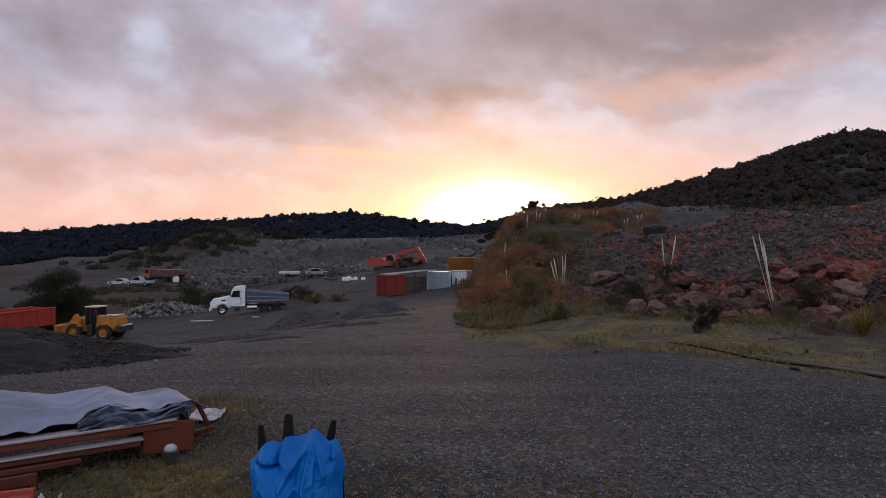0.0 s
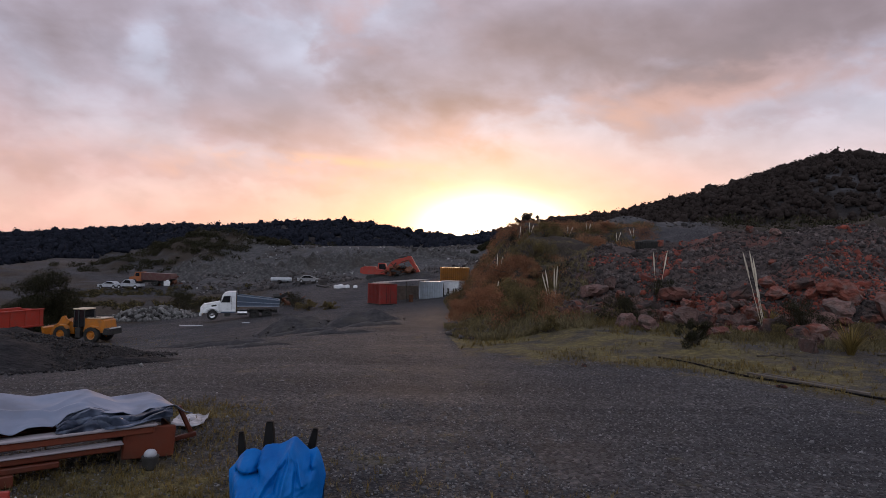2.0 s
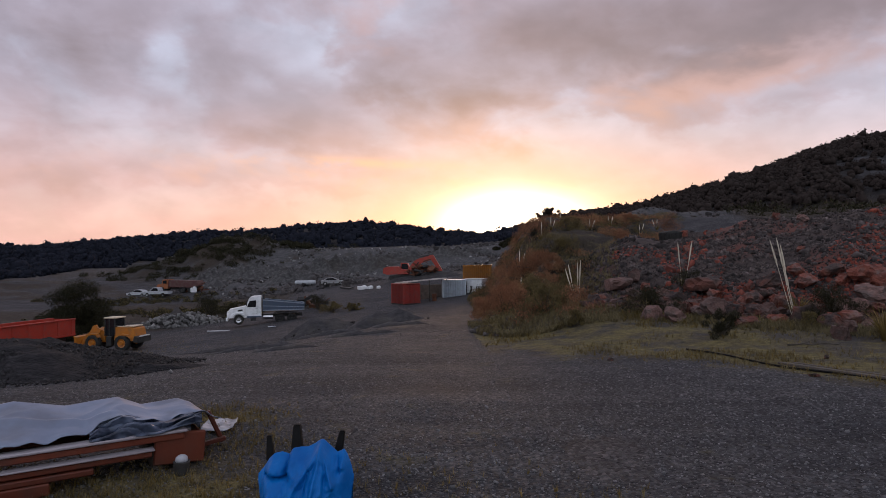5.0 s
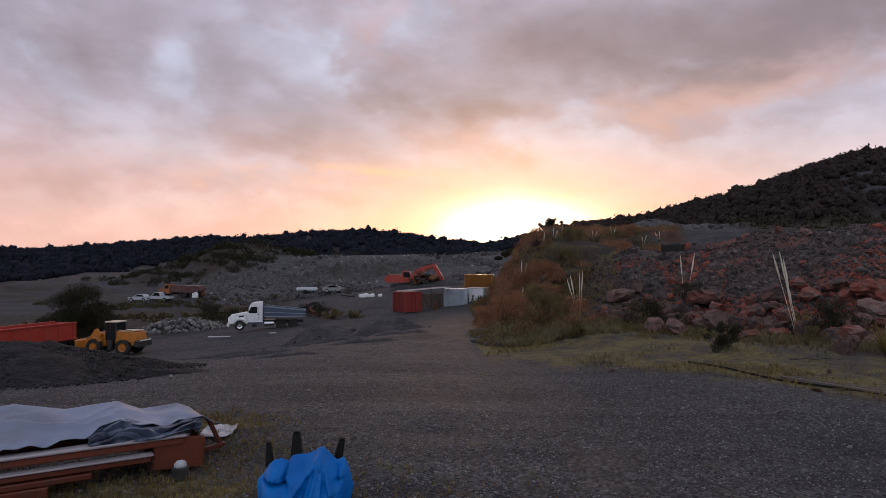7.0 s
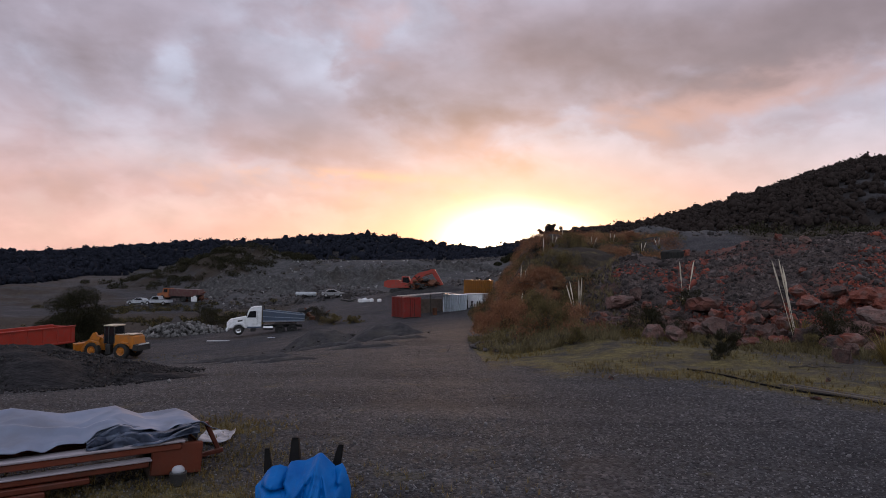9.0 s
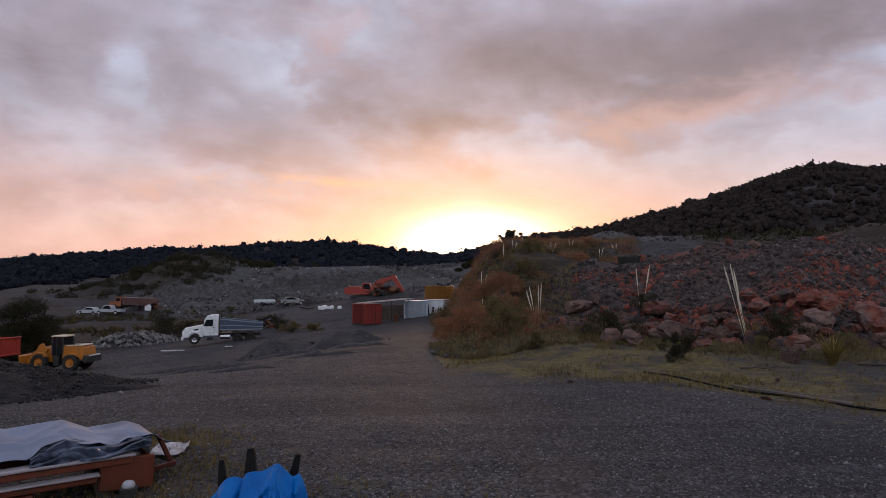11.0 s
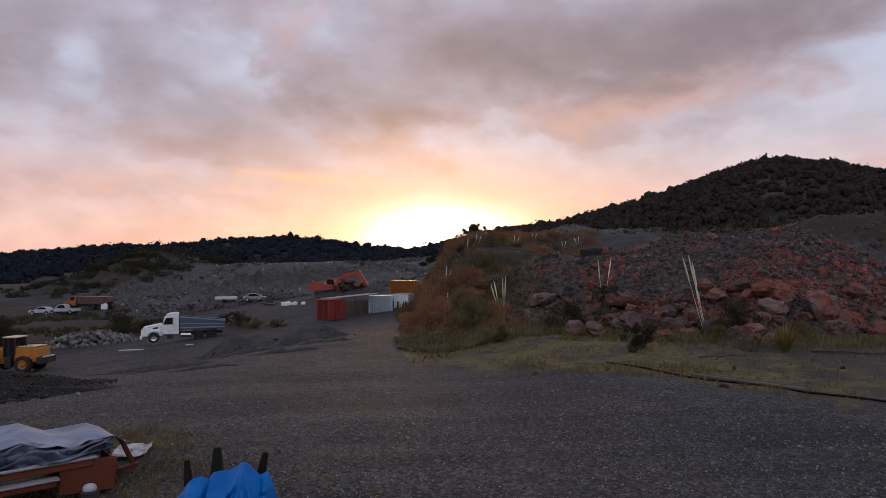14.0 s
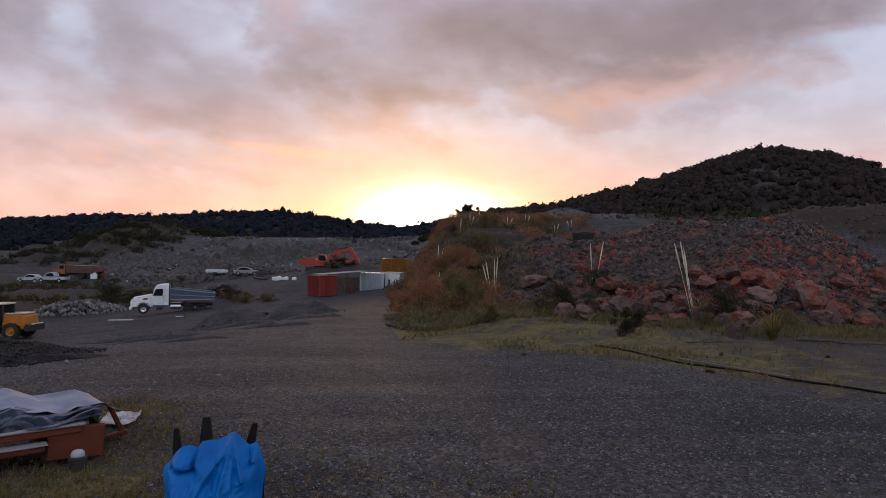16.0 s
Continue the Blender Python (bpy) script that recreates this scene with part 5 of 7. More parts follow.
FOLDS = ((((0.16, 0.86), (0.08, 0.70), (-0.03, 0.55), (-0.10, 0.42)), 0.035, 0.070), (((0.16, 0.86), (0.16, 0.66), (0.14, 0.45), (0.18, 0.25)), 0.022, 0.045), (((0.17, 0.85), (0.26, 0.68), (0.34, 0.52)), 0.028, 0.055), (((0.165, 0.86), (0.21, 0.66), (0.25, 0.40)), 0.020, 0.030),
         (((-0.34, 0.42), (-0.22, 0.34), (-0.08, 0.33), (0.04, 0.42)), 0.030, 0.055), (((-0.43, 0.575), (-0.30, 0.568), (-0.19, 0.572)), 0.016, -0.085), (((-0.19, 0.72), (-0.20, 0.62), (-0.15, 0.55)), 0.022, -0.060), (((0.06, 0.64), (0.04, 0.48), (0.06, 0.30)), 0.03, -0.035), (((0.24, 0.60), (0.26, 0.42)), 0.028, -0.04), (((0.34, 0.72), (0.38, 0.62)), 0.018, -0.04))


def blue_covered_stool():
    """An upturned black stool whose legs stick out of a blue tarpaulin thrown over a drum."""
    cx, cy = -1.49, 6.45
    z0 = top(cx, cy)
    d = thing("upturned_stool", pose(cx, cy, z0), "black plastic stool upturned on a drum, legs pointing up", "stool")
    part("seat", lathe(B(), [(0.19, 0.50), (0.20, 0.53), (0.18, 0.54)], 20), BLACK_PLASTIC, d)
    part("support", lathe(B(), [(0.17, 0), (0.18, 0.02), (0.18, 0.48), (0.16, 0.50)], 20), BLACK_PLASTIC, d)
    for lx, ly, tx, ty, ztop, r in ((-0.375, 0.14, -0.40, 0.17, 0.890, 0.030), (-0.155, 0.34, -0.17, 0.40, 0.945, 0.044), (0.285, 0.26, 0.33, 0.30, 0.905, 0.034)):
        bm = B()
        box(bm, (r * 2.9, r * 2.2, ztop - 0.66), bevel=0.008, taper=(0.58, 0.6))
        for v in bm.verts:
            f = v.co.z / (ztop - 0.66) + 0.5
            v.co = Vector((v.co.x + lx + (tx - lx) * f, v.co.y + ly + (ty - ly) * f, v.co.z + (ztop + 0.66) / 2))
        lg = part("leg", bm, BLACK_PLASTIC, d, "tapered black leg")
        cap = lathe(B(), [(r * 0.85, ztop - 0.004), (r * 0.9, ztop + 0.008), (r * 0.4, ztop + 0.014)], 10, at=(tx, ty, 0))
        part("foot_cap", cap, BLACK_PLASTIC, lg)
    # the sheet, from its back hem over the crown to the front hem
    nx, nv = 180, 150
    V = []
    for j in range(nv):
        v = j / (nv - 1)
        for i in range(nx):
            f = i / (nx - 1) * 2 - 1
            x = 0.525 * math.copysign(1 - (1 - abs(f)) ** 1.5, f)
            zt = float(np.interp(x, CROWN_X, CROWN_Z))
            deep = 0.44 * math.sqrt(max(0.0, 1 - (x / 0.53) ** 2)) + 0.004
            yr = 0.16 * deep
            if v < 0.3:
                q = 1 - v / 0.3
                y, z = yr + (deep - yr) * (1 - (1 - q) ** 2.2), zt * (1 - q)
            else:
                q = (v - 0.3) / 0.7
                y, z = yr - (deep + yr) * (1 - (1 - q) ** 2.4), zt * (1 - q)
                near = min(1.0, q * 6) * min(1.0, (1 - abs(x) / 0.53) * 5)
                d = 0.0
                for fx, fz, sx, sz, amp in LUMPS:
                    d += amp * math.exp(-((x - fx) / sx) ** 2 - ((z - fz) / sz) ** 2)
                for path, wide_, amp in FOLDS:
                    far = 9.0
                    for (ax, az), (bx, bz) in zip(path, path[1:]):
                        g = min(1, max(0, ((x - ax) * (bx - ax) + (z - az) * (bz - az)) / ((bx - ax) ** 2 + (bz - az) ** 2)))
                        far = min(far, math.hypot(x - ax - g * (bx - ax), z - az - g * (bz - az)))
                    d += 1.35 * amp * math.exp(-(far / wide_) ** 1.4)
                d += 0.055 * (0.22 - abs(noise.noise(Vector((x * 5 + z * 3, z * 4 - x * 2, 3.3))))) + 0.026 * (0.22 - abs(noise.noise(Vector((x * 13 - z * 6, z * 11 + x * 5, 8.1)))))
                y -= d * near
            sway = 0.02 * math.sin(z * 9 + 2 * x) * (1 - z)
            V.append((cx + 0.02 + x * 0.91 * (1 - 0.08 * (1 - min(1, z / 0.55))) + sway, cy + y, z0 + max(0.006, z)))
    ob = link_mesh("blue_tarpaulin", V, grid_faces(nv, nx), TARP_BLUE)
    so = ob.modifiers.new("thickness", "SOLIDIFY")
    so.thickness = 0.004
    tagged(ob, "bright blue tarpaulin thrown in folds over an upturned stool", "tarpaulin")


blue_covered_stool()


# ---------------------------------------------------------------- pipe and planks beside the grass
GREY_PLANK = material("grey_plank", [(0.3, (0.055, 0.046, 0.040)), (0.7, (0.125, 0.105, 0.090))], scale=3.0, rough=0.85, bump=0.3, stretch=(0.3, 3, 3), vary=0.2)


def ground_pipe():
    pts = [(6.7, 18.9), (7.1, 17.7), (7.9, 15.75), (8.6, 14.7), (9.35, 13.55), (9.9, 12.4), (10.35, 11.6), (11.0, 10.2), (11.8, 8.6)]
    cu = bpy.data.curves.new("ground_pipe", "CURVE")
    cu.dimensions, cu.bevel_depth, cu.bevel_resolution, cu.resolution_u = "3D", 0.026, 2, 6
    sp = cu.splines.new("BEZIER")
    sp.bezier_points.add(len(pts) - 1)
    for bp, (x, y) in zip(sp.bezier_points, pts):
        bp.co = (x, y, top(x, y) + 0.03)
        bp.handle_left_type = bp.handle_right_type = "AUTO"
    cu.materials.append(BLACK_PLASTIC)
    tagged(new("water_pipe", cu), "black plastic water pipe lying along the grass edge", "pipe")


ground_pipe()
for x0, y0, x1, y1, th, hh, off in ((7.98, 16.1, 9.45, 13.75, 0.13, 0.06, 0.0), (8.2, 16.05, 9.3, 14.3, 0.10, 0.05, 0.12)):
    ln = math.hypot(x1 - x0, y1 - y0)
    ob = part("long_plank", box(B(), (ln, th, hh), bevel=0.01), GREY_PLANK)
    ob.matrix_world = pose((x0 + x1) / 2 + off, (y0 + y1) / 2 + off * 0.5, top((x0 + x1) / 2, (y0 + y1) / 2) + 0.04, 0, 0, math.degrees(math.atan2(y1 - y0, x1 - x0)))
    tagged(ob, "weathered grey plank lying along the pipe", "plank", "planks beside the pipe")
for x, y, lx, ly, a in ((-24.4, 65.0, 2.2, 0.5, 12), (-18.7, 64.2, 0.7, 0.5, 25), (-16.5, 22.9, 0.5, 0.35, 40)):
    ob = part("pale_board", box(B(), (lx, ly, 0.07), bevel=0.01), SILVER)
    ob.matrix_world = pose(x, y, top(x, y) + 0.10, 0, 0, a)
    tagged(ob, "pale board lying flat on the yard", "board", "boards on the yard")


# ---------------------------------------------------------------- heaps
def heap(name, cx, cy, rx, ry, h, turn_deg, mat, label, seed, lump=0.25):
    n, m = 64, 30
    V = []
    c, s = math.cos(radians(turn_deg)), math.sin(radians(turn_deg))
    xs, ys, hs = [], [], []
    for j in range(m):
        q = j / (m - 1)
        for i in range(n):
            a = 6.28318 * i / n
            k = 1 + 0.22 * noise.noise(Vector((math.cos(a) * 1.5, math.sin(a) * 1.5, seed)))
            px, py = rx * q * k * math.cos(a), ry * q * k * math.sin(a)
            xs.append(cx + px * c - py * s), ys.append(cy + px * s + py * c)
            f = max(0, math.cos(q * 1.5708)) ** 1.15
            hs.append(h * f * (1 + lump * 2 * noise.noise(Vector((px * 0.8, py * 0.8, seed)))) + 0.12 * noise.noise(Vector((px * 2.2, py * 2.2, seed + 3))) * (1 - q) - 0.12 * q ** 6)
    zs = surface(np.array(xs), np.array(ys)) + np.array(hs)
    ob = link_mesh(name, np.stack([xs, ys, zs], 1), grid_faces(m, n, True), mat)
    return tagged(ob, label, "heap", kind="stuff")


SPOIL = material("dark_spoil", [(0.3, (0.0136, 0.0127, 0.0145)), (0.55, (0.0323, 0.0306, 0.0331)), (0.8, (0.0680, 0.0654, 0.0663))], scale=3.5, bump=0.9, bump_scale=9, depth=0.06, stain=((0.05, 0.044, 0.038), 0.6, 0.7))
DARK_SPOIL = material("black_spoil", [(0.3, (0.0072, 0.0068, 0.0079)), (0.55, (0.0173, 0.0166, 0.0180)), (0.8, (0.0432, 0.0418, 0.0432))], scale=3.5, bump=1.0, bump_scale=8, depth=0.08, spec=0.1)
DARK_CLOD = material("dark_clod", [(0.3, (0.009, 0.0085, 0.0095)), (0.55, (0.024, 0.0225, 0.024)), (0.8, (0.060, 0.057, 0.057))], scale=3, bump=0.5, vary=0.6, island=True)
heap("gravel_heap", -13.9, 19.4, 5.3, 5.2, 1.05, 6, DARK_SPOIL, "low heap of dark crushed stone beside the yard", 1.5, 0.10)
heap("gravel_heap", -18.0, 19.2, 6.5, 4.6, 0.92, 20, DARK_SPOIL, "long heap of dark crushed stone beside the yard", 21.5)
heap("gravel_heap", -9.3, 18.2, 2.4, 0.9, 0.16, 25, DARK_SPOIL, "thin spread of dark crushed stone beside the heap", 4.5)
for bx, by, blx, bly, bh, ba, bs in ((-8.6, 27.2, 2.6, 0.35, 0.16, 12, 3.1), (-6.6, 24.6, 1.7, 0.28, 0.12, 14, 5.2), (-10.8, 20.4, 2.4, 0.35, 0.16, 22, 6.6), (-4.6, 30.5, 2.2, 0.4, 0.18, 8, 8.3), (-12.0, 33.0, 3.2, 0.5, 0.22, 10, 1.7), (-8.0, 38.0, 3.4, 0.5, 0.22, 9, 2.9), (-3.4, 37.0, 2.6, 0.6, 0.25, 30, 7.7), (-14.5, 41.0, 3.0, 0.5, 0.2, 12, 4.4)):
    heap("gravel_ridge", bx, by, blx, bly, bh, ba, SPOIL, "thin ridge of dark gravel pushed up by tyres", bs, 0.4)
heap("spoil_heap", -10.2, 49.0, 3.2, 2.0, 1.1, 15, SPOIL, "low dark heap of spoil on the yard", 2.5)
heap("spoil_heap", -5.4, 46.5, 3.4, 2.2, 1.05, 10, SPOIL, "broad dark heap of spoil on the yard", 7.5)
heap("demolition_rubble", -34.5, 79.5, 4.2, 2.4, 1.5, 8, GREY_ROCK, "pile of pale broken concrete and stone", 9.5, 0.4)


def strew(name, cx, cy, rx, ry, n, s0, s1, mat, label, forms=None, lift=0.02):
    a, q = rng.uniform(0, 6.283, n), np.sqrt(rng.uniform(0, 1, n))
    x, y = cx + rx * q * np.cos(a), cy + ry * q * np.sin(a)
    return x, y, q, tagged(scatter(name, forms or STONES, np.stack([x, y, surface(x, y) + lift], 1), rng.uniform(s0, s1, n), mat), label, "stones", kind="stuff")


CONCRETE = material("broken_concrete", [(0.3, (0.055, 0.053, 0.052)), (0.7, (0.17, 0.165, 0.16))], scale=1.5, bump=0.6, vary=0.6, island=True)


def heap_stones(name, cx, cy, rx, ry, h, n, s0, s1, mat, label):
    a, q = rng.uniform(0, 6.283, n), np.sqrt(rng.uniform(0, 1.2, n))
    x, y = cx + rx * q * np.cos(a), cy + ry * q * np.sin(a)
    z = surface(x, y) + h * np.maximum(0, np.cos(np.minimum(q, 1) * 1.5708)) ** 1.15 + 0.03
    tagged(scatter(name, STONES, np.stack([x, y, z], 1), rng.uniform(s0, s1, n) * rng.uniform(0.4, 1, n), mat), label, "stones", kind="stuff")


heap_stones("concrete_chunks", -34.5, 79.2, 5.4, 2.8, 1.35, 620, 0.10, 0.46, CONCRETE, "pale broken concrete chunks on a pile")
heap_stones("heap_stones", -13.9, 19.3, 5.4, 5.2, 1.05, 9000, 0.015, 0.065, DARK_CLOD, "loose stones on the gravel heap")
heap_stones("heap_clods", -18.0, 19.2, 6.2, 4.4, 0.95, 5000, 0.02, 0.07, DARK_CLOD, "loose dark stones on the long heap")
heap_stones("heap_pale_stones", -13.4, 17.6, 5.2, 3.8, 0.80, 14, 0.04, 0.10, CONCRETE, "few pale stones on the gravel heap")
heap_stones("spoil_stones", -8.2, 47.0, 6.0, 3.0, 0.7, 120, 0.04, 0.16, GREY_ROCK, "stones on the spoil heaps")


# ---------------------------------------------------------------- boulders along the mound's foot
def boulder_mesh(seed, sub=3):
    v, f = stone_form(seed, sub, 16, (1, 0.80, 0.72))
    rr = np.random.RandomState(seed)
    o = rr.uniform(-20, 20, 3)
    k = np.array([noise.noise(Vector(q * 1.7 + o)) + 0.4 * noise.noise(Vector(q * 5 + o)) for q in v])
    v = v * (1 + 0.07 * k)[:, None]
    me = bpy.data.meshes.new("boulder")
    me.from_pydata([tuple(q) for q in v], [], [tuple(int(i) for i in q) for q in f])
    me.set_sharp_from_angle(angle=0.42)
    return me


BOULDER_FORMS = [boulder_mesh(60 + k) for k in range(9)]
BOULDER_SETS = {}
for tag, mt in (("red", RED_ROCK), ("pink", PINK_ROCK), ("dark", DARK_ROCK)):
    BOULDER_SETS[tag] = []
    for me in BOULDER_FORMS:
        q = me.copy()
        q.materials.append(mt)
        BOULDER_SETS[tag].append(q)
BOULDER_WORDS = {"red": "rust-red rough boulder", "pink": "pinkish grey rough boulder", "dark": "dark brown-grey rough boulder"}


def boulder(x, y, size, tone, seed, flat=1.0, sink=0.25):
    rr = random.Random(seed)
    ob = new("boulder", BOULDER_SETS[tone][seed % len(BOULDER_FORMS)])
    h = size * 0.5 * 0.60 * flat
    ob.matrix_world = pose(x, y, top(x, y) + h * (1 - 2 * sink), rr.uniform(-14, 14), rr.uniform(-14, 14), rr.uniform(0, 360)) @ Matrix.Diagonal((size / 2, size / 2 * rr.uniform(0.85, 1.15), size / 2 * flat, 1))
    word = "large" if size > 1.4 else "small" if size < 0.7 else "mid-sized"
    return tagged(ob, f"{word} {BOULDER_WORDS[tone]} at the mound's foot", "boulder", "boulders along the mound")


PLACED = ((8.1, 32.6, 2.2, "pink", 0.6), (8.9, 32.3, 1.2, "pink", 1.0), (7.2, 31.2, 1.3, "dark", 0.9), (7.9, 26.1, 1.0, "pink", 1.1), (8.6, 25.6, 1.5, "pink", 0.7), (11.3, 29.9, 2.5, "dark", 0.6), (10.7, 24.1, 1.3, "red", 0.6),
          (12.2, 26.8, 1.3, "dark", 1.0), (10.6, 28.5, 0.8, "pink", 1.0), (16.2, 28.0, 1.4, "dark", 0.9), (15.9, 26.9, 1.0, "red", 0.9), (16.9, 26.4, 2.1, "red", 0.7), (16.0, 25.3, 1.8, "pink", 0.6), (12.6, 21.1, 0.75, "pink", 1.2),
          (11.5, 28.7, 1.1, "red", 0.9), (13.6, 28.3, 1.6, "dark", 0.7), (15.3, 29.1, 1.1, "red", 0.9), (6.0, 29.0, 1.1, "dark", 0.8), (7.7, 29.4, 1.4, "dark", 0.7), (10.0, 29.4, 1.1, "pink", 0.8), (19.7, 36.8, 0.9, "pink", 0.9),
          (17.9, 24.9, 1.8, "red", 1.0), (16.9, 25.9, 1.5, "red", 0.7), (17.6, 23.9, 1.05, "pink", 0.95), (19.2, 24.0, 0.8, "red", 0.9), (20.5, 26.5, 1.6, "red", 0.7), (22.2, 26.4, 1.5, "red", 0.8), (15.6, 24.6, 1.2, "dark", 0.8),
          (20.6, 27.4, 1.1, "dark", 0.8), (24.8, 28.8, 2.2, "red", 0.9), (12.9, 21.6, 0.6, "red", 1.0), (16.1, 23.2, 0.9, "dark", 0.7), (17.3, 23.1, 0.65, "pink", 0.8), (20.6, 25.0, 1.0, "dark", 0.8), (14.9, 28.0, 1.3, "red", 0.8),
          (11.95, 20.15, 0.85, "pink", 1.15), (19.8, 31.4, 0.7, "red", 0.9), (16.7, 31.6, 0.7, "red", 0.8), (13.2, 36.8, 1.0, "red", 0.8), (14.0, 40.0, 1.1, "red", 0.7), (18.7, 37.9, 0.8, "red", 0.9))
for k, (x, y, s, tone, flat) in enumerate(PLACED):
    boulder(x, y, s, tone, k, flat * 1.15)
rb_ = random.Random(4)
for k in range(230):
    th = rb_.uniform(12, 45)
    foot = float(np.interp(th, (8, 16, 24, 31, 36, 41, 48), (31, 30, 28.2, 26.2, 28.5, 30.5, 33)))
    r = foot + abs(rb_.gauss(0.9, 1.4)) - 0.3
    s = max(0.35, rb_.gauss(0.88, 0.34))
    x, y = r * math.sin(radians(th)), r * math.cos(radians(th))
    if all(math.hypot(x - q[0], y - q[1]) > (s + q[2]) * 0.36 for q in PLACED):
        boulder(x, y, s, rb_.choice(("red", "pink", "dark", "dark", "pink")), 100 + k, rb_.uniform(0.85, 1.25))

for k in range(40):
    th = rb_.uniform(12.5, 25)
    r = float(np.interp(th, (8, 16, 24, 31), (31, 29.8, 28.0, 26.2))) + abs(rb_.gauss(0.8, 1.1)) - 0.4
    boulder(r * math.sin(radians(th)), r * math.cos(radians(th)), max(0.6, rb_.gauss(1.05, 0.3)), rb_.choice(("pink", "pink", "dark", "red")), 400 + k, rb_.uniform(0.8, 1.1))


def big_tyre(x, y, r, label):
    bm = lathe(B(), [(r * 0.55, 0.03), (r * 0.9, 0), (r, 0.10), (r, 0.42), (r * 0.9, 0.52), (r * 0.55, 0.49), (r * 0.52, 0.26)], 30)
    for k in range(30):
        a = 6.28318 * k / 30
        box(bm, (0.06, 0.10, 0.46), (math.cos(a) * r, math.sin(a) * r, 0.26), (0, 0, math.degrees(a)), 0)
    ob = part("worn_tyre", bm, TYRE)
    ob.matrix_world = pose(x, y, top(x, y) - 0.05, 5, -4, 0)
    tagged(ob, label, "tyre")


big_tyre(13.55, 40.5, 0.80, "large worn black tyre lying on the mound")


# ---------------------------------------------------------------- plants
def leaf_cloud(centres, radii, n, size, flat=0.8):
    """n small leaves on the shells of many clumps: places and sizes."""
    centres, radii = np.asarray(centres), np.asarray(radii)
    k = rng.choice(len(centres), n, p=radii ** 2 / (radii ** 2).sum())
    d = rng.normal(size=(n, 3))
    d /= np.linalg.norm(d, axis=1)[:, None]
    rad = radii[k] * rng.uniform(0.45, 1.08, n)
    return centres[k] + d * rad[:, None] * np.array((1, 1, flat)), size * rng.uniform(0.6, 1.4, n)


LEAF = [(np.array([(-1, 0, 0), (0, -0.34, 0.10), (1, 0, 0), (0, 0.34, 0.10)], float), np.array([[0, 1, 2, 3]]))]
SPRIG = [(np.array([(-1.3, 0, 0), (0, -0.22, 0.10), (1.3, 0, 0), (0, 0.22, 0.10)], float), np.array([[0, 1, 2, 3]]))]


def blade_forms(n=7, seed=1, spread=0.5):
    """A tuft of a few bent blades."""
    rr = np.random.RandomState(seed)
    V, Fc = [], []
    for k in range(n):
        a, out, ln = rr.uniform(0, 6.283), rr.uniform(0.1, spread), rr.uniform(0.6, 1.1)
        dx, dy, w, b = math.cos(a), math.sin(a), 0.035, len(V)
        for s in (0, 0.55, 1.0):
            r, z, ww = 0.12 * rr.rand() + out * s ** 1.5, ln * s * (1 - 0.25 * out * s), w * (1 - 0.8 * s)
            V += [(dx * r - dy * ww, dy * r + dx * ww, z), (dx * r + dy * ww, dy * r - dx * ww, z)]
        Fc += [(b, b + 1, b + 3, b + 2), (b + 2, b + 3, b + 5, b + 4)]
    return np.array(V), np.array(Fc)


TUFTS = [blade_forms(8, s, 0.7) for s in range(4)]


def shrub(x, y, wide, high, mat, label, n=900, leaf=0.06, seed=0, name="shrub", forms=SPRIG):
    """Stems from one foot, each ending in clumps of leaves."""
    rr = np.random.RandomState(seed + 500)
    t = thing(name, pose(x, y, top(x, y) - 0.05), label, "shrub" if name == "shrub" else "tree")
    k = int(16 + wide * 6)
    c = np.stack([rr.normal(0, 0.25, k) * wide, rr.normal(0, 0.25, k) * wide, rr.uniform(0.10, 0.86, k) * high], 1)
    c[:, 2] *= np.clip(1.15 - (np.hypot(c[:, 0], c[:, 1]) / (0.6 * wide)) ** 2 * 0.6, 0.3, 1)
    rad = rr.uniform(0.10, 0.22, k) * min(wide, high * 1.4) * (1.25 if high > 3.5 else 1.0)
    bm = B()
    for q, s in zip(c, rad):
        mid = Vector((q[0] * 0.4, q[1] * 0.4, q[2] * 0.5))
        rod(bm, (0, 0, 0), mid, 0.02 + 0.008 * high, 0.015 + 0.005 * high, 5), rod(bm, mid, Vector(q), 0.014 + 0.005 * high, 0.006, 5)
    part("stem", bm, BARK, t)
    p, s = leaf_cloud(c, rad, int(n * 4.0), leaf * 0.62)
    crown = scatter("foliage", forms, p, s, mat, parent=t)
    return t


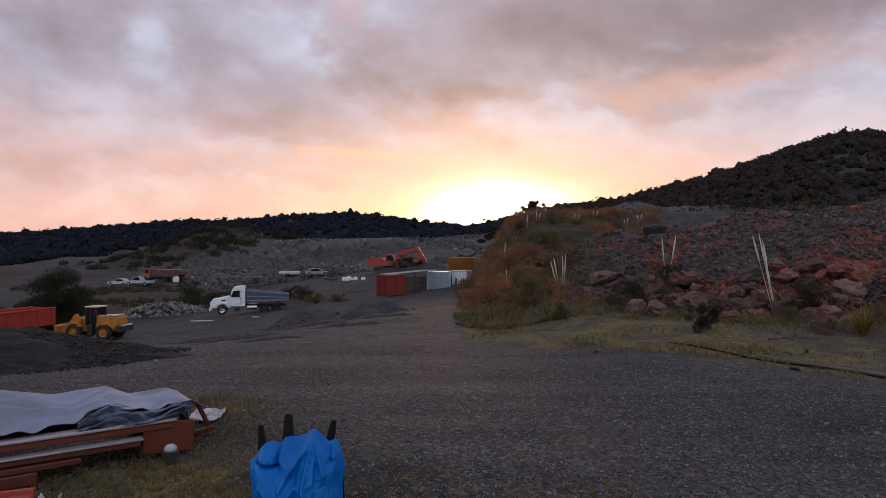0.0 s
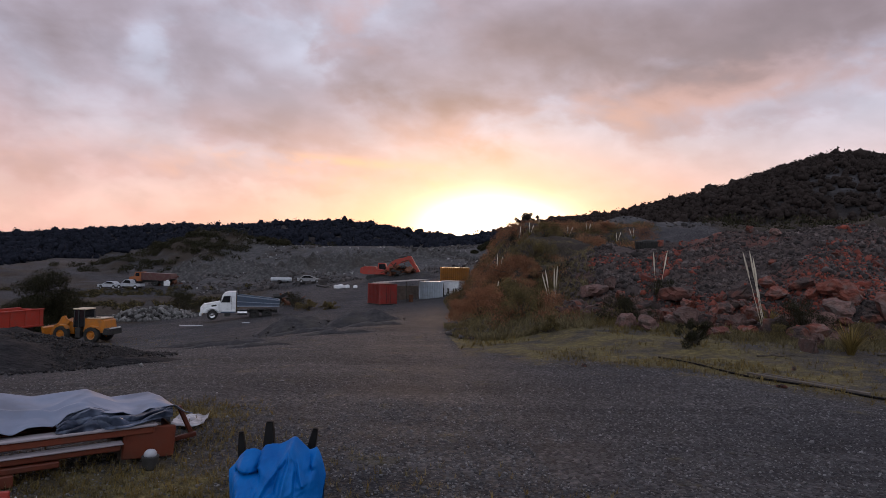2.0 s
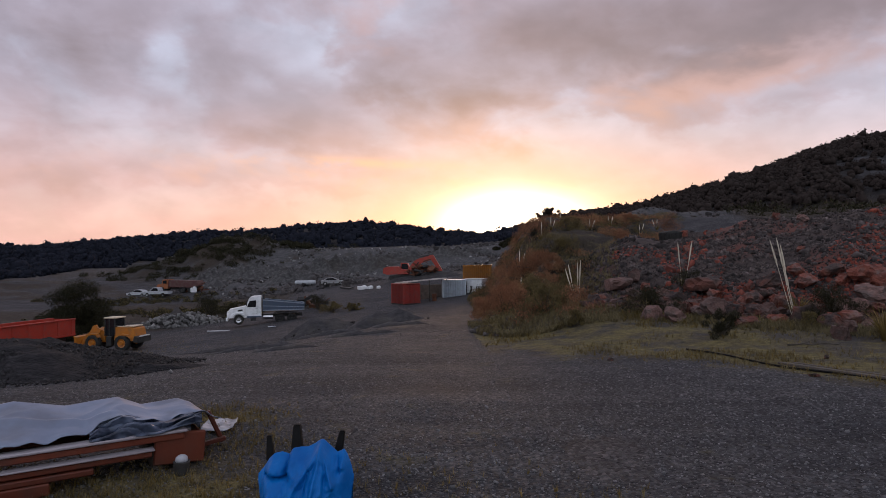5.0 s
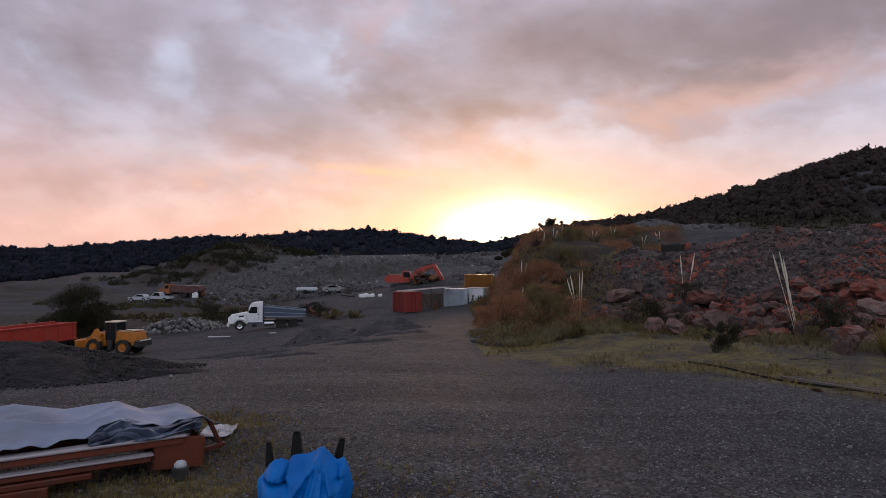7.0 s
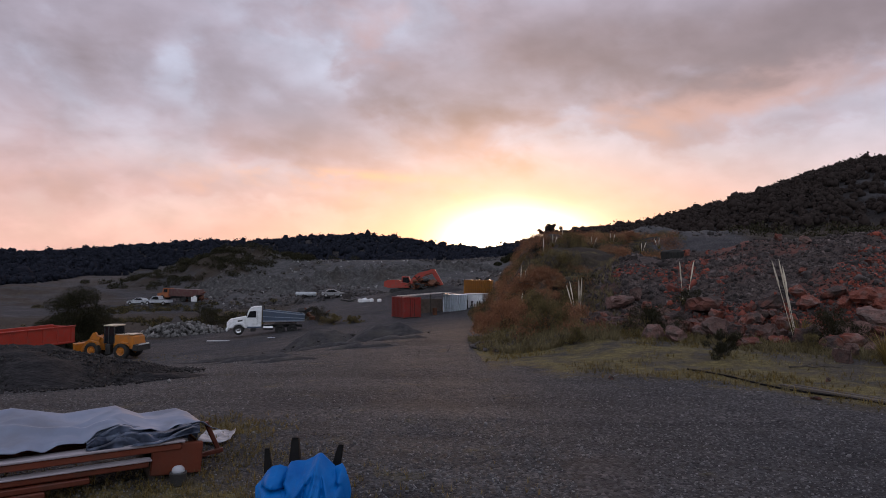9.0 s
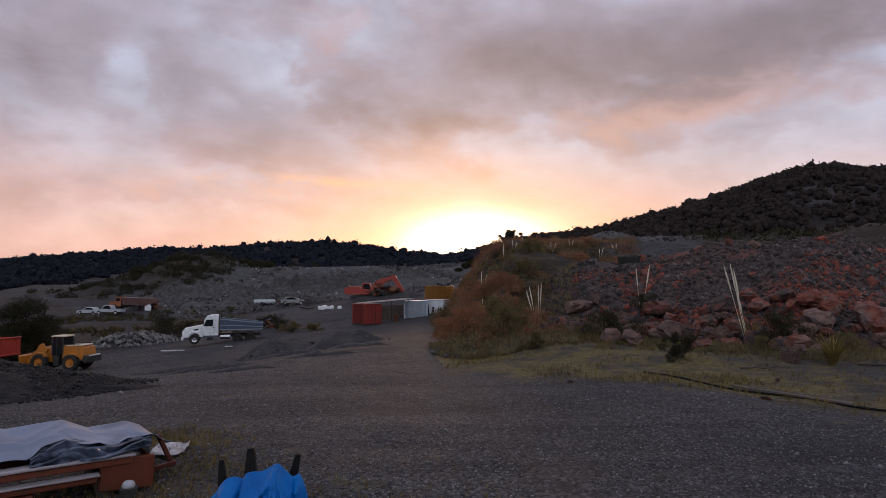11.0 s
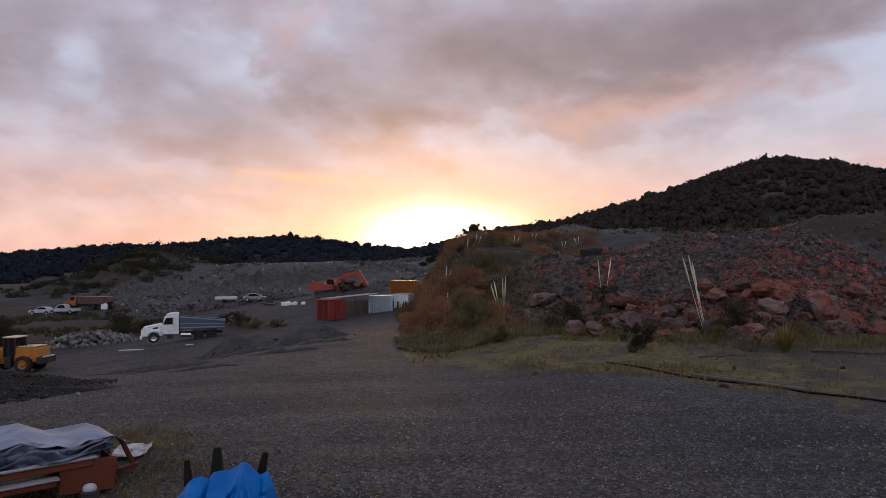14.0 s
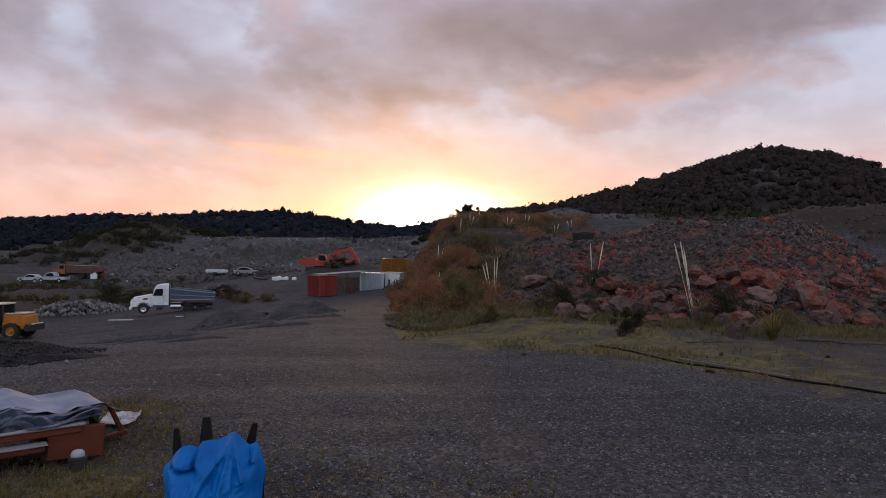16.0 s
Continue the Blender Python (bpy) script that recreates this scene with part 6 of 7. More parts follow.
SHRUBS = ((8.2, 27.4, 2.0, 1.25, LEAF_DARK, "bushy dark brown-green shrub between boulders", 2600, 0.05), (8.5, 20.9, 1.0, 1.1, LEAF_DARK, "small dark green shrub at the grass edge", 1500, 0.045), (13.7, 23.6, 1.8, 1.6, LEAF_DARK, "rounded dark green shrub in front of boulders", 2800, 0.05),
          (4.5, 24.9, 0.8, 0.75, LEAF_GREEN, "small olive shrub at the foot of the bank", 900, 0.05), (2.4, 31.5, 2.2, 1.7, LEAF_RUST, "rusty brown shrub at the foot of the bank", 2600, 0.06), (5.0, 47.0, 3.4, 2.0, LEAF_RUST, "rusty brown shrub on the bank", 2200, 0.08),
          (3.9, 28.6, 1.7, 1.5, LEAF_GREEN, "olive green shrub at the foot of the bank", 1900, 0.055), (1.7, 37.5, 1.9, 1.3, LEAF_RUST, "dry brown shrub beside the road", 1500, 0.07), (6.2, 42.7, 2.4, 1.3, LEAF_RUST, "dry brown shrub on the bank", 1600, 0.07),
          (5.1, 37.8, 2.0, 1.4, LEAF_RUST, "reddish brown shrub on the bank", 1700, 0.06), (3.3, 36.0, 1.6, 1.3, LEAF_RUST, "rusty brown shrub on the bank", 1500, 0.06), (11.0, 30.6, 1.4, 1.0, LEAF_DARK, "dark shrub among rubble", 1200, 0.05), (12.2, 22.6, 0.9, 0.7, LEAF_GREEN, "low olive shrub beside a boulder", 800, 0.045),
          (15.2, 22.6, 1.3, 0.9, LEAF_GREEN, "low olive shrub in front of boulders", 1100, 0.05), (20.6, 23.2, 1.4, 0.9, LEAF_DARK, "low dark shrub in front of boulders", 1100, 0.05),
          (-33.8, 86.5, 4.2, 2.9, LEAF_DARK, "dark round shrub behind the truck", 1800, 0.11), (-30.5, 85.5, 2.4, 1.8, LEAF_DARK, "dark shrub behind the truck", 900, 0.11), (-14.8, 76.0, 3.2, 1.3, LEAF_GREEN, "brown weedy shrub behind the tray", 900, 0.10), (-12.0, 75.0, 2.4, 1.0, LEAF_GREEN, "brown weedy shrub on the yard", 700, 0.10),
          (-17.5, 80.0, 2.6, 2.0, LEAF_DARK, "dark shrub behind the tray", 800, 0.11))
BANK_SHRUBS = tuple((x, y, w, h, mt, lb, 1500, 0.07) for x, y, w, h, mt, lb in ((4.2, 33.5, 1.9, 1.5, LEAF_GREEN, "olive shrub on the scrub bank"), (5.9, 46.0, 2.2, 1.5, LEAF_RUST, "russet shrub on the scrub bank"), (7.6, 49.5, 2.6, 1.7, LEAF_GREEN, "olive brown shrub on the scrub bank"), (4.2, 55.0, 2.6, 1.9, LEAF_RUST, "russet shrub on the scrub bank"), (7.2, 60.0, 3.0, 2.0, LEAF_RUST, "russet shrub near the top of the bank"), (9.6, 56.0, 2.4, 1.5, LEAF_GREEN, "olive brown shrub near the top of the bank"), (9.0, 68.0, 3.4, 1.6, LEAF_RUST, "russet shrub on top of the bank"), (12.5, 69.0, 3.0, 1.1, LEAF_RUST, "russet shrub on top of the bank"), (15.5, 64.0, 3.2, 1.0, LEAF_RUST, "russet shrub behind the rubble mound"), (18.0, 66.0, 3.0, 0.9, LEAF_RUST, "russet shrub behind the rubble mound"), (6.6, 38.5, 1.5, 1.1, LEAF_GREEN, "low olive shrub on the bank"), (3.0, 43.0, 1.9, 1.4, LEAF_RUST, "russet shrub beside the road")))
for k, (x, y, w, h, mt, lb, n, lf) in enumerate(SHRUBS + BANK_SHRUBS):
    shrub(x, y, w, h, mt, lb, n, lf, k)
shrub(-40.6, 67.5, 5.6, 6.4, LEAF_DARK, "broad dark evergreen tree behind the trailer", 15000, 0.14, 77, "broad_tree")
shrub(-43.5, 70.5, 3.2, 4.0, LEAF_DARK, "smaller dark evergreen tree behind the trailer", 1800, 0.15, 78, "broad_tree")


def pampas(x, y, plumes, tuft, label, lean=0.12, seed=0, high=2.2):
    """A tussock of arching blades with tall feathery plumes."""
    rr = np.random.RandomState(seed + 900)
    t = thing("pampas_grass", pose(x, y, top(x, y) - 0.03), label, "pampas grass", "pampas grass clumps")
    V, Fc = [], []
    n = 130 if tuft > 0.6 else 60
    for k in range(n):
        a, ln, w = rr.uniform(0, 6.283), tuft * rr.uniform(0.6, 1.25), 0.014 + 0.010 * rr.rand()
        out, dx, dy = rr.uniform(0.25, 0.85), math.cos(a), math.sin(a)
        b = len(V)
        for s in (0, 0.35, 0.7, 1.0):
            r = 0.08 * rr.rand() + ln * out * s ** 1.4
            z = ln * (s - 0.42 * out * s * s * 1.3)
            ww = w * (1 - s * 0.85)
            V += [(dx * r - dy * ww, dy * r + dx * ww, z), (dx * r + dy * ww, dy * r - dx * ww, z)]
        for s in range(3):
            Fc.append((b + 2 * s, b + 2 * s + 1, b + 2 * s + 3, b + 2 * s + 2))
    link_mesh("blades", V, Fc, GREEN_GRASS, t)
    for dx, dz in plumes:
        foot, head = Vector((dx * 0.25, 0, 0.1)), Vector((dx, rr.uniform(-0.1, 0.1), dz))
        ln = min(1.15, dz * 0.5)
        neck = foot.lerp(head, 1 - ln / (head - foot).length)
        part("stalk", rod(B(), foot, neck, 0.014, 0.010, 6), PLUME, t)
        bm = B()
        q = (head - neck).to_track_quat("Z", "Y").to_matrix().to_4x4()
        lathe(bm, [(0.008, 0), (0.022, 0.12 * ln), (0.034, 0.35 * ln), (0.030, 0.65 * ln), (0.016, 0.9 * ln), (0.003, ln)], 9)
        for v in bm.verts:
            v.co.x *= 1 + rr.uniform(-0.25, 0.25)
            v.co.y *= 1 + rr.uniform(-0.25, 0.25)
        bmesh.ops.transform(bm, matrix=Matrix.Translation(neck) @ q, verts=bm.verts)
        part("plume", bm, PLUME, t, "feathery cream plume")
    return t


pampas(13.15, 25.0, ((-1.05, 3.1), (-0.85, 3.15), (-0.72, 2.9), (-0.55, 2.2)), 1.1, "pampas grass clump with four tall pale plumes", seed=1)
pampas(12.8, 19.5, (), 1.15, "bright green tussock of long arching grass", seed=2)
pampas(6.3, 33.5, ((-0.65, 1.9), (-0.5, 2.1), (-0.02, 2.2), (0.12, 2.3)), 0.5, "pampas grass clump with four pale plumes on the bank", seed=3)
pampas(10.9, 31.2, ((-0.25, 2.1), (0.45, 2.2)), 0.5, "thin pampas grass with two pale plumes among rubble", seed=4)
for k, (x, y, pl) in enumerate(((3.9, 40.0, ((0.1, 1.5),)), (4.6, 38.4, ((0.3, 1.3),)), (5.0, 52.0, ((0.1, 2.2), (0.5, 1.9))), (8.5, 58.0, ((0.0, 1.2), (0.4, 1.0))), (9.6, 60.0, ((0.1, 1.2),)), (12.5, 60.5, ((0.0, 1.1), (0.5, 1.0))), (14.5, 61.0, ((-0.2, 1.1), (0.3, 1.0))),
                                (17.0, 60.0, ((0.0, 1.0), (0.4, 1.1))), (18.6, 60.0, ((0.0, 1.1), (-0.4, 1.0))), (7.2, 55.0, ((0.1, 1.6),)))):
    pampas(x, y, pl, 0.5, "small pampas grass with thin pale plumes on the scrub bank", seed=20 + k)


def bank_scrub():
    """Leafy cover over the bank, in clumps."""
    n = 2000
    y = rng.uniform(27, 92, n)
    x = rng.uniform(0.8, 26, n)
    r, th = np.hypot(x, y), np.degrees(np.arctan2(x, y))
    toe = np.interp(y, (20, 27, 35, 55, 75, 90), (6, 0.9, 1.3, 2.0, 1.6, 3))
    inside = (th > 12.2) & (r > 29) & (r < 47)
    ok = (x > toe) & ~inside & (th < 19) & (rough(x, y, 5, 3) > np.where(y < 42, -0.02, -0.2))
    x, y = x[ok], y[ok]
    size = rng.uniform(0.3, 0.85, len(x))
    c = np.stack([x, y, surface(x, y) + size * 0.35], 1)
    kind = rough(x, y, 4, 2) + 0.25 * rng.normal(size=len(x))
    for nm, pick, mt, k, lb in (("rusty_scrub", kind > 0.0, LEAF_RUST, 120000, "rusty brown scrub covering the bank"), ("olive_scrub", (kind <= 0.0) & (kind > -0.28), LEAF_GREEN, 60000, "olive scrub scattered over the bank"), ("dark_scrub", kind <= -0.28, LEAF_DARK, 26000, "dark scrub scattered over the bank")):
        p, s = leaf_cloud(c[pick], size[pick], k, 0.058, 0.75)
        tagged(scatter(nm, SPRIG, p, s, mt), lb, "scrub", kind="stuff")
    n = 16000
    y = 25 + 60 * rng.rand(n) ** 1.5
    x = rng.uniform(-0.5, 16, n)
    th = np.degrees(np.arctan2(x, y))
    toe = np.interp(y, (20, 27, 35, 55, 75, 90), (6, 0.4, 0.8, 1.4, 1.0, 2.4))
    ok = (x > toe) & (th < 14) & (rough(x, y, 5, 3) > -0.12)
    x, y = x[ok], y[ok]
    tagged(scatter("bank_grass", TUFTS, np.stack([x, y, surface(x, y)], 1), rng.uniform(0.14, 0.42, len(x)), DRY_GRASS, 0.35), "straw-coloured dry grass among the scrub on the bank", "grass", kind="stuff")
    n = 1100
    x, y = rng.uniform(-80, -18, n), rng.uniform(82, 124, n)
    ok = (np.degrees(np.arctan2(x, y)) < -16) & (rough(x, y, 12, 3) > 0.0)
    x, y = x[ok], y[ok]
    size = rng.uniform(0.3, 0.8, len(x))
    p, s = leaf_cloud(np.stack([x, y, surface(x, y) + size * 0.3], 1), size, 34000, 0.13, 0.6)
    dark = rng.rand(len(p)) < 0.6
    tagged(scatter("valley_scrub", LEAF, p[dark], s[dark], LEAF_DARK), "dark scrub on the slope below the pickup", "scrub", kind="stuff")
    tagged(scatter("valley_weeds", LEAF, p[~dark], s[~dark], LEAF_GREEN), "olive brown weeds on the slope below the pickup", "scrub", kind="stuff")
    n = 520
    th, r = np.radians(rng.uniform(22, 46, n)), 85 + 245 * rng.rand(n) ** 1.3
    x, y = r * np.sin(th), r * np.cos(th)
    size = rng.uniform(0.8, 2.2, n)
    p, s = leaf_cloud(np.stack([x, y, surface(x, y) + size * 0.3], 1), size, 32000, 0.26, 0.7)
    tagged(scatter("terrace_scrub", LEAF, p, s, LEAF_DARK), "dark green scrub below the wooded hill", "scrub", kind="stuff")
    n = 300
    x, y = rng.normal(-74, 14, n), rng.normal(190, 12, n)
    size = rng.uniform(0.6, 1.8, n)
    p, s = leaf_cloud(np.stack([x, y, surface(x, y) + size * 0.3], 1), size, 30000, 0.26, 0.7)
    tagged(scatter("knoll_scrub", LEAF, p, s, LEAF_DARK), "dark scrub on a quarry knoll", "scrub", kind="stuff")
    n = 300
    x, y = rng.uniform(-60, 20, n), rng.normal(186, 5, n)
    ok = rough(x, y, 30, 2) > -0.05
    x, y = x[ok], y[ok]
    size = rng.uniform(0.6, 1.5, len(x))
    p, s = leaf_cloud(np.stack([x, y, surface(x, y) + size * 0.3], 1), size, 26000, 0.2, 0.6)
    tagged(scatter("bench_scrub", LEAF, p, s, LEAF_DARK), "dark brown scrub along the quarry bench", "scrub", kind="stuff")


bank_scrub()


def skyline_tree(x, y, wide, high, label, seed):
    """A spreading tree with gaps between its limbs."""
    rr = np.random.RandomState(seed)
    t = thing("spreading_tree", pose(x, y, top(x, y) - 0.3), label, "tree")
    bm = rod(B(), (0, 0, 0), (0, 0, high * 0.4), high * 0.035, high * 0.025, 8)
    c = []
    for k in range(36):
        a, q = rr.uniform(0, 6.283), rr.uniform(0.02, 0.46)
        e = Vector((math.cos(a) * q * wide, math.sin(a) * q * wide, high * (0.24 + 0.66 * math.sqrt(1 - (q / 0.5) ** 2) * rr.uniform(0.15, 1.0))))
        rod(bm, (0, 0, high * 0.26), e, high * 0.016, high * 0.005, 5)
        c.append(tuple(e))
    part("trunk", bm, BARK, t)
    p, s = leaf_cloud(c, np.full(len(c), wide * 0.085), 7500, wide * 0.022, 0.8)
    scatter("crown", LEAF, p, s, WOODLAND, parent=t)


def along(th, r):
    return r * math.sin(radians(th)), r * math.cos(radians(th))


skyline_tree(*along(8.15, 560), 25, 15.5, "spreading tree dark against the sunset", 3)
skyline_tree(*along(39.6, 575), 20, 12, "tall dark tree on the wooded hill", 5)
skyline_tree(*along(40.9, 560), 15, 10, "dark tree on the shoulder of the hill", 6)
skyline_tree(*along(38.9, 580), 13, 9, "dark tree near the hilltop", 8)


# ---------------------------------------------------------------- quarry floor, far
def quarry_things():
    t = thing("storage_tank", heading(-29.2, 122.5, 1, 0.05), "long white cylindrical tank lying on the quarry floor", "tank")
    part("shell", lathe(B(), [(0.15, -2.0), (0.36, -1.95), (0.42, -1.8), (0.42, 1.8), (0.36, 1.95), (0.15, 2.0)], 18, "y", (0, 0, 0.62)), SILVER, t).matrix_local = pose(0, 0, 0, 0, 0, 90)
    for x in (-1.3, 1.3):
        part("saddle", box(B(), (0.25, 1.0, 0.4), (x, 0, 0.2)), STEEL_DARK, t)
    ob = part("steel_post", box(box(B(), (0.5, 0.5, 2.0), (0, 0, 1.0)), (0.7, 0.6, 0.4), (0, 0, 2.1)), STEEL_DARK)
    ob.matrix_world = heading(-55.0, 160.0, 1, 0)
    tagged(ob, "dark steel post standing on the quarry slope", "post")
    for k, (x, y, lx, ly, lz, mt, lb) in enumerate(((-17.6, 104.0, 3.0, 0.8, 0.25, STEEL_DARK, "dark steel plate lying on the quarry floor"), (-15.0, 101.0, 1.6, 0.7, 0.5, WHITE, "bent white sheet metal on the quarry floor"), (-13.6, 100.0, 0.7, 0.5, 0.4, WHITE, "white scrap box on the quarry floor"),
                                                    (-12.2, 99.0, 0.6, 0.5, 0.35, WHITE, "white scrap box on the quarry floor"), (-52.5, 126.5, 1.1, 0.8, 0.9, WHITE, "white box beside the dump truck"), (-19.5, 112.0, 1.2, 0.9, 1.1, GREY_ROCK, "grey block on the quarry floor"))):
        ob = part("scrap", box(box(B(), (lx, ly, lz), (0, 0, lz / 2), (4, 8 - 5 * k % 13, 0), 0.03), (lx * 0.4, ly * 0.8, lz * 0.5), (lx * 0.1, 0, lz), (0, -15, 20), 0.02), mt)
        ob.matrix_world = heading(x, y, 1, 0.3 * (k % 3))
        tagged(ob, lb, "scrap metal")
    n = 16000
    x, y = rng.uniform(-66, 18, n), rng.uniform(116, 200, n)
    ok = rough(x, y, 14, 3) > -0.08
    x, y = x[ok], y[ok]
    tagged(scatter("quarry_blocks", STONES, np.stack([x, y, surface(x, y)], 1), rng.gamma(1.2, 0.12, len(x)) + 0.07, GREY_ROCK), "broken grey quarry stone on the far ledges", "stones", kind="stuff")
    n = 1500
    x, y = rng.uniform(-62, 12, n), 120 + 78 * rng.rand(n)
    ok = rough(x, y, 9, 3) > 0.02
    x, y = x[ok], y[ok]
    n = len(x)
    tagged(scatter("quarry_pale_blocks", STONES, np.stack([x, y, surface(x, y)], 1), np.minimum(rng.gamma(1.3, 0.10, n) + 0.08, 0.5), PALE_ROCK), "pale broken stone on the far ledges", "stones", kind="stuff")
    n = 900
    th, r = np.radians(rng.uniform(9, 24, n)), rng.uniform(70, 105, n)
    x, y = r * np.sin(th), r * np.cos(th)
    tagged(scatter("terrace_stones", STONES, np.stack([x, y, surface(x, y)], 1), rng.gamma(1.4, 0.08, n) + 0.05, GREY_ROCK), "grey stones on the gravel terrace", "stones", kind="stuff")


def scrap_pile(name, x, y, wide, high, n, label, seed):
    """A tangle of rusty plates, bars and frames."""
    rr = random.Random(seed)
    t = thing(name, heading(x, y, 1, 0), label, "scrap pile")
    for k in range(n):
        px, pz = rr.gauss(0, wide * 0.27), 0
        pz = max(0.1, rr.uniform(0.1, high) * (1 - (abs(px) / wide) ** 1.2))
        if k % 2:
            a = Vector((px, rr.uniform(-0.6, 0.6), pz))
            part("bar", rod(B(), a, a + Vector((rr.uniform(-1.4, 1.4), rr.uniform(-0.5, 0.5), rr.uniform(-0.6, 0.7))), rr.uniform(0.04, 0.10), n=6), RUST, t)
        else:
            part("plate", box(B(), (rr.uniform(0.5, 1.5), rr.uniform(0.3, 1.0), rr.uniform(0.08, 0.5)), (px, rr.uniform(-0.6, 0.6), pz * 0.8), (rr.uniform(-40, 40), rr.uniform(-40, 40), rr.uniform(0, 180)), 0.02), RUST if rr.random() < 0.7 else STEEL_DARK, t)
    return t


quarry_things()
SCREE = material("grey_scree", [(0.3, (0.022, 0.021, 0.022)), (0.5, (0.052, 0.050, 0.050)), (0.66, (0.095, 0.092, 0.090)), (0.8, (0.20, 0.195, 0.19))], scale=1.6, detail=12, bump=1.0, bump_scale=3.5, depth=0.25, stain=((0.03, 0.024, 0.018), 0.6, 0.12))
for hx, hy, hlx, hly, hh, ha, hs in ((-46, 152, 15, 5, 3.0, 6, 1.1), (-33, 160, 13, 5, 3.0, -4, 2.3), (-37, 140, 8, 4, 1.8, 10, 3.7), (-21, 146, 9, 4, 2.0, 4, 4.9), (-16, 166, 14, 5, 3.0, 3, 5.5), (-3, 150, 8, 4, 1.8, -6, 6.1), (-54, 138, 7, 3.5, 1.8, 12, 7.3), (-26, 176, 16, 5, 2.6, 2, 8.9), (4, 168, 10, 5, 2.2, -3, 9.7), (-60, 156, 8, 5, 3.0, 15, 10.3)):
    heap("scree_heap", hx, hy, hlx, hly, hh, ha, SCREE, "long heap of grey broken stone on the quarry floor", hs, 0.45)
n = 1500
x, y = rng.normal(54, 9, n), rng.normal(52, 7, n)
tagged(scatter("back_heap_stones", STONES, np.stack([x, y, land(x, y)], 1), rng.gamma(1.3, 0.06, n) + 0.04, MOUND_STONE), "loose stones on the heap behind the mound", "stones", kind="stuff")
scrap_pile("scrap_pile", -5.6, 104.3, 4.2, 3.1, 64, "rusty tangle of scrap iron under the excavator boom", 3)
scrap_pile("scrap_pile", -19.6, 84.0, 3.0, 1.9, 22, "rusty scrap iron heaped behind the tipper", 5)
scrap_pile("scrap_pile", -52.5, 127.8, 3.6, 1.8, 20, "dark rusty scrap beside the dump truck", 6)
heap("spoil_mound", -5.0, 106.0, 7.0, 4.0, 1.4, 5, SPOIL, "mound of dark spoil beside the excavator", 12.5)


# ---------------------------------------------------------------- gravel and grass of the yard
def yard_gravel():
    n = 46000
    th, r = np.radians(rng.uniform(-44, 46, n)), 5.2 * (30 / 5.2) ** rng.uniform(0, 1, n) ** 0.8
    x, y = r * np.sin(th), r * np.cos(th)
    edge = np.interp(x, (-1, 1.0, 3, 5, 7, 9, 12, 20), (60, 20.5, 18.0, 17.5, 15.5, 12.8, 9.0, 5))
    ok = (y < edge + 1) & (rough(x, y, 2.2, 3) > -0.32)
    x, y, r = x[ok], y[ok], r[ok]
    s = rng.gamma(2.0, 0.0042, len(x)) + 0.004 + 0.0003 * r
    tagged(scatter("loose_gravel", PEBBLES, np.stack([x, y, land(x, y) + s * 0.2], 1), s, material("gravel_stones", [(0.3, (0.05, 0.049, 0.052)), (0.7, (0.15, 0.147, 0.15))], scale=9, bump=0, vary=0.6, island=True), 0.6), "loose dark gravel stones scattered over the yard", "gravel", kind="stuff")
    n = 260
    th, r = np.radians(rng.uniform(-40, 46, n)), 5.5 * (40 / 5.5) ** rng.uniform(0, 1, n)
    x, y = r * np.sin(th), r * np.cos(th)
    s = np.minimum(rng.gamma(2.0, 0.006, n) + 0.008, 0.03)
    tagged(scatter("pale_stones", PEBBLES, np.stack([x, y, land(x, y) + s * 0.3], 1), s, PALE_ROCK, 0.6), "few pale stones lying on the yard", "gravel", kind="stuff")


yard_gravel()


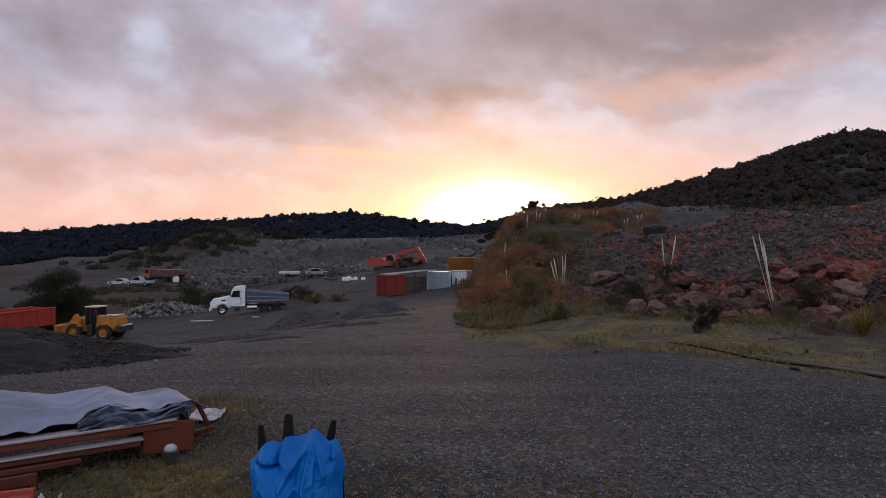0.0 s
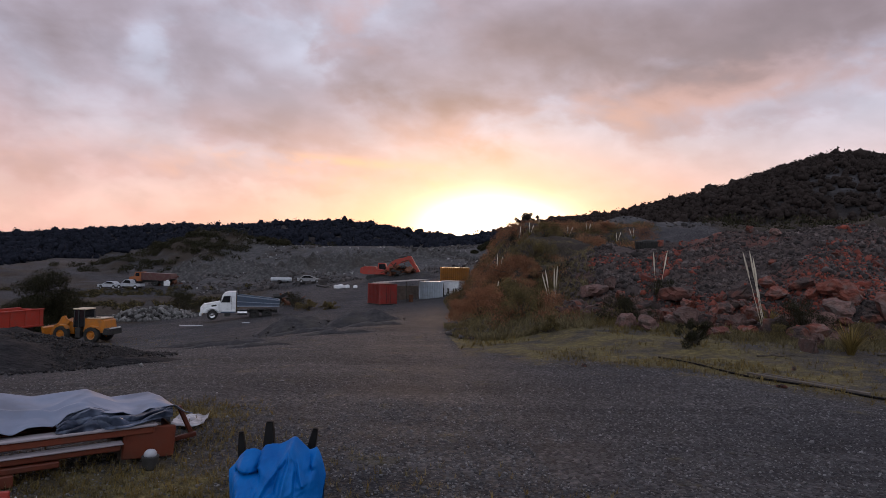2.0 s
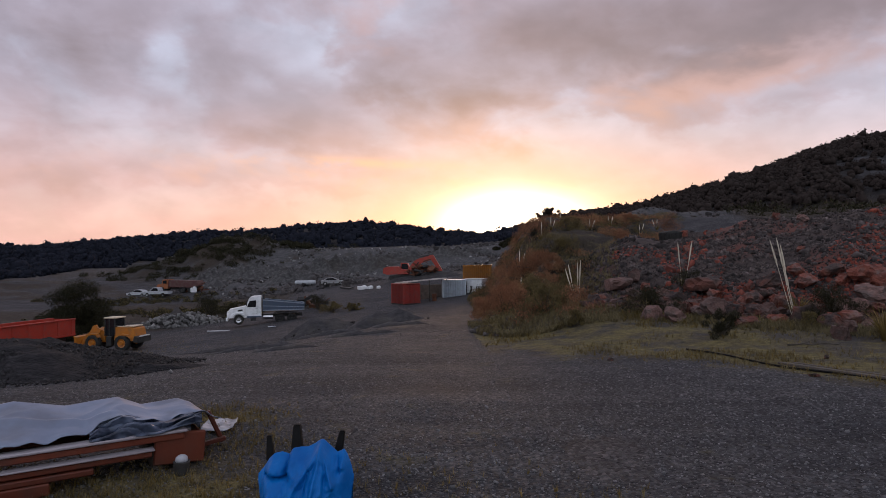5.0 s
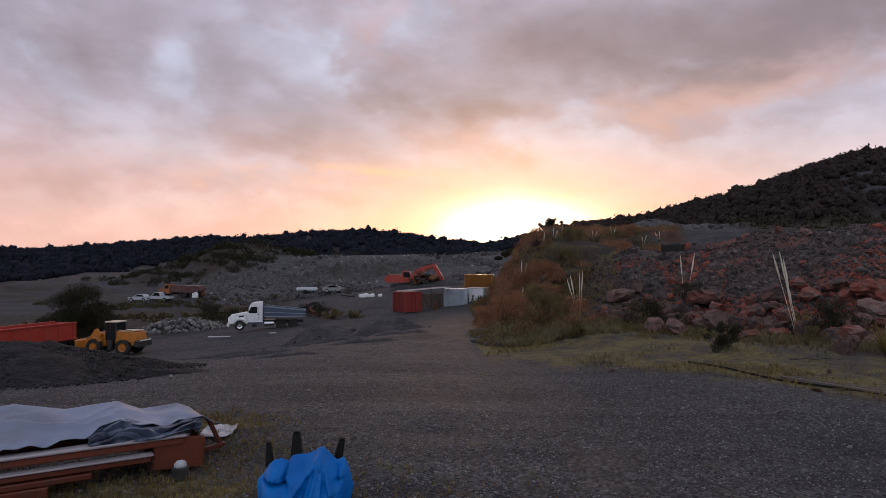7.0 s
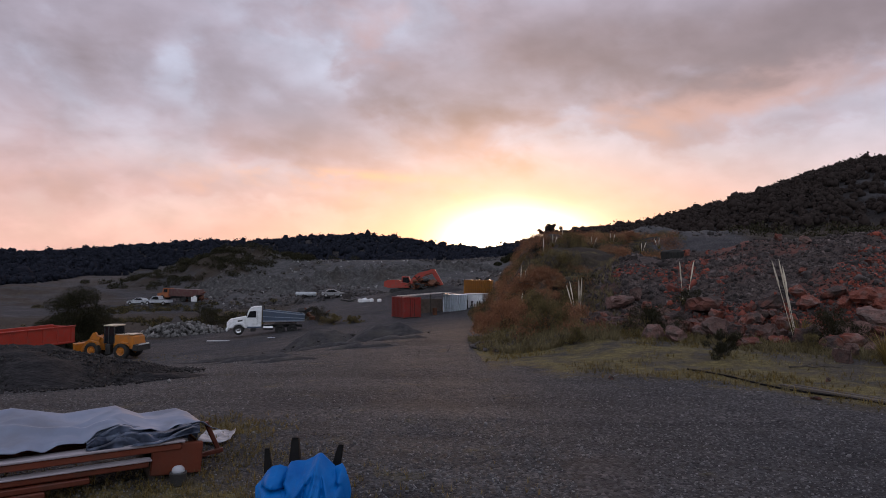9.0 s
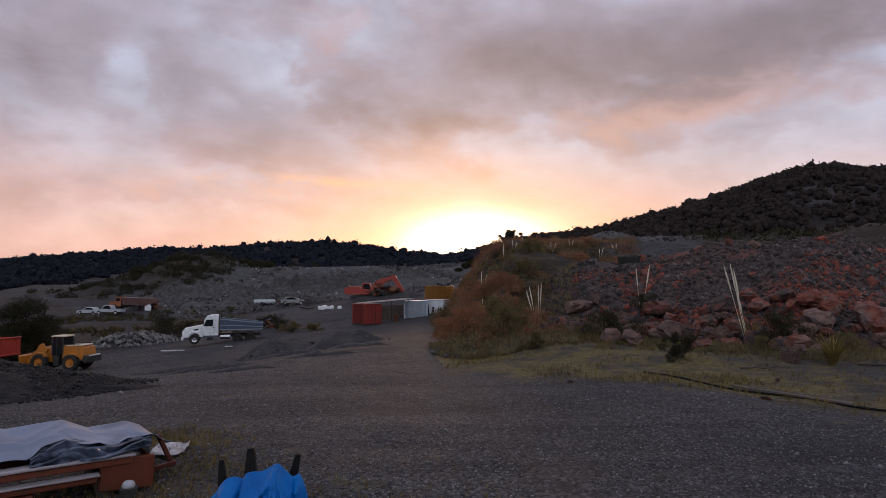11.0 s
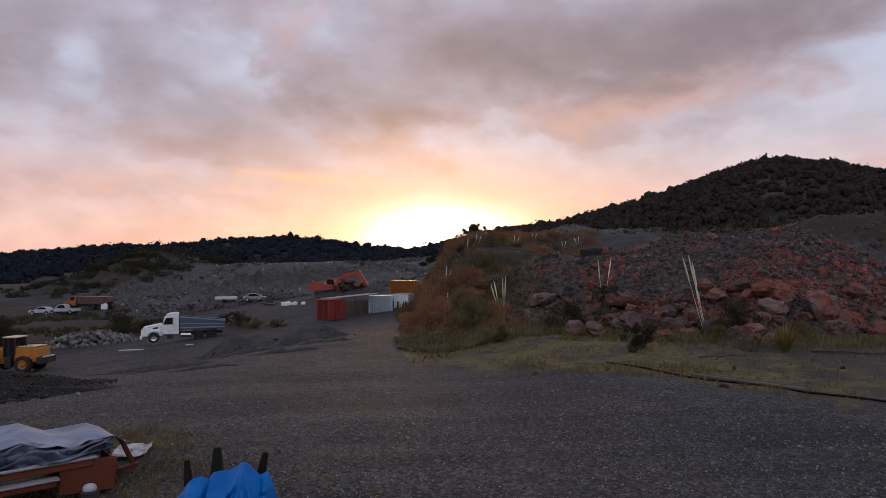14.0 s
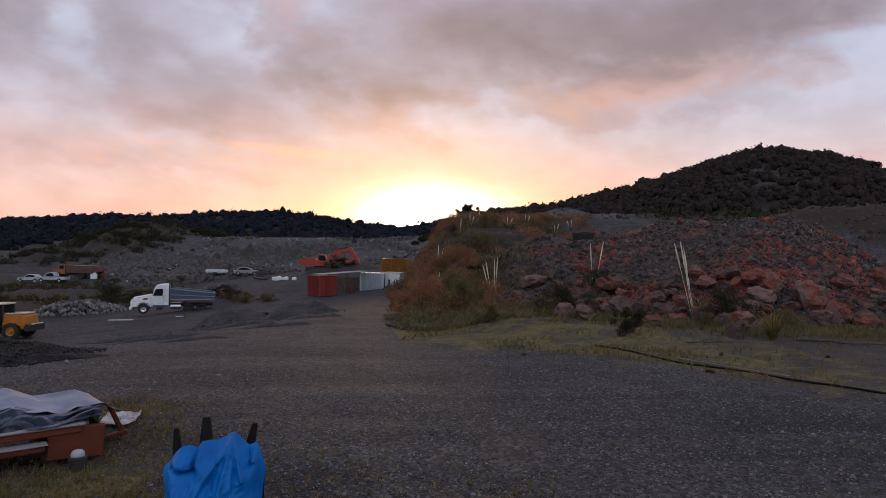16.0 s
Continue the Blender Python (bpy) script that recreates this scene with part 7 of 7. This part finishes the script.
def grass():
    spots = []
    n = 56000
    x, y = rng.uniform(0, 22, n), rng.uniform(12, 31, n)
    r = np.hypot(x, y)
    edge = np.interp(x, (-1, 1.0, 3, 5, 7, 9, 12, 20), (60, 20.5, 18.0, 17.5, 15.5, 12.8, 9.0, 5))
    foot = np.interp(np.degrees(np.arctan2(x, y)), (0, 8, 16, 24, 31, 36, 41, 48), (34, 32, 30, 28.3, 26.5, 28.5, 30.5, 33))
    p = ease(-0.8, 1.6, y - edge) * ease(0.5, -0.5, r - foot) * np.clip(0.28 + 3.4 * rough(x, y, 2.4, 3), 0, 1) * np.where(x > 9, 0.26, 1.0) * (0.35 + 0.65 * ease(-1, 5, r - foot + 5))
    ok = rng.rand(n) < p
    spots.append((x[ok], y[ok], 0.8 + 0.9 * ease(4.5, 0.5, foot - r)[ok]))
    for cx, cy, sx, sy, k in ((-3.4, 6.9, 1.6, 0.9, 2600), (-4.1, 11.0, 0.6, 0.5, 620), (0.0, 5.7, 2.2, 0.5, 420), (-1.2, 5.9, 0.5, 0.5, 300), (1.6, 7.0, 0.35, 0.25, 70), (-4.7, 8.0, 1.2, 0.4, 300), (-30, 51, 4, 3, 500), (-3.1, 9.4, 0.5, 0.5, 320)):
        spots.append((rng.normal(cx, sx, k), rng.normal(cy, sy, k), np.full(k, 0.52 if cy < 40 else 1.0)))
    x, y, s = [np.concatenate(q) for q in zip(*spots)]
    ok = np.hypot(x, y) > 3.0
    x, y, s = x[ok], y[ok], s[ok]
    dry = rng.rand(len(x)) < 0.42 + 0.3 * np.clip(rough(x, y, 3, 2) * 2, -1, 1)
    size = s * rng.uniform(0.08, 0.24, len(x))
    P = np.stack([x, y, surface(x, y) - 0.004], 1)
    tagged(scatter("green_grass", TUFTS, P[~dry], size[~dry], GREEN_GRASS, 0.25), "short green grass tufts along the yard edge", "grass", kind="stuff")
    tagged(scatter("dry_grass", TUFTS, P[dry], size[dry], DRY_GRASS, 0.25), "dry straw-coloured grass tufts", "grass", kind="stuff")
    # longer dead grass at the foot of the bank and between the boulders
    n = 5200
    th = rng.uniform(1, 45, n)
    foot = np.interp(th, (0, 8, 16, 24, 31, 36, 41, 48), (33, 31, 29.5, 27.5, 25.8, 27.8, 29.8, 32))
    r = foot + rng.normal(-0.6, 0.9, n)
    t = np.radians(th)
    x, y = r * np.sin(t), r * np.cos(t)
    tagged(scatter("dead_grass", TUFTS, np.stack([x, y, surface(x, y)], 1), rng.uniform(0.10, 0.30, n), DRY_GRASS, 0.3), "long dead grass at the foot of the mound", "grass", kind="stuff")


grass()


# ---------------------------------------------------------------- small things on the verge
def fallen_branch(x0, y0, x1, y1, r, label):
    """A crooked stem on the ground with three side twigs."""
    n = 7
    t = thing("fallen_branch", pose(0, 0, 0), label, "branch")
    pts = []
    for k in range(n + 1):
        f = k / n
        x, y = x0 + (x1 - x0) * f + 0.08 * math.sin(k * 2.3), y0 + (y1 - y0) * f + 0.10 * math.cos(k * 1.9)
        pts.append(Vector((x, y, top(x, y) + r + 0.03 * (k % 3))))
    bm = B()
    rings = []
    side = (pts[-1] - pts[0]).cross(Vector((0, 0, 1))).normalized()
    for k, p in enumerate(pts):
        q = r * (1 - 0.08 * k)
        rings.append([bm.verts.new(p + side * q * math.cos(a * 0.8976) + Vector((0, 0, q * math.sin(a * 0.8976)))) for a in range(7)])
    for a, b in zip(rings, rings[1:]):
        for k in range(7):
            bm.faces.new((a[k], a[(k + 1) % 7], b[(k + 1) % 7], b[k]))
    bm.faces.new(rings[0]), bm.faces.new(rings[-1][::-1])
    bmesh.ops.recalc_face_normals(bm, faces=bm.faces)
    part("stem", bm, BARK, t)
    for k in (2, 4, 5):
        part("twig", rod(B(), pts[k], pts[k] + Vector((0.35, -0.2 + 0.1 * k, 0.12)), r * 0.4, r * 0.15, 5), BARK, t)
    return t


fallen_branch(13.6, 19.4, 16.4, 17.9, 0.05, "dark fallen branch lying on the verge")
fallen_branch(9.8, 19.2, 11.2, 18.9, 0.03, "thin dead branch lying on the grass")
for k, (x, y, s) in enumerate(((7.9, 14.4, 0.26), (9.6, 16.9, 0.22), (12.2, 16.2, 0.20), (4.1, 17.2, 0.20), (14.3, 14.9, 0.24), (1.6, 25.6, 0.35), (0.9, 27.3, 0.3), (1.3, 29.5, 0.4), (1.8, 28.2, 0.32))):
    ob = new("loose_rock", BOULDER_SETS["dark"][k % 9])
    ob.matrix_world = pose(x, y, top(x, y) + s * 0.12, 5 * k, 7, 40 * k) @ Matrix.Scale(s / 2, 4)
    tagged(ob, "small dark rock lying on the verge", "rock", "loose rocks on the verge")
a, q = rng.uniform(0, 6.283, 90), np.sqrt(rng.uniform(0, 1, 90))
x, y = 1.6 + 1.1 * q * np.cos(a), 28.0 + 2.6 * q * np.sin(a)
tagged(scatter("roadside_stones", STONES, np.stack([x, y, surface(x, y) + 0.05], 1), rng.uniform(0.04, 0.13, 90), GREY_ROCK), "grey broken stones at the roadside", "stones", kind="stuff")
